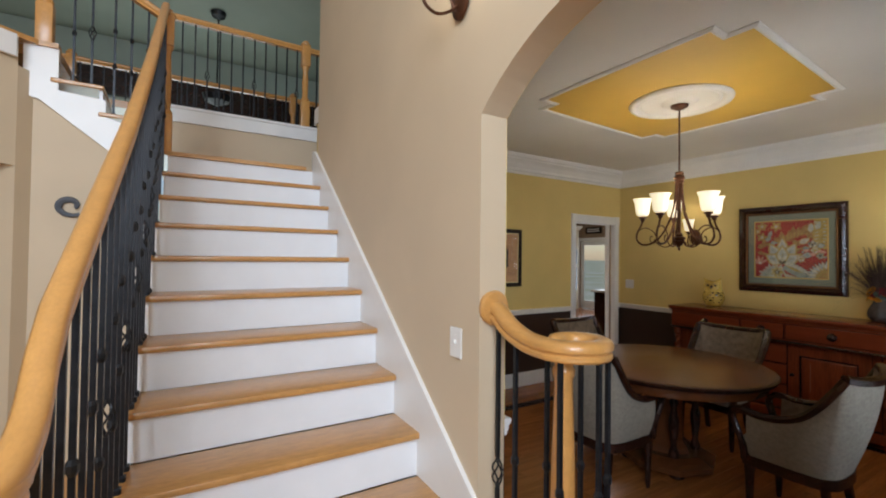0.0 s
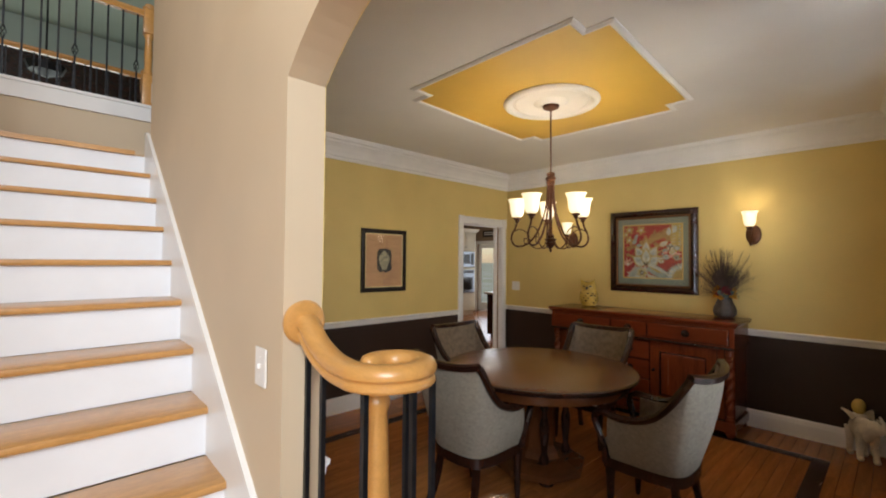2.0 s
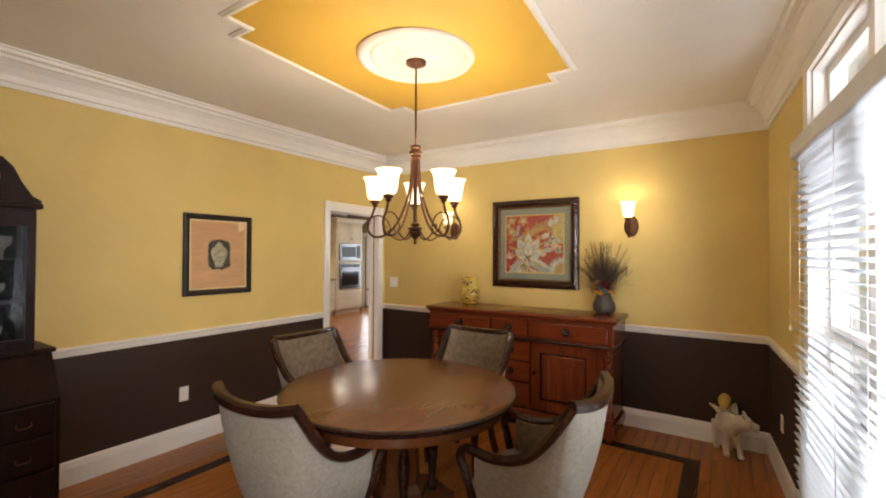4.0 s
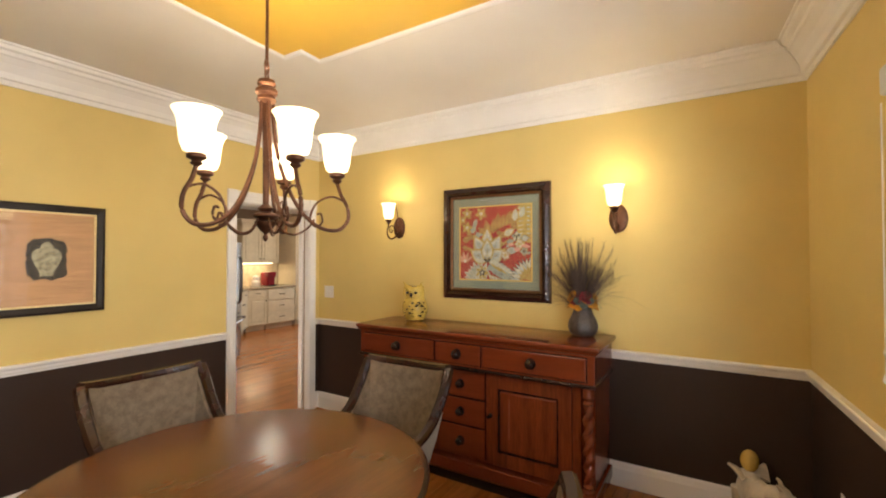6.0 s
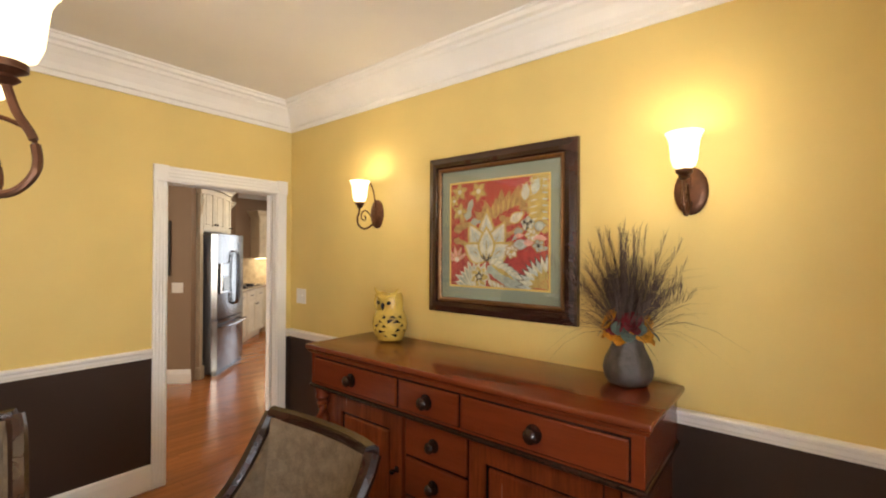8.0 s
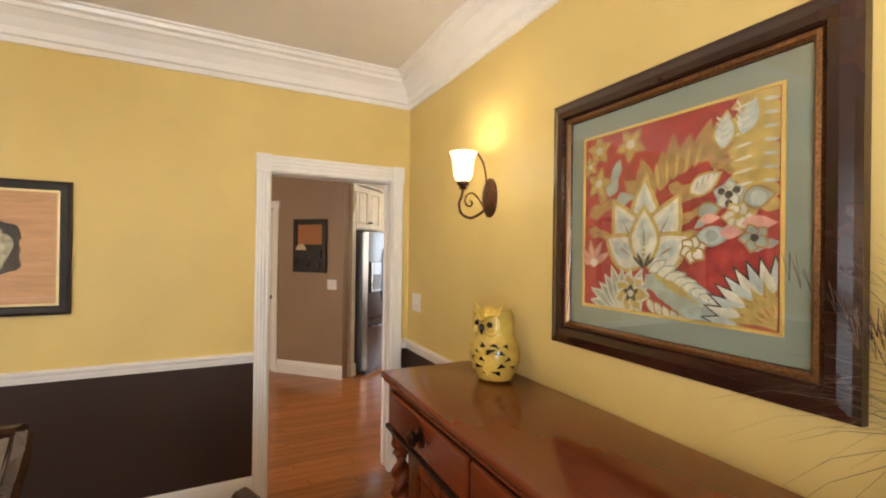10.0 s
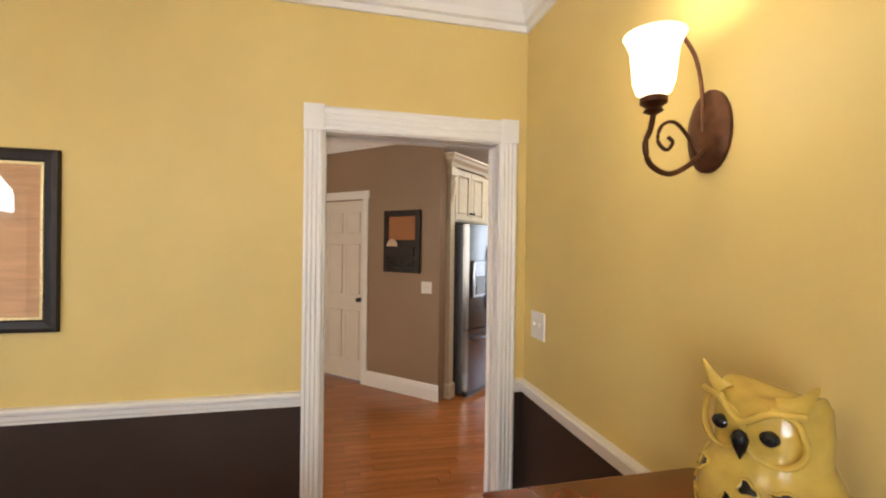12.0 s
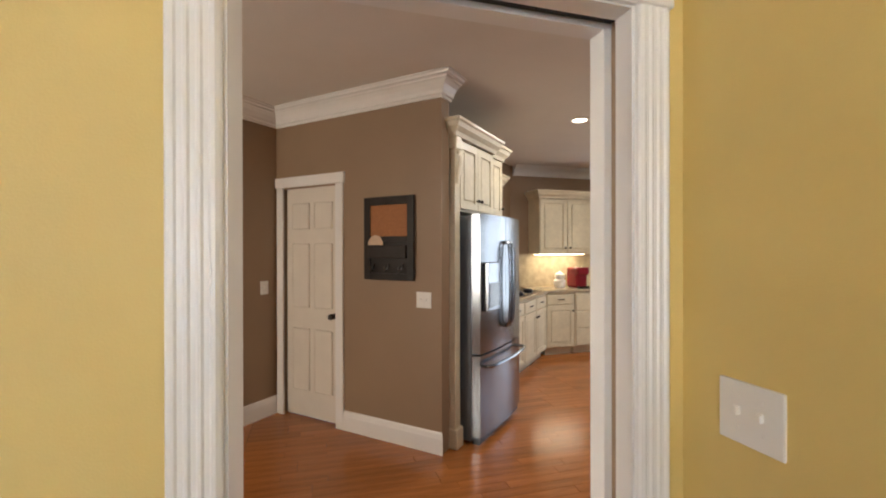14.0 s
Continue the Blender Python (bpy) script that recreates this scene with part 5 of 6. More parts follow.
# mossy twigs over the red ground
for x, z, l, w, a, who in ((-0.29, 0.02, 0.14, 0.05, 20, tan), (-0.29, -0.03, 0.11, 0.04, -15, tan), (-0.24, 0.06, 0.10, 0.035, 60, tan), (-0.20, 0.08, 0.13, 0.05, 70, grey), (-0.17, 0.06, 0.10, 0.045, 15, grey), (0.05, -0.02, 0.10, 0.03, 25, tan), (0.06, -0.05, 0.13, 0.03, -12, tan), (0.10, -0.04, 0.12, 0.022, 40, grey), (0.18, -0.04, 0.12, 0.02, -20, tan), (0.20, 0.0, 0.10, 0.02, 65, tan), (0.24, -0.09, 0.07, 0.03, 10, grey), (0.05, 0.03, 0.09, 0.018, 48, tan)):
    leaf(who, x, z, l, w, a, n=12, lobes=3)
# flame-like fronds behind the lotus
for k in range(13):
    x, z = -0.05 + 0.021 * k, 0.075 + 0.0085 * k + 0.03 * math.sin(k * 0.26)
    leaf(tan, x, z - 0.03, 0.12 + 0.02 * math.sin(k * 1.9), 0.050, 108 - 5 * k + 10 * math.sin(k * 2.3), n=12)
for k in range(9):
    leaf(gold, -0.04 + 0.028 * k, 0.08 + 0.010 * k, 0.08, 0.010, 104 - 6 * k, n=8)
for x, z, a in ((0.12, 0.17, 8), (0.14, 0.14, -16), (0.02, 0.09, -24), (-0.06, 0.06, 140)):
    leaf(tan, x, z, 0.11, 0.045, a, n=12, lobes=4)
# gold star flowers
for x, z, r, t in ((-0.245, 0.245, 0.058, 20), (-0.115, 0.240, 0.062, 48), (-0.245, 0.130, 0.058, 5), (-0.285, 0.195, 0.04, 30)):
    bloom(gold, tan, cream, x, z, r, 5, t, 0.62)
# scalloped gold leaf and pale leaves at the upper corner
leaf(gold, 0.268, 0.300, 0.320, 0.105, 267, n=40, lobes=13)
for k in range(9):
    z = 0.285 - 0.033 * k
    leaf(gold, 0.262, z, 0.085 - 0.004 * abs(k - 4), 0.044, 196 + 3 * k, n=10)
    leaf(gold, 0.262, z, 0.06, 0.04, -14, n=10)
for k in range(8):
    leaf(cream, 0.250, 0.27 - 0.033 * k, 0.050, 0.008, 190, n=8)
    leaf(pale, 0.272, 0.27 - 0.033 * k, 0.036, 0.010, -8, n=8)
for x, z, a in ((0.175, 0.165, 84), (0.222, 0.190, 70)):
    edged(pale, gold, x, z, 0.105, 0.060, a, edge=0.008)
    for j in range(4):
        leaf(cream, x, z + 0.02 + 0.018 * j, 0.026, 0.006, a - 50, n=6)
        leaf(cream, x, z + 0.02 + 0.018 * j, 0.026, 0.006, a + 50, n=6)
# lotus: outlined petals, the front one last
LX, LZ = -0.060, -0.150
for a, l, w in ((0, 0.285, 0.130), (29, 0.250, 0.135), (-29, 0.250, 0.135), (58, 0.185, 0.125), (-58, 0.185, 0.125), (0, 0.195, 0.115)):
    edged(cream, gold, LX, LZ, l, w, 90 + a, edge=0.017)
    c, q = math.cos(radians(90 + a)), math.sin(radians(90 + a))
    leaf(pale, LX + c * 0.055, LZ + q * 0.055, l - 0.095, w * 0.42, 90 + a, n=12)
    leaf(tan, LX + c * 0.065, LZ + q * 0.065, l - 0.14, 0.006, 90 + a, n=8)
for a in (40, 62, 118, 140):
    leaf(dark, LX, LZ - 0.004, 0.055, 0.012, a, n=8)
for k in range(5):
    blob(gold, LX, LZ + 0.02 + 0.016 * k, 0.0055, 0, n=8, seed=k)
# white leaf, small flowers and buds on the red
edged(cream, gold, 0.085, 0.060, 0.105, 0.062, 28, edge=0.009)
for j in range(4):
    leaf(grey, 0.105 + 0.016 * j, 0.070 + 0.009 * j, 0.026, 0.005, 75, n=6)
bloom(cream, grey, dark, 0.193, 0.045, 0.044, 5, 15)
for a in (30, 150, 270):
    blob(dark, 0.193 + 0.022 * math.cos(radians(a)), 0.045 + 0.022 * math.sin(radians(a)), 0.010, 0, n=9, seed=a)
bloom(cream, gold, gold, 0.215, -0.012, 0.042, 6, 0)
edged(grey, tan, 0.225, 0.030, 0.080, 0.062, 5, edge=0.008)
blob(pale, 0.262, 0.030, 0.020, 0, seed=4)
leaf(pink, 0.225, -0.032, 0.080, 0.040, 0, n=12)
edged(grey, tan, 0.108, 0.000, 0.070, 0.055, 12, edge=0.008)
leaf(pink, 0.118, -0.016, 0.055, 0.026, 4, n=12)
edged(pale, grey, 0.105, -0.068, 0.105, 0.056, 8, edge=0.008)
blob(grey, 0.150, -0.060, 0.017, 0, seed=6)
leaf(pink, 0.170, -0.052, 0.060, 0.036, 0, n=12)
bloom(cream, tan, gold, 0.098, -0.098, 0.044, 6, 20)
bloom(grey, tan, dark, 0.255, -0.068, 0.040, 5, 40)
# pink lily at the left edge
for a in (65, 100, 135, 30, 165):
    edged(pink, tan, -0.265, -0.150, 0.090, 0.030, a, edge=0.006)
blob(cream, -0.262, -0.145, 0.016, 0, seed=8)
# acanthus leaves along the foot
for k in range(9):
    a = 164 - 15 * k
    edged(grey, cream, -0.130, -0.300, 0.150 + 0.012 * math.sin(k * 2), 0.050, a + 6, edge=0.012)
for k in range(8):
    x, z = -0.040 + 0.026 * k, -0.168 - 0.009 * k
    edged(cream, grey, x, z, 0.075, 0.036, 34 - 9 * k, edge=0.007)
    leaf(grey, x - 0.012, z - 0.008, 0.110, 0.052, -42 - 4 * k, n=12, lobes=3)
    edged(cream, tan, x - 0.004, z - 0.078, 0.060, 0.030, -62, edge=0.006)
for x, z, l in ((-0.03, -0.165, 0.13), (0.02, -0.185, 0.12)):
    leaf(gold, x, z, l, 0.016, -34, n=8)
for a in range(0, 360, 51):
    edged(gold, cream, -0.105, -0.238, 0.070, 0.052, a, edge=0.009)
for a in range(20, 380, 72):
    leaf(dark, -0.105, -0.238, 0.032, 0.018, a, n=8)
blob(cream, -0.105, -0.238, 0.011, 0, seed=3)
# round-lobed leaf in the lower corner
for k in range(11):
    a = 84 + 10 * k
    leaf(dark, 0.315, -0.300, 0.196, 0.050, a, n=12)
for k in range(11):
    a = 84 + 10 * k
    leaf(pale if k % 2 else cream, 0.315, -0.300, 0.184, 0.044, a, n=12)
for k in range(6):
    leaf(gold, 0.315, -0.292, 0.125, 0.036, 92 + 16 * k, n=12, lobes=4)
    leaf(rust, 0.315, -0.292, 0.098, 0.012, 96 + 16 * k, n=10)
for bmx, mt, lb in ((tan, C_TAN, "tan fronds"), (gold, C_GOLD, "gold leaves"), (cream, C_CREAM, "cream petals"), (grey, C_GREY, "grey-green petals"), (dark, C_DARK, "dark flower centres"), (pink, C_PINK, "pink petals"), (pale, C_PALE, "pale blue-grey petals"), (rust, C_RUST, "rust veins")):
    for v in bmx.verts:
        v.co.x, v.co.z = max(-AW, min(AW, v.co.x)), max(-AH, min(AH, v.co.z))
    part("print_motif", bmx, mt, big, lb)["kind"] = "stuff"
pg = part("glazing", boxes((-BW / 2, BW / 2, -0.0175, -0.0160, -BH / 2, BH / 2)), M_GLASS, big, "clear picture glass")
pg.visible_shadow = False

small = thing("framed_picture", "black framed print of an antique urn on tan ground", "picture", pose(3.334, NORTH - 0.002, 1.540))
SW, SH = 0.50, 0.588
part("frame", frame_loop(SW, SH, [(0, 0.012), (0.006, 0.022), (0.03, 0.026), (0.046, 0.022), (0.048, 0.0), (0, 0)]), M_BLACKFRAME, small, "flat black frame")
part("bead", frame_loop(SW, SH, [(-0.012, 0.010), (-0.010, 0.015), (-0.001, 0.015), (0.0, 0.010)]), material("pale_gilt", (0.66, 0.52, 0.25), 0.4, metal=0.3, vary=0.5, scale=200), small, "pale gilt beading")
part("print_ground", boxes((-SW / 2, SW / 2, -0.008, -0.004, -SH / 2, SH / 2)), material("print_tan_paper", (0.46, 0.25, 0.12), 0.8, vary=0.14, scale=4, stretch=(1, 1, 14), grain=0.2), small, "tan grained paper")
bm = bm_new()
rnd = random.Random(9)
ragged = []
for i in range(40):
    a = 2 * math.pi * i / 40
    q = 1 / max(abs(math.cos(a)) / 0.098, abs(math.sin(a)) / 0.128)
    q = min(q, 0.138)
    ragged.append((q * math.cos(a) * (0.93 + 0.12 * rnd.random()), q * math.sin(a) * (0.93 + 0.12 * rnd.random())))
prism(bm, ragged, "y", -0.0092, -0.008)
part("torn_patch", bm, paint("print_charcoal", (0.035, 0.03, 0.026)), small, "dark ragged patch")
urn_side = [(0.035, -0.105), (0.032, -0.085), (0.055, -0.04), (0.072, 0.01), (0.070, 0.04), (0.052, 0.062), (0.030, 0.068), (0.030, 0.082), (0.018, 0.098), (0.006, 0.108)]
part("urn_print", prism(bm_new(), [(x, z) for x, z in urn_side] + [(-x, z) for x, z in urn_side[::-1]], "y", -0.0101, -0.0092), material("print_urn", (0.36, 0.32, 0.20), 0.7, vary=0.5, scale=40, grain=0.6), small, "mottled olive urn")
pg = part("glazing", boxes((-SW / 2, SW / 2, -0.0155, -0.0142, -SH / 2, SH / 2)), M_GLASS, small, "clear picture glass")
pg.visible_shadow = False

# sideboard
sb = thing("sideboard", "red mahogany sideboard with drawers, panelled doors and twisted columns", "sideboard", pose(5.500, 1.955, 0, 0, 0, -90))
sb.scale = (0.96, 1.045, 1.02)
W2, DP = 0.955, 0.49
top = bm_new()
box(top, -0.985, 0.985, -0.515, 0.0, 0.972, 1.0, bevel=0.010, seg=3)
part("top", top, M_MAHOG, sb, "polished mahogany top", smooth=True)
part("top_moulding", loop_moulding([(-0.955, 0.0), (0.955, 0.0), (0.955, -0.485), (-0.955, -0.485)], 0.972, [(-0.002, 0), (-0.022, -0.002), (-0.014, -0.016), (0.0, -0.024), (0.004, -0.001)]), M_MAHOG, sb)
part("frieze", box(bm_new(), -W2, W2, -0.485, 0.0, 0.775, 0.95, bevel=0.004), M_MAHOG, sb)
part("frieze_moulding", box(bm_new(), -W2 - 0.012, W2 + 0.012, -0.497, 0.0, 0.755, 0.778, bevel=0.008), M_DARKWOOD, sb)
part("carcass", boxes((-W2 + 0.02, W2 - 0.02, -0.40, 0.0, 0.12, 0.755), (-W2 + 0.10, W2 - 0.10, -0.425, -0.40, 0.14, 0.755)), M_MAHOG_V, sb)
part("plinth", box(bm_new(), -W2, W2, -0.485, 0.0, 0.05, 0.135, bevel=0.008), M_MAHOG, sb)


def wood_knob(parent, x, y, z, r=0.022):
    return part("knob", lathe(bm_new(), [(r * 1.25, 0), (r * 1.25, -0.004), (r * 0.5, -0.008), (r * 0.5, -0.018), (r * 0.95, -0.026), (r, -0.036), (r * 0.7, -0.046), (r * 0.15, -0.050)], 16, (x, y, z), "y"), M_DARKWOOD, parent, "turned dark knob", smooth=True)


for a, b in ((-0.905, -0.215), (-0.195, 0.175), (0.195, 0.905)):
    d = part("drawer", box(bm_new(), a, b, -0.500, -0.480, 0.795, 0.930, bevel=0.006), M_MAHOG, sb)
    wood_knob(d, (a + b) / 2, -0.500, 0.862, 0.029)
    # dark wood frame stands in for the shaded gap round each drawer
    part("shadow_line", frame_loop(b - a - 0.004, 0.131, [(0.0, 0.004), (0.007, 0.0045), (0.008, -0.001), (0.0, -0.001)]), M_DARKWOOD, d, "dark line round the drawer").matrix_local = pose((a + b) / 2, -0.486, 0.8625)
for z0, z1 in ((0.56, 0.735), (0.37, 0.545), (0.16, 0.355)):
    d = part("drawer", box(bm_new(), -0.205, 0.180, -0.445, -0.42, z0, z1, bevel=0.006), M_MAHOG, sb)
    wood_knob(d, -0.012, -0.445, (z0 + z1) / 2, 0.026)
    # same dark frame in place of the gap's shade
    part("shadow_line", frame_loop(0.381, z1 - z0 - 0.004, [(0.0, 0.004), (0.007, 0.0045), (0.008, -0.001), (0.0, -0.001)]), M_DARKWOOD, d, "dark line round the drawer").matrix_local = pose(-0.0125, -0.4255, (z0 + z1) / 2)
for a, b, kx in ((-0.80, -0.225, -0.255), (0.200, 0.80, 0.232)):
    bm = bm_new()
    y = -0.448
    for q in ((a, a + 0.085, 0.15, 0.74), (b - 0.085, b, 0.15, 0.74), (a + 0.085, b - 0.085, 0.15, 0.235), (a + 0.085, b - 0.085, 0.655, 0.74)):
        box(bm, q[0], q[1], y, -0.424, q[2], q[3])
    d = part("door", bm, M_MAHOG_V, sb, "framed panel door")
    part("panel", box(bm_new(), a + 0.100, b - 0.100, -0.445, -0.424, 0.250, 0.640, bevel=0.010, seg=2), M_MAHOG_V, d, "raised door panel with dark groove")
    for q in ((a + 0.085, a + 0.099, 0.235, 0.655), (b - 0.099, b - 0.085, 0.235, 0.655), (a + 0.099, b - 0.099, 0.235, 0.249), (a + 0.099, b - 0.099, 0.641, 0.655)):
        part("bead", boxes((q[0], q[1], -0.438, -0.424, q[2], q[3])), M_DARKWOOD, d)
    wood_knob(d, kx, y, 0.47, 0.013)
for x in (-0.905, 0.905):
    bm = bm_new()
    n, m = 56, 20
    rings = []
    for i in range(n + 1):
        z = 0.185 + 0.47 * i / n
        ring = []
        for j in range(m):
            th = 2 * math.pi * j / m
            r = 0.030 + 0.011 * math.cos(2 * (th - 2 * math.pi * 2.6 * i / n))
            r *= 0.72 + 0.28 * min(1, 6 * min(i / n, 1 - i / n))
            ring.append(bm.verts.new((x + r * math.cos(th), -0.445 + r * math.sin(th), z)))
        rings.append(ring)
    for p, q in zip(rings, rings[1:]):
        for j in range(m):
            bm.faces.new((p[j], p[(j + 1) % m], q[(j + 1) % m], q[j]))
    lathe(bm, [(0.040, 0.135), (0.042, 0.155), (0.028, 0.165), (0.036, 0.18), (0.024, 0.19)], 16, (x, -0.445, 0))
    lathe(bm, [(0.024, 0.65), (0.036, 0.662), (0.026, 0.675), (0.042, 0.70), (0.036, 0.72), (0.042, 0.757)], 16, (x, -0.445, 0))
    part("twisted_column", bm, M_MAHOG_V, sb, "barley-twist column", smooth=True)
    part("foot", lathe(bm_new(), [(0.030, 0.0), (0.044, 0.02), (0.046, 0.035), (0.034, 0.05)], 16, (x, -0.435, 0)), M_MAHOG, sb, "turned bun foot", smooth=True)
    part("foot", lathe(bm_new(), [(0.030, 0.0), (0.044, 0.02), (0.046, 0.035), (0.034, 0.05)], 16, (x, -0.06, 0)), M_MAHOG, sb, "turned bun foot", smooth=True)

# owl jar
owl = thing("owl_jar", "yellow glazed openwork ceramic owl on the sideboard", "figurine", pose(5.366, 2.598, 1.021, 0, 0, -80))
owl.scale = (1.30, 1.30, 1.17)
M_OWL = material("yellow_glaze", (0.56, 0.39, 0.075), 0.16, vary=0.28, scale=14, coat=0.5, bump=0.25, bump_scale=40)
OWL = [(0.048, 0), (0.060, 0.004), (0.072, 0.03), (0.083, 0.065), (0.085, 0.09), (0.080, 0.12), (0.070, 0.145), (0.063, 0.160), (0.0625, 0.18), (0.0635, 0.20), (0.061, 0.222), (0.054, 0.236), (0.038, 0.240), (0.015, 0.237)]


def owl_r(z):
    return float(np.interp(z, [h for _, h in OWL[:11]], [r for r, _ in OWL[:11]]))


bm = lathe(bm_new(), OWL, 36)
for v in bm.verts:
    # flat dished crown that rises to the ear tufts
    if v.co.z > 0.20:
        v.co.z += 0.020 * min(1.0, (v.co.z - 0.20) / 0.03) * (abs(v.co.x) / 0.06) ** 2
    v.co.y *= 0.9
part("body", bm, M_OWL, owl, smooth=True)
for sx in (-1, 1):
    face = [(sx * (0.031 + 0.030 * math.cos(a)), -0.0545 + 0.014 * ((0.031 + 0.030 * math.cos(a)) / 0.06) ** 2, 0.196 + 0.032 * math.sin(a) + (0.008 if math.sin(a) > 0.5 and math.cos(a) > 0 else 0)) for a in np.linspace(0, 2 * math.pi, 29)[:-1]]
    part("face_rim", sweep(bm_new(), face, circle(0.0042, 8), up=(0, 1, 0), closed=True), M_OWL, owl, "raised round eye rim", smooth=True)
    part("eye", lathe(bm_new(), [(0.010, 0.004), (0.0098, -0.003), (0.007, -0.006), (0.002, -0.007)], 16, (sx * 0.029, -0.0535, 0.199), "y"), M_BLACK, owl, "dark glossy eye", smooth=True)
    part("ear_tuft", sweep(bm_new(), smooth_path([(sx * 0.036, -0.036, 0.236), (sx * 0.052, -0.034, 0.250), (sx * 0.068, -0.034, 0.276)], 5), lambda f: [(u * (0.017 - 0.0155 * f), v * (0.009 - 0.008 * f)) for u, v in circle(1, 10)], up=(0, 1, 0)), M_OWL, owl, "pointed ear tuft", smooth=True)
part("brow", sweep(bm_new(), smooth_path([(-0.060, -0.040, 0.236), (-0.030, -0.054, 0.232), (0, -0.060, 0.212), (0.030, -0.054, 0.232), (0.060, -0.040, 0.236)], 6), circle(0.0048, 8)), M_OWL, owl, "raised brow ridge", smooth=True)
part("beak", lathe(bm_new(), [(0.001, -0.026), (0.008, -0.010), (0.010, 0.002), (0.007, 0.010), (0.002, 0.014)], 10, (0, -0.060, 0.186)), M_BLACK, owl, "dark beak", smooth=True)
rnd = random.Random(4)
# rows round the body: black patches for leaf-shaped openings' dark insides, raised lips
for i in range(30):
    row, col = divmod(i, 6)
    if i % 7 in (2, 5):
        continue
    a0 = -math.pi / 2 + (col - 2.5 + 0.5 * (row % 2)) * 0.52 + rnd.uniform(-0.08, 0.08)
    z0 = 0.034 + 0.0245 * row + rnd.uniform(-0.004, 0.004)
    hl, hw, tilt = rnd.uniform(0.009, 0.019), rnd.uniform(0.0045, 0.0105), rnd.uniform(-0.5, 0.5)
    rim, hb = [], bm_new()
    for k in range(14):
        th = 2 * math.pi * k / 14
        wob = 1 + 0.28 * math.sin(3 * th + i)
        u, w = hl * wob * math.cos(th), hw * wob * math.sin(th)
        u, w = u * math.cos(tilt) - w * math.sin(tilt), u * math.sin(tilt) + w * math.cos(tilt)
        z = max(0.01, z0 + w)
        r = owl_r(z) + 0.0006
        a = a0 + u / r
        rim.append((r * math.cos(a), 0.9 * r * math.sin(a), z))
    ring = [hb.verts.new(q) for q in rim]
    r = owl_r(z0) + 0.0012
    mid = hb.verts.new((r * math.cos(a0), 0.9 * r * math.sin(a0), z0))
    for k in range(14):
        hb.faces.new((ring[k], ring[(k + 1) % 14], mid))
    hole_patch = part("cutout", hb, M_BLACK, owl, "black leaf-shaped patch in place of an opening")
    part("lip", sweep(bm_new(), rim, circle(0.0022, 6), closed=True), M_OWL, hole_patch, smooth=True)

# vase with dried grass and silk flowers
vase = thing("vase", "dark grey ribbed vase with dried grass and orange flowers", "vase", pose(5.375, 1.20, 1.021))
vase.scale = (1.08, 1.08, 1.06)
bm = bm_new()
prof = [(0.056, 0), (0.072, 0.006), (0.086, 0.030), (0.091, 0.058), (0.085, 0.090), (0.070, 0.122), (0.058, 0.150), (0.054, 0.172), (0.060, 0.190), (0.054, 0.190), (0.044, 0.172)]
lathe(bm, prof, 40)
for v in bm.verts:
    a = math.atan2(v.co.y, v.co.x)
    f = 1 + 0.040 * math.cos(8 * a) * min(1.0, v.co.z / 0.03)
    v.co.x *= f
    v.co.y *= f
part("pot", bm, material("vase_graphite", (0.060, 0.048, 0.042), 0.5, vary=0.45, scale=26, bump=0.9), vase, smooth=True)
rnd = random.Random(12)
stalks = bm_new()
for i in range(330):
    a = rnd.uniform(0, 2 * math.pi)
    spread = min(0.85, abs(rnd.gauss(0, 0.44)))
    l = rnd.uniform(0.24, 0.50) * (1.0 if spread < 0.5 else 0.85)
    droop = rnd.uniform(0.0, 0.14) + spread * 0.12
    px, py, pz = 0.025 * math.cos(a), 0.025 * math.sin(a), 0.16
    pts = []
    for t in np.linspace(0, 1, 6):
        r = 0.02 + l * math.sin(spread) * t + droop * t * t * 0.6
        pts.append((r * math.cos(a + 0.25 * t), r * math.sin(a + 0.25 * t), pz + l * math.cos(spread) * t - droop * t ** 3))
    wide = rnd.uniform(0.0008, 0.0022)
    sweep(stalks, pts, lambda f: [(wide * (1.1 - f), 0), (0, wide * 0.6 * (1.1 - f)), (-wide * (1.1 - f), 0), (0, -wide * 0.6 * (1.1 - f))])
for i in range(80):
    a, spread = rnd.uniform(0, 2 * math.pi), min(0.62, abs(rnd.gauss(0, 0.36)))
    l = rnd.uniform(0.22, 0.44)
    for t in np.linspace(0.35, 1, 14):
        r = 0.02 + l * math.sin(spread) * t + 0.06 * spread * t * t
        p = Vector((r * math.cos(a + 0.3 * t), r * math.sin(a + 0.3 * t), 0.16 + l * math.cos(spread) * t - 0.05 * spread * t ** 3))
        for _ in range(3):
            q = p + Vector((rnd.uniform(-0.012, 0.012) + 0.02 * math.cos(a) * spread, rnd.uniform(-0.012, 0.012) + 0.02 * math.sin(a) * spread, rnd.uniform(0.035, 0.06)))
            sweep(stalks, [p, (p + q) / 2 + Vector((0, 0, 0.003)), q], [(0.0008, 0), (0, 0.0006), (-0.0008, 0)])
part("dried_grass", stalks, material("dried_grass", (0.085, 0.055, 0.045), 0.85, vary=0.4, scale=30), vase, "feathery dark purple-brown grass")
M_FL = [(material("flower_orange", (0.80, 0.36, 0.03), 0.7, vary=0.3, scale=30), "orange silk flower"), (material("flower_burgundy", (0.22, 0.01, 0.02), 0.7, vary=0.3, scale=30), "burgundy silk flower"), (material("flower_leaf", (0.13, 0.18, 0.15), 0.7, vary=0.3, scale=30), "grey-green silk leaf")]
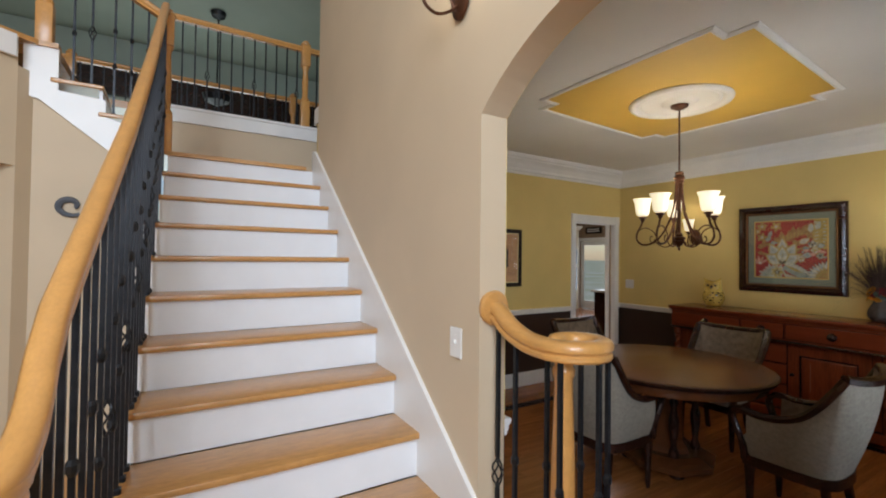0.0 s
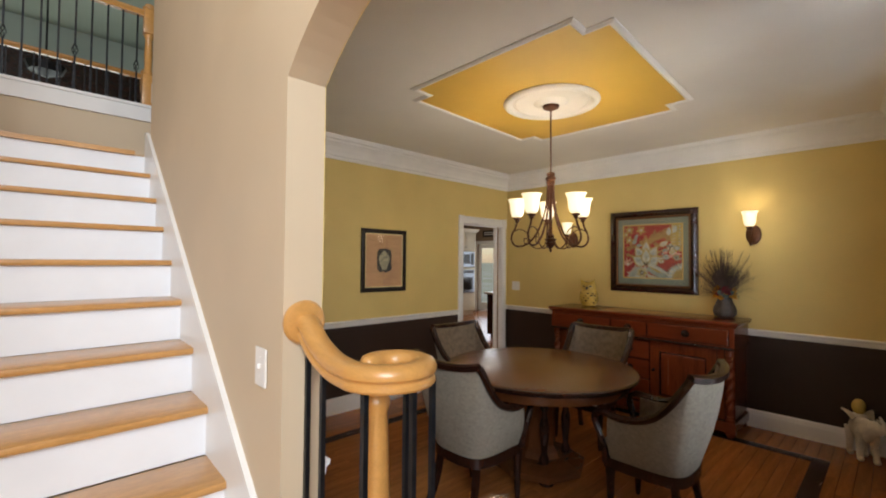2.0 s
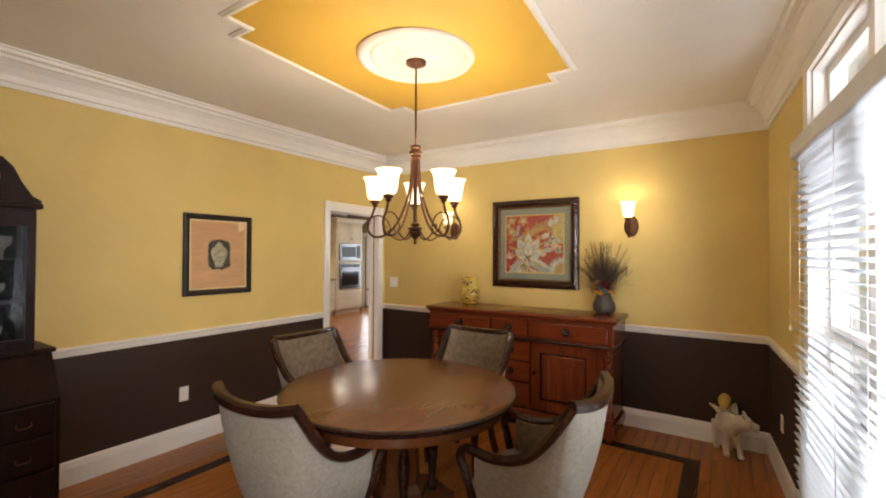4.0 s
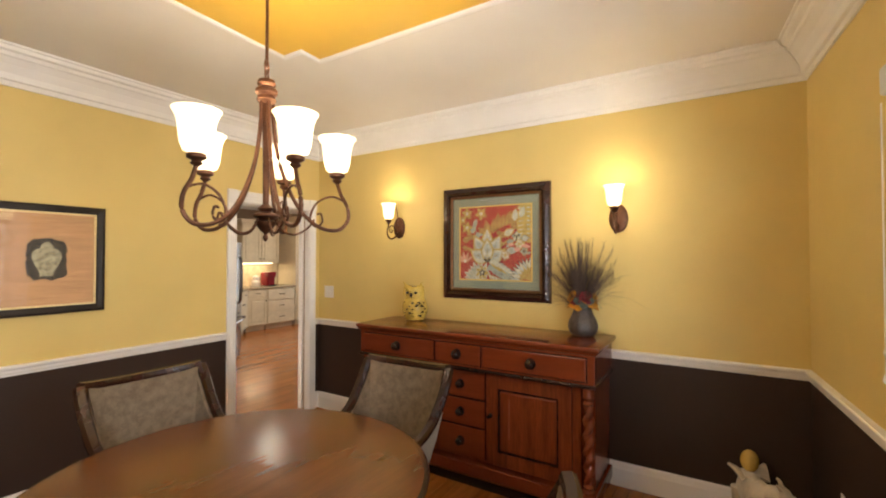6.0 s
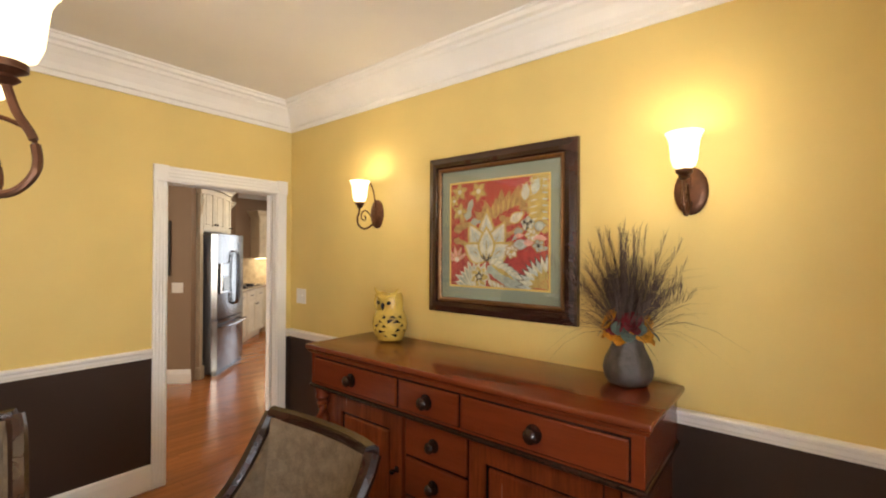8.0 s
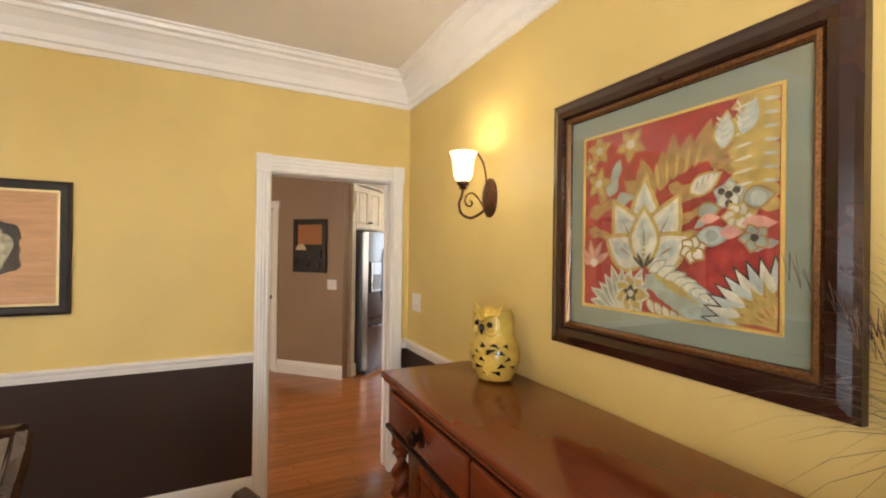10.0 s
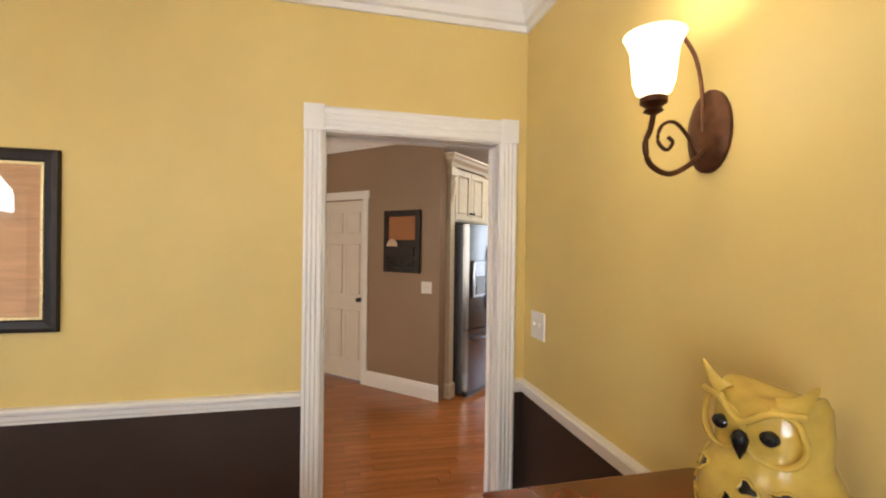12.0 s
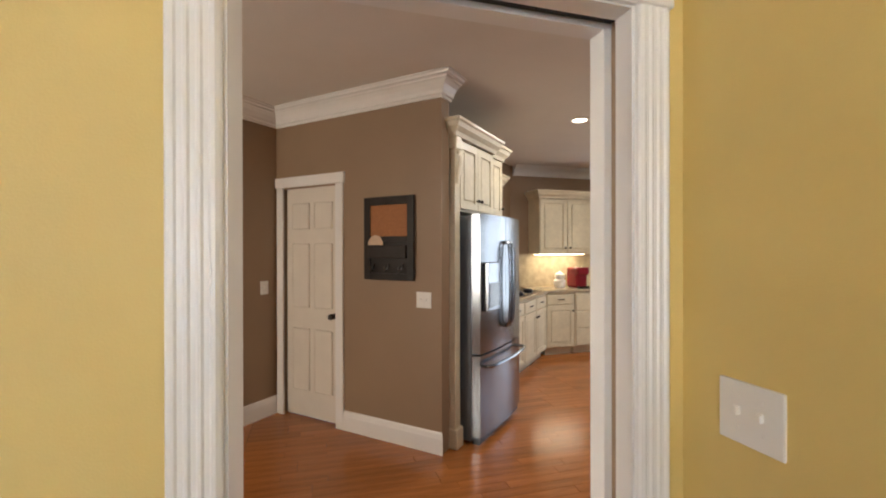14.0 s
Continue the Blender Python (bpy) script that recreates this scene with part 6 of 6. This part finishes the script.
for i in range(20):
    a = 2 * math.pi * i / 20 + rnd.uniform(-0.12, 0.12)
    kind = (0, 2, 1, 0, 0, 0, 2, 0, 0, 1)[i % 10]
    c = Vector((0.058 * math.cos(a), 0.058 * math.sin(a), 0.196 + 0.048 * ((i * 7) % 5) / 4))
    lean = Vector((math.cos(a), math.sin(a), 0.55)).normalized()
    side = lean.cross(Vector((0, 0, 1))).normalized()
    over = side.cross(lean)
    fb = bm_new()
    for ringno, (cnt, open_, size) in enumerate(((8, 1.0, 0.044), (6, 0.55, 0.036), (4, 0.2, 0.026)) if kind < 2 else ((4, 1.0, 0.062),)):
        for q in range(cnt):
            th = 2 * math.pi * (q + 0.5 * ringno) / cnt + rnd.uniform(-0.15, 0.15)
            radial = side * math.cos(th) + over * math.sin(th)
            tang = over * math.cos(th) - side * math.sin(th)
            sz = size * rnd.uniform(0.85, 1.15)
            rows = []
            for f, wd in ((0.0, 0.12), (0.35, 0.42), (0.7, 0.46), (1.0, 0.14)):
                centre = c + radial * sz * f * open_ + lean * sz * (f * (1.1 - open_ * 0.75) + 0.18 * math.sin(f * 3.0))
                rows.append((centre - tang * sz * wd, centre + lean * 0.0015, centre + tang * sz * wd))
            front = [[fb.verts.new(v) for v in r] for r in rows]
            for r0, r1 in zip(front, front[1:]):
                for k in (0, 1):
                    fb.faces.new((r0[k], r0[k + 1], r1[k + 1], r1[k]))
    bmesh.ops.solidify(fb, geom=fb.faces[:], thickness=0.0012)
    part("flower" if kind < 2 else "leaf", fb, M_FL[kind][0], vase, M_FL[kind][1])

# round table
TX, TY = 3.32, 1.925
table = thing("dining_table", "round dark cherry pedestal dining table with polished top", "dining table", pose(TX, TY, 0))
part("tabletop", lathe(bm_new(), [(0.60, 0.738), (0.676, 0.738), (0.680, 0.752), (0.676, 0.758), (0.668, 0.760), (0.01, 0.760)], 96), M_TABLE, table, "polished round top", smooth=True)
part("edge_moulding", lathe(bm_new(), [(0.60, 0.718), (0.672, 0.718), (0.686, 0.722), (0.688, 0.730), (0.682, 0.734), (0.694, 0.740), (0.697, 0.748), (0.691, 0.755), (0.681, 0.757), (0.60, 0.757)], 96), M_DARKWOOD, table, "dark rounded edge moulding", smooth=True)
part("apron", lathe(bm_new(), [(0.60, 0.655), (0.635, 0.657), (0.64, 0.67), (0.635, 0.722), (0.60, 0.722)], 64), M_TABLE, table, smooth=True)
part("column", lathe(bm_new(), [(0.17, 0.12), (0.16, 0.16), (0.125, 0.20), (0.115, 0.40), (0.125, 0.58), (0.17, 0.65)], 8), M_TABLE, table, "tapered octagonal column")
for k in range(4):
    a = math.radians(45 + 90 * k)
    part("post", lathe(bm_new(), [(0.030, 0.12), (0.036, 0.15), (0.020, 0.19), (0.026, 0.25), (0.034, 0.32), (0.036, 0.38), (0.022, 0.44), (0.018, 0.47), (0.032, 0.51), (0.022, 0.54), (0.040, 0.58), (0.044, 0.62), (0.036, 0.656)], 14, (0.20 * math.cos(a), 0.20 * math.sin(a), 0)), M_DARKWOOD, table, "turned corner post", smooth=True)
part("base", lathe(bm_new(), [(0.30, 0.035), (0.34, 0.04), (0.34, 0.08), (0.30, 0.10), (0.24, 0.12), (0.02, 0.12)], 8), M_TABLE, table)
for k in range(4):
    a = math.radians(45 + 90 * k)
    part("foot", lathe(bm_new(), [(0.03, 0), (0.05, 0.012), (0.05, 0.028), (0.03, 0.04)], 12, (0.27 * math.cos(a), 0.27 * math.sin(a), 0)), M_DARKWOOD, table, smooth=True)

# barrel-back armchair, its front along -y
TOP_LINE = [(0.0, 0.300, 0.915), (0.10, 0.294, 0.917), (0.20, 0.272, 0.924), (0.278, 0.236, 0.936), (0.284, 0.196, 0.868), (0.281, 0.130, 0.772), (0.276, 0.050, 0.690), (0.270, -0.050, 0.645), (0.264, -0.150, 0.632), (0.258, -0.235, 0.642)]
LOW_LINE = [(0.0, 0.165, 0.36), (0.07, 0.163, 0.36), (0.135, 0.150, 0.36), (0.182, 0.118, 0.36), (0.200, 0.080, 0.36), (0.208, 0.030, 0.36), (0.212, -0.030, 0.36), (0.212, -0.100, 0.36), (0.211, -0.170, 0.36), (0.210, -0.235, 0.36)]


def shell_curve(line):
    """The half line mirrored into a whole one, smoothed, from one arm's front over the back to the other's."""
    half = smooth_path(line, 5)
    return [Vector((-q.x, q.y, q.z)) for q in half[:0:-1]] + half


def chair(label, m):
    t = thing("dining_chair", label, "chair", m, "chairs round the table")
    hi, lo = shell_curve(TOP_LINE), shell_curve(LOW_LINE)
    n = len(hi)
    shell, pad, loops, loops2 = bm_new(), bm_new(), [], []
    for i in range(n):
        e = (hi[min(i + 1, n - 1)] - hi[max(i - 1, 0)])
        out = Vector((e.y, -e.x, 0))
        out = out.normalized() if out.length > 1e-6 else Vector((1, 0, 0))
        if out.dot(Vector((hi[i].x, hi[i].y + 0.1, 0))) < 0:
            out = -out
        row = []
        for f in (0, 0.2, 0.4, 0.6, 0.8, 1.0):
            q = lo[i].lerp(hi[i], f)
            row.append(q + out * (0.020 * math.sin(math.pi * f) - 0.004 * f) - Vector((0, 0, 0.010 * f)))
        skin = [q - out * 0.020 for q in row[::-1]]
        back = [q - out * (0.046 - 0.012 * f + 0.008 * math.sin(math.pi * f)) for q, f in zip(row[::-1], (1.0, 0.8, 0.6, 0.4, 0.2, 0))]
        loops.append([shell.verts.new(q) for q in row + skin])
        loops2.append([pad.verts.new(q) for q in [q - out * 0.021 for q in row] + back])
    for bm, rows in ((shell, loops), (pad, loops2)):
        for a, b in zip(rows, rows[1:]):
            for j in range(12):
                k = (j + 1) % 12
                bm.faces.new((a[j], a[k], b[k], b[j]))
        bm.faces.new(rows[0])
        bm.faces.new(rows[-1][::-1])
    part("upholstery", shell, M_FABRIC, t, "pale grey woven outer cover", smooth=True)
    part("inner_back", pad, M_TAUPECLOTH, t, "taupe brown padded inner back", smooth=True)
    # show-wood: crest rail and the arms that sweep down from its corners
    crest = smooth_path([(-x, y - 0.012, z + 0.004) for x, y, z in TOP_LINE[3:0:-1]] + [(x, y - 0.012, z + 0.004) for x, y, z in TOP_LINE[:4]], 5)
    crest_sec = [(-0.026, -0.020), (0.020, -0.024), (0.024, 0.004), (0.016, 0.020), (-0.012, 0.022), (-0.026, 0.010)]
    part("crest_rail", sweep(bm_new(), crest, crest_sec), M_DARKWOOD, t, "dark polished curved crest rail", smooth=True)
    for sx in (-1, 1):
        line = [(sx * x, y - 0.008, z) for x, y, z in TOP_LINE[3:]]
        line += [(sx * 0.254, -0.285, 0.640), (sx * 0.251, -0.312, 0.612), (sx * 0.248, -0.312, 0.575), (sx * 0.243, -0.296, 0.530), (sx * 0.234, -0.274, 0.460), (sx * 0.224, -0.262, 0.390), (sx * 0.217, -0.262, 0.335)]
        part("arm", sweep(bm_new(), smooth_path(line, 5), lambda f: [(u * (1.12 - 0.35 * f), v * (1.15 - 0.25 * f)) for u, v in ((-0.024, -0.012), (-0.014, -0.019), (0.014, -0.019), (0.024, -0.012), (0.026, 0.004), (0.014, 0.018), (-0.014, 0.018), (-0.026, 0.004))]), M_DARKWOOD, t, "dark polished arm sweeping down to the seat", smooth=True)
    low = [(q.x, q.y) for q in lo]
    part("seat_frame", prism(bm_new(), [(-0.215, -0.275), (0.215, -0.275), *[(x * 1.03, y + 0.006) for x, y in low[::-1]]], "z", 0.302, 0.362), M_DARKWOOD, t, "dark curved seat rail")
    cu = bm_new()
    prism(cu, [(-0.190, -0.285), (0.190, -0.285), *[(x * 0.84, -0.235 + (y + 0.235) * 0.88) for x, y in low[::-2]]], "z", 0.362, 0.485)
    bmesh.ops.bevel(cu, geom=[e for e in cu.edges if min(v.co.z for v in e.verts) > 0.47], offset=0.038, segments=4, affect="EDGES", profile=0.5)
    part("seat", cu, M_FABRIC, t, "grey woven cushion", smooth=True)
    for sx in (-1, 1):
        part("leg", lathe(bm_new(), [(0.012, 0.0), (0.017, 0.03), (0.022, 0.16), (0.026, 0.26), (0.030, 0.28), (0.028, 0.304)], 12, (sx * 0.20, -0.24, 0)), M_DARKWOOD, t, smooth=True)
        part("leg", sweep(bm_new(), smooth_path([(sx * 0.155, 0.105, 0.304), (sx * 0.163, 0.13, 0.15), (sx * 0.175, 0.185, 0.0)], 4), [(-0.018, -0.018), (0.018, -0.018), (0.018, 0.018), (-0.018, 0.018)]), M_DARKWOOD, t)
    return t


first = chair("dark wood barrel-back armchair upholstered in grey woven fabric", pose(2.60, 1.965, 0, 0, 0, 90))
for x, y, rz in ((3.29, 1.02, 180), (3.465, 2.745, -2), (4.165, 1.955, -88)):
    copy_thing(first, pose(x, y, 0, 0, 0, rz))

# secretary bookcase
hut = thing("secretary_cabinet", "tall dark mahogany secretary bookcase with glazed doors and bonnet top", "cabinet", pose(1.805, NORTH - 0.035, 0))
part("desk_body", boxes((-0.34, 0.34, -0.46, 0, 0.08, 0.73)), M_HUTCH, hut)
part("desk_side", prism(bm_new(), [(-0.46, 0.73), (-0.30, 0.97), (0, 0.97), (0, 0.73)], "x", -0.34, 0.34), M_HUTCH, hut)
part("fall_front", prism(bm_new(), [(-0.478, 0.735), (-0.318, 0.975), (-0.306, 0.965), (-0.466, 0.725)], "x", -0.325, 0.325), M_HUTCH, hut, "sloping writing flap")
part("lock_plate", prism(bm_new(), [(-0.335, 0.955), (-0.345, 0.94), (-0.340, 0.935), (-0.330, 0.95)], "x", -0.02, 0.02), M_BRONZE, hut, "brass escutcheon")
for z0, z1 in ((0.55, 0.71), (0.36, 0.53), (0.12, 0.34)):
    d = part("drawer", box(bm_new(), -0.315, 0.315, -0.478, -0.455, z0, z1, bevel=0.005), M_HUTCH, hut)
    for x in (-0.18, 0.18):
        part("pull", sweep(bm_new(), smooth_path([(x - 0.03, -0.48, (z0 + z1) / 2), (x - 0.025, -0.495, (z0 + z1) / 2 - 0.02), (x + 0.025, -0.495, (z0 + z1) / 2 - 0.02), (x + 0.03, -0.48, (z0 + z1) / 2)], 3), circle(0.004, 6)), M_BRONZE, d, "brass drop pull")
for x in (-0.30, 0.30):
    for y in (-0.43, -0.04):
        part("foot", box(bm_new(), x - 0.05, x + 0.05, y - 0.04, y + 0.04, 0, 0.085, bevel=0.012), M_HUTCH, hut)
part("waist_moulding", box(bm_new(), -0.355, 0.355, -0.335, 0, 0.968, 0.995, bevel=0.008), M_HUTCH, hut)
UP = 0.265
part("bookcase", boxes((-UP, -UP + 0.02, -0.29, 0, 0.995, 1.80), (UP - 0.02, UP, -0.29, 0, 0.995, 1.80), (-UP, UP, -0.012, 0, 0.995, 1.80), (-UP, UP, -0.29, 0, 1.78, 1.80), (-UP, UP, -0.29, 0, 0.995, 1.01)), M_HUTCH, hut)
for z in (1.25, 1.50):
    part("shelf", boxes((-UP + 0.02, UP - 0.02, -0.25, -0.012, z, z + 0.012)), M_HUTCH, hut)
for a, b in ((-UP + 0.004, -0.003), (0.003, UP - 0.004)):
    bm = bm_new()
    for q in ((a, a + 0.042, 1.012, 1.778), (b - 0.042, b, 1.012, 1.778), (a + 0.042, b - 0.042, 1.012, 1.06), (a + 0.042, b - 0.042, 1.70, 1.778)):
        box(bm, q[0], q[1], -0.312, -0.291, q[2], q[3])
    d = part("door", bm, M_HUTCH, hut)
    gl = part("pane", boxes((a + 0.042, b - 0.042, -0.303, -0.299, 1.06, 1.70)), M_DULLGLASS, d, "pane tinted and dulled to keep the bookcase dark")
    gl.visible_shadow = False
part("cornice", box(bm_new(), -UP - 0.025, UP + 0.025, -0.325, 0, 1.80, 1.832, bevel=0.010), M_HUTCH, hut)
half = [(0.045, 1.834), (UP + 0.02, 1.834), (UP + 0.02, 1.85), (UP - 0.02, 1.875), (0.20, 1.95), (0.165, 2.03), (0.12, 2.08), (0.06, 2.085), (0.05, 2.06), (0.10, 2.03), (0.115, 1.97), (0.095, 1.915), (0.05, 1.895)]
for sx in (-1, 1):
    part("pediment", prism(bm_new(), [(sx * x, z) for x, z in half], "y", -0.30, -0.262), M_HUTCH, hut, "swan-neck pediment half")
part("plinth_block", boxes((-0.045, 0.045, -0.305, -0.26, 1.834, 1.93)), M_HUTCH, hut)
part("finial", lathe(bm_new(), [(0.022, 1.93), (0.034, 1.94), (0.012, 1.955), (0.030, 1.985), (0.032, 2.005), (0.012, 2.04), (0.014, 2.06), (0.002, 2.12)], 12, (0, -0.282, 0)), M_HUTCH, hut, "turned flame finial", smooth=True)
rnd = random.Random(2)
M_CHINA = material("white_china", (0.46, 0.45, 0.42), 0.2)
M_BLUE = material("blue_glass", (0.07, 0.10, 0.30), 0.15)
for k, (x, z, s) in enumerate(((-0.16, 1.012, 1.0), (0.13, 1.263, 0.9), (0.15, 1.513, 1.1), (-0.14, 1.513, 0.8), (0.12, 1.012, 0.9))):
    cup = new("china_piece", finish("china_piece", lathe(bm_new(), [(0.02 * s, 0), (0.012 * s, 0.01), (0.015 * s, 0.05 * s), (0.045 * s, 0.08 * s), (0.05 * s, 0.12 * s), (0.045 * s, 0.12 * s)], 16), M_BLUE if k == 0 else M_CHINA, True))
    cup.location = (1.805 + x, NORTH - 0.16, z + 0.0005)
    tagged(cup, "blue glass goblet on the bookcase shelf" if k == 0 else "white china goblet on the bookcase shelf", "goblet")

# winged animal figurine
def ball(bm, c, r, n=14):
    m = bm_new()
    bmesh.ops.create_uvsphere(m, u_segments=n, v_segments=n // 2 + 2, radius=1)
    off = {}
    for v in m.verts:
        off[v] = bm.verts.new((c[0] + v.co.x * r[0], c[1] + v.co.y * r[1], c[2] + v.co.z * r[2]))
    for f in m.faces:
        bm.faces.new([off[v] for v in f.verts])
    m.free()


fig = bm_new()
ball(fig, (-0.01, 0, 0.225), (0.150, 0.082, 0.085), 18)
ball(fig, (0.085, 0, 0.225), (0.080, 0.075, 0.088), 16)
sweep(fig, smooth_path([(0.10, 0.01, 0.235), (0.15, 0.04, 0.262), (0.185, 0.075, 0.268)], 5), lambda f: circle(0.062 - 0.014 * f, 12))
ball(fig, (0.188, 0.080, 0.272), (0.062, 0.050, 0.050), 14)
sweep(fig, smooth_path([(0.20, 0.095, 0.270), (0.225, 0.135, 0.252), (0.240, 0.165, 0.250)], 5), lambda f: circle(0.036 - 0.010 * f, 12))
for s in (-1, 1):
    sweep(fig, smooth_path([(0.180 - s * 0.025, 0.075 + s * 0.018, 0.305), (0.168 - s * 0.045, 0.065 + s * 0.030, 0.330), (0.155 - s * 0.052, 0.055 + s * 0.034, 0.334)], 4), lambda f: [(u * (0.020 - 0.015 * f), v * 0.008) for u, v in circle(1, 8)])
    # flared saddle cloth either side
    sweep(fig, smooth_path([(-0.02, s * 0.050, 0.290), (-0.05, s * 0.085, 0.325), (-0.09, s * 0.125, 0.345)], 5), lambda f: [(u * (0.070 - 0.060 * f), v * (0.016 - 0.010 * f)) for u, v in circle(1, 10)])
for x, y, fx in ((-0.105, -0.048, -0.115), (-0.095, 0.048, -0.075), (0.085, -0.048, 0.075), (0.105, 0.048, 0.135)):
    sweep(fig, smooth_path([(x, y, 0.215), (x * 1.02, y * 1.05, 0.125), (fx, y * 1.05, 0.055), (fx + 0.006, y * 1.05, 0.012)], 5), lambda f: circle(0.048 - 0.022 * math.sin(min(1.0, f * 1.25) * math.pi / 2), 12))
    ball(fig, (fx + 0.014, y * 1.05, 0.020), (0.036, 0.028, 0.020), 10)
sweep(fig, smooth_path([(-0.15, 0, 0.25), (-0.185, 0, 0.225), (-0.19, 0, 0.165)], 4), circle(0.011, 8))
lathe(fig, [(0.060, 0.285), (0.066, 0.305), (0.052, 0.322), (0.020, 0.326)], 18, (-0.045, 0, 0))
count = len(fig.faces)
ball(fig, (-0.045, 0, 0.375), (0.058, 0.058, 0.058), 18)
fig.faces.ensure_lookup_table()
for f in fig.faces[count:]:
    f.material_index = 1
pig = new("animal_statue", finish("animal_statue", fig, [material("cream_ceramic", (0.60, 0.52, 0.40), 0.38, vary=0.28, scale=9, bump=0.3, bump_scale=50), material("ochre_glaze", (0.50, 0.34, 0.09), 0.22, vary=0.2, scale=14)], True))
pig.matrix_world = pose(5.345, 0.262, 0.001, 0, 0, -152)
pig.scale = (0.74, 0.80, 1.06)
tagged(pig, "cream ceramic animal statue carrying a yellow ball on the floor", "statue")

# ---- outside ----
solid("ground", boxes((-400, 400, -400, -3.2, -0.5, -0.35), (11.6, 400, -3.2, 400, -0.5, -0.35), (-400, -4.6, -3.2, 400, -0.5, -0.35), (-4.6, 11.6, 14.2, 400, -0.5, -0.35)), material("pale_concrete_and_lawn", (0.42, 0.42, 0.36), 0.9, vary=0.25, scale=0.2, color2=(0.22, 0.27, 0.12)), "pale paving and lawn outside the house", "ground")

# ---- floor boards ----
def boards(parent, regions, seed, mat, width=0.083, keep=300):
    """Strip boards along x; regions: (x0, x1, y0, y1)."""
    rnd = random.Random(seed)
    meshes, n, rest = {}, 0, bm_new()
    for x0, x1, y0, y1 in regions:
        y = y0
        while y < y1 - 0.01:
            w = min(width, y1 - y)
            x = x0
            first = True
            while x < x1 - 0.01:
                l = round(rnd.uniform(0.5, 1.5) * (0.5 if first else 1), 1)
                first = False
                if x + l > x1 - 0.25:
                    l = x1 - x
                if n < keep:
                    key = (round(l, 3), round(w, 4))
                    if key not in meshes:
                        b = bm_new()
                        e = 0.0009
                        lo = [b.verts.new(p) for p in ((e, e, -0.012), (l - e, e, -0.012), (l - e, w - e, -0.012), (e, w - e, -0.012))]
                        hi = [b.verts.new((p.co.x, p.co.y, -0.001)) for p in lo]
                        tp = [b.verts.new(p) for p in ((2 * e, 2 * e, 0), (l - 2 * e, 2 * e, 0), (l - 2 * e, w - 2 * e, 0), (2 * e, w - 2 * e, 0))]
                        for i in range(4):
                            j = (i + 1) % 4
                            b.faces.new((lo[i], lo[j], hi[j], hi[i]))
                            b.faces.new((hi[i], hi[j], tp[j], tp[i]))
                        b.faces.new(tp)
                        meshes[key] = finish("board", b, mat)
                    ob = new("board", meshes[key])
                    ob.parent = parent
                    ob.location = (x, y, 0)
                else:
                    box(rest, x + 0.0009, x + l - 0.0009, y + 0.0009, y + w - 0.0009, -0.012, 0)
                n += 1
                x += l
            y += width
    if rest.verts:
        return rest
    rest.free()
    return None


floor_d, floor_k = bpy.data.objects["floor"], bpy.data.objects["floor_kitchen"]
IX0, IX1, IY0, IY1, IW = 1.62, 5.08, 0.43, 3.48, 0.105
ring = ((WESTF, EAST, SOUTH - 0.45, IY0), (WESTF, EAST, IY1, NORTH + 0.14), (WESTF, IX0, IY0, IY1), (IX1, EAST, IY0, IY1))
rest = boards(floor_d, ((IX0 + IW, IX1 - IW, IY0 + IW, IY1 - IW), *ring), 3, M_FLOOR, keep=300)
if rest:
    solid("boards_rest", rest, M_FLOOR, "red oak floor strips along the room's edge", "floor boards", kind="stuff")
for x0, x1, y0, y1 in ((IX0, IX1, IY0, IY0 + IW), (IX0, IX1, IY1 - IW, IY1), (IX0, IX0 + IW, IY0 + IW, IY1 - IW), (IX1 - IW, IX1, IY0 + IW, IY1 - IW)):
    part("inlay_band", boxes((x0 + 0.0008, x1 - 0.0008, y0 + 0.0008, y1 - 0.0008, -0.012, 0.0)), M_INLAY, floor_d, "dark walnut inlaid band")
rest = boards(floor_k, ((4.2, 7.4, NORTH + 0.14, 8.2), (7.4, 10.8, NORTH + 0.14, 10.8), (1.6, 4.2, NORTH + 0.14, 8.8)), 8, M_FLOOR, keep=300)
if rest:
    solid("boards_kitchen_rest", rest, M_FLOOR, "red oak floor strips of the far kitchen", "floor boards", kind="stuff")
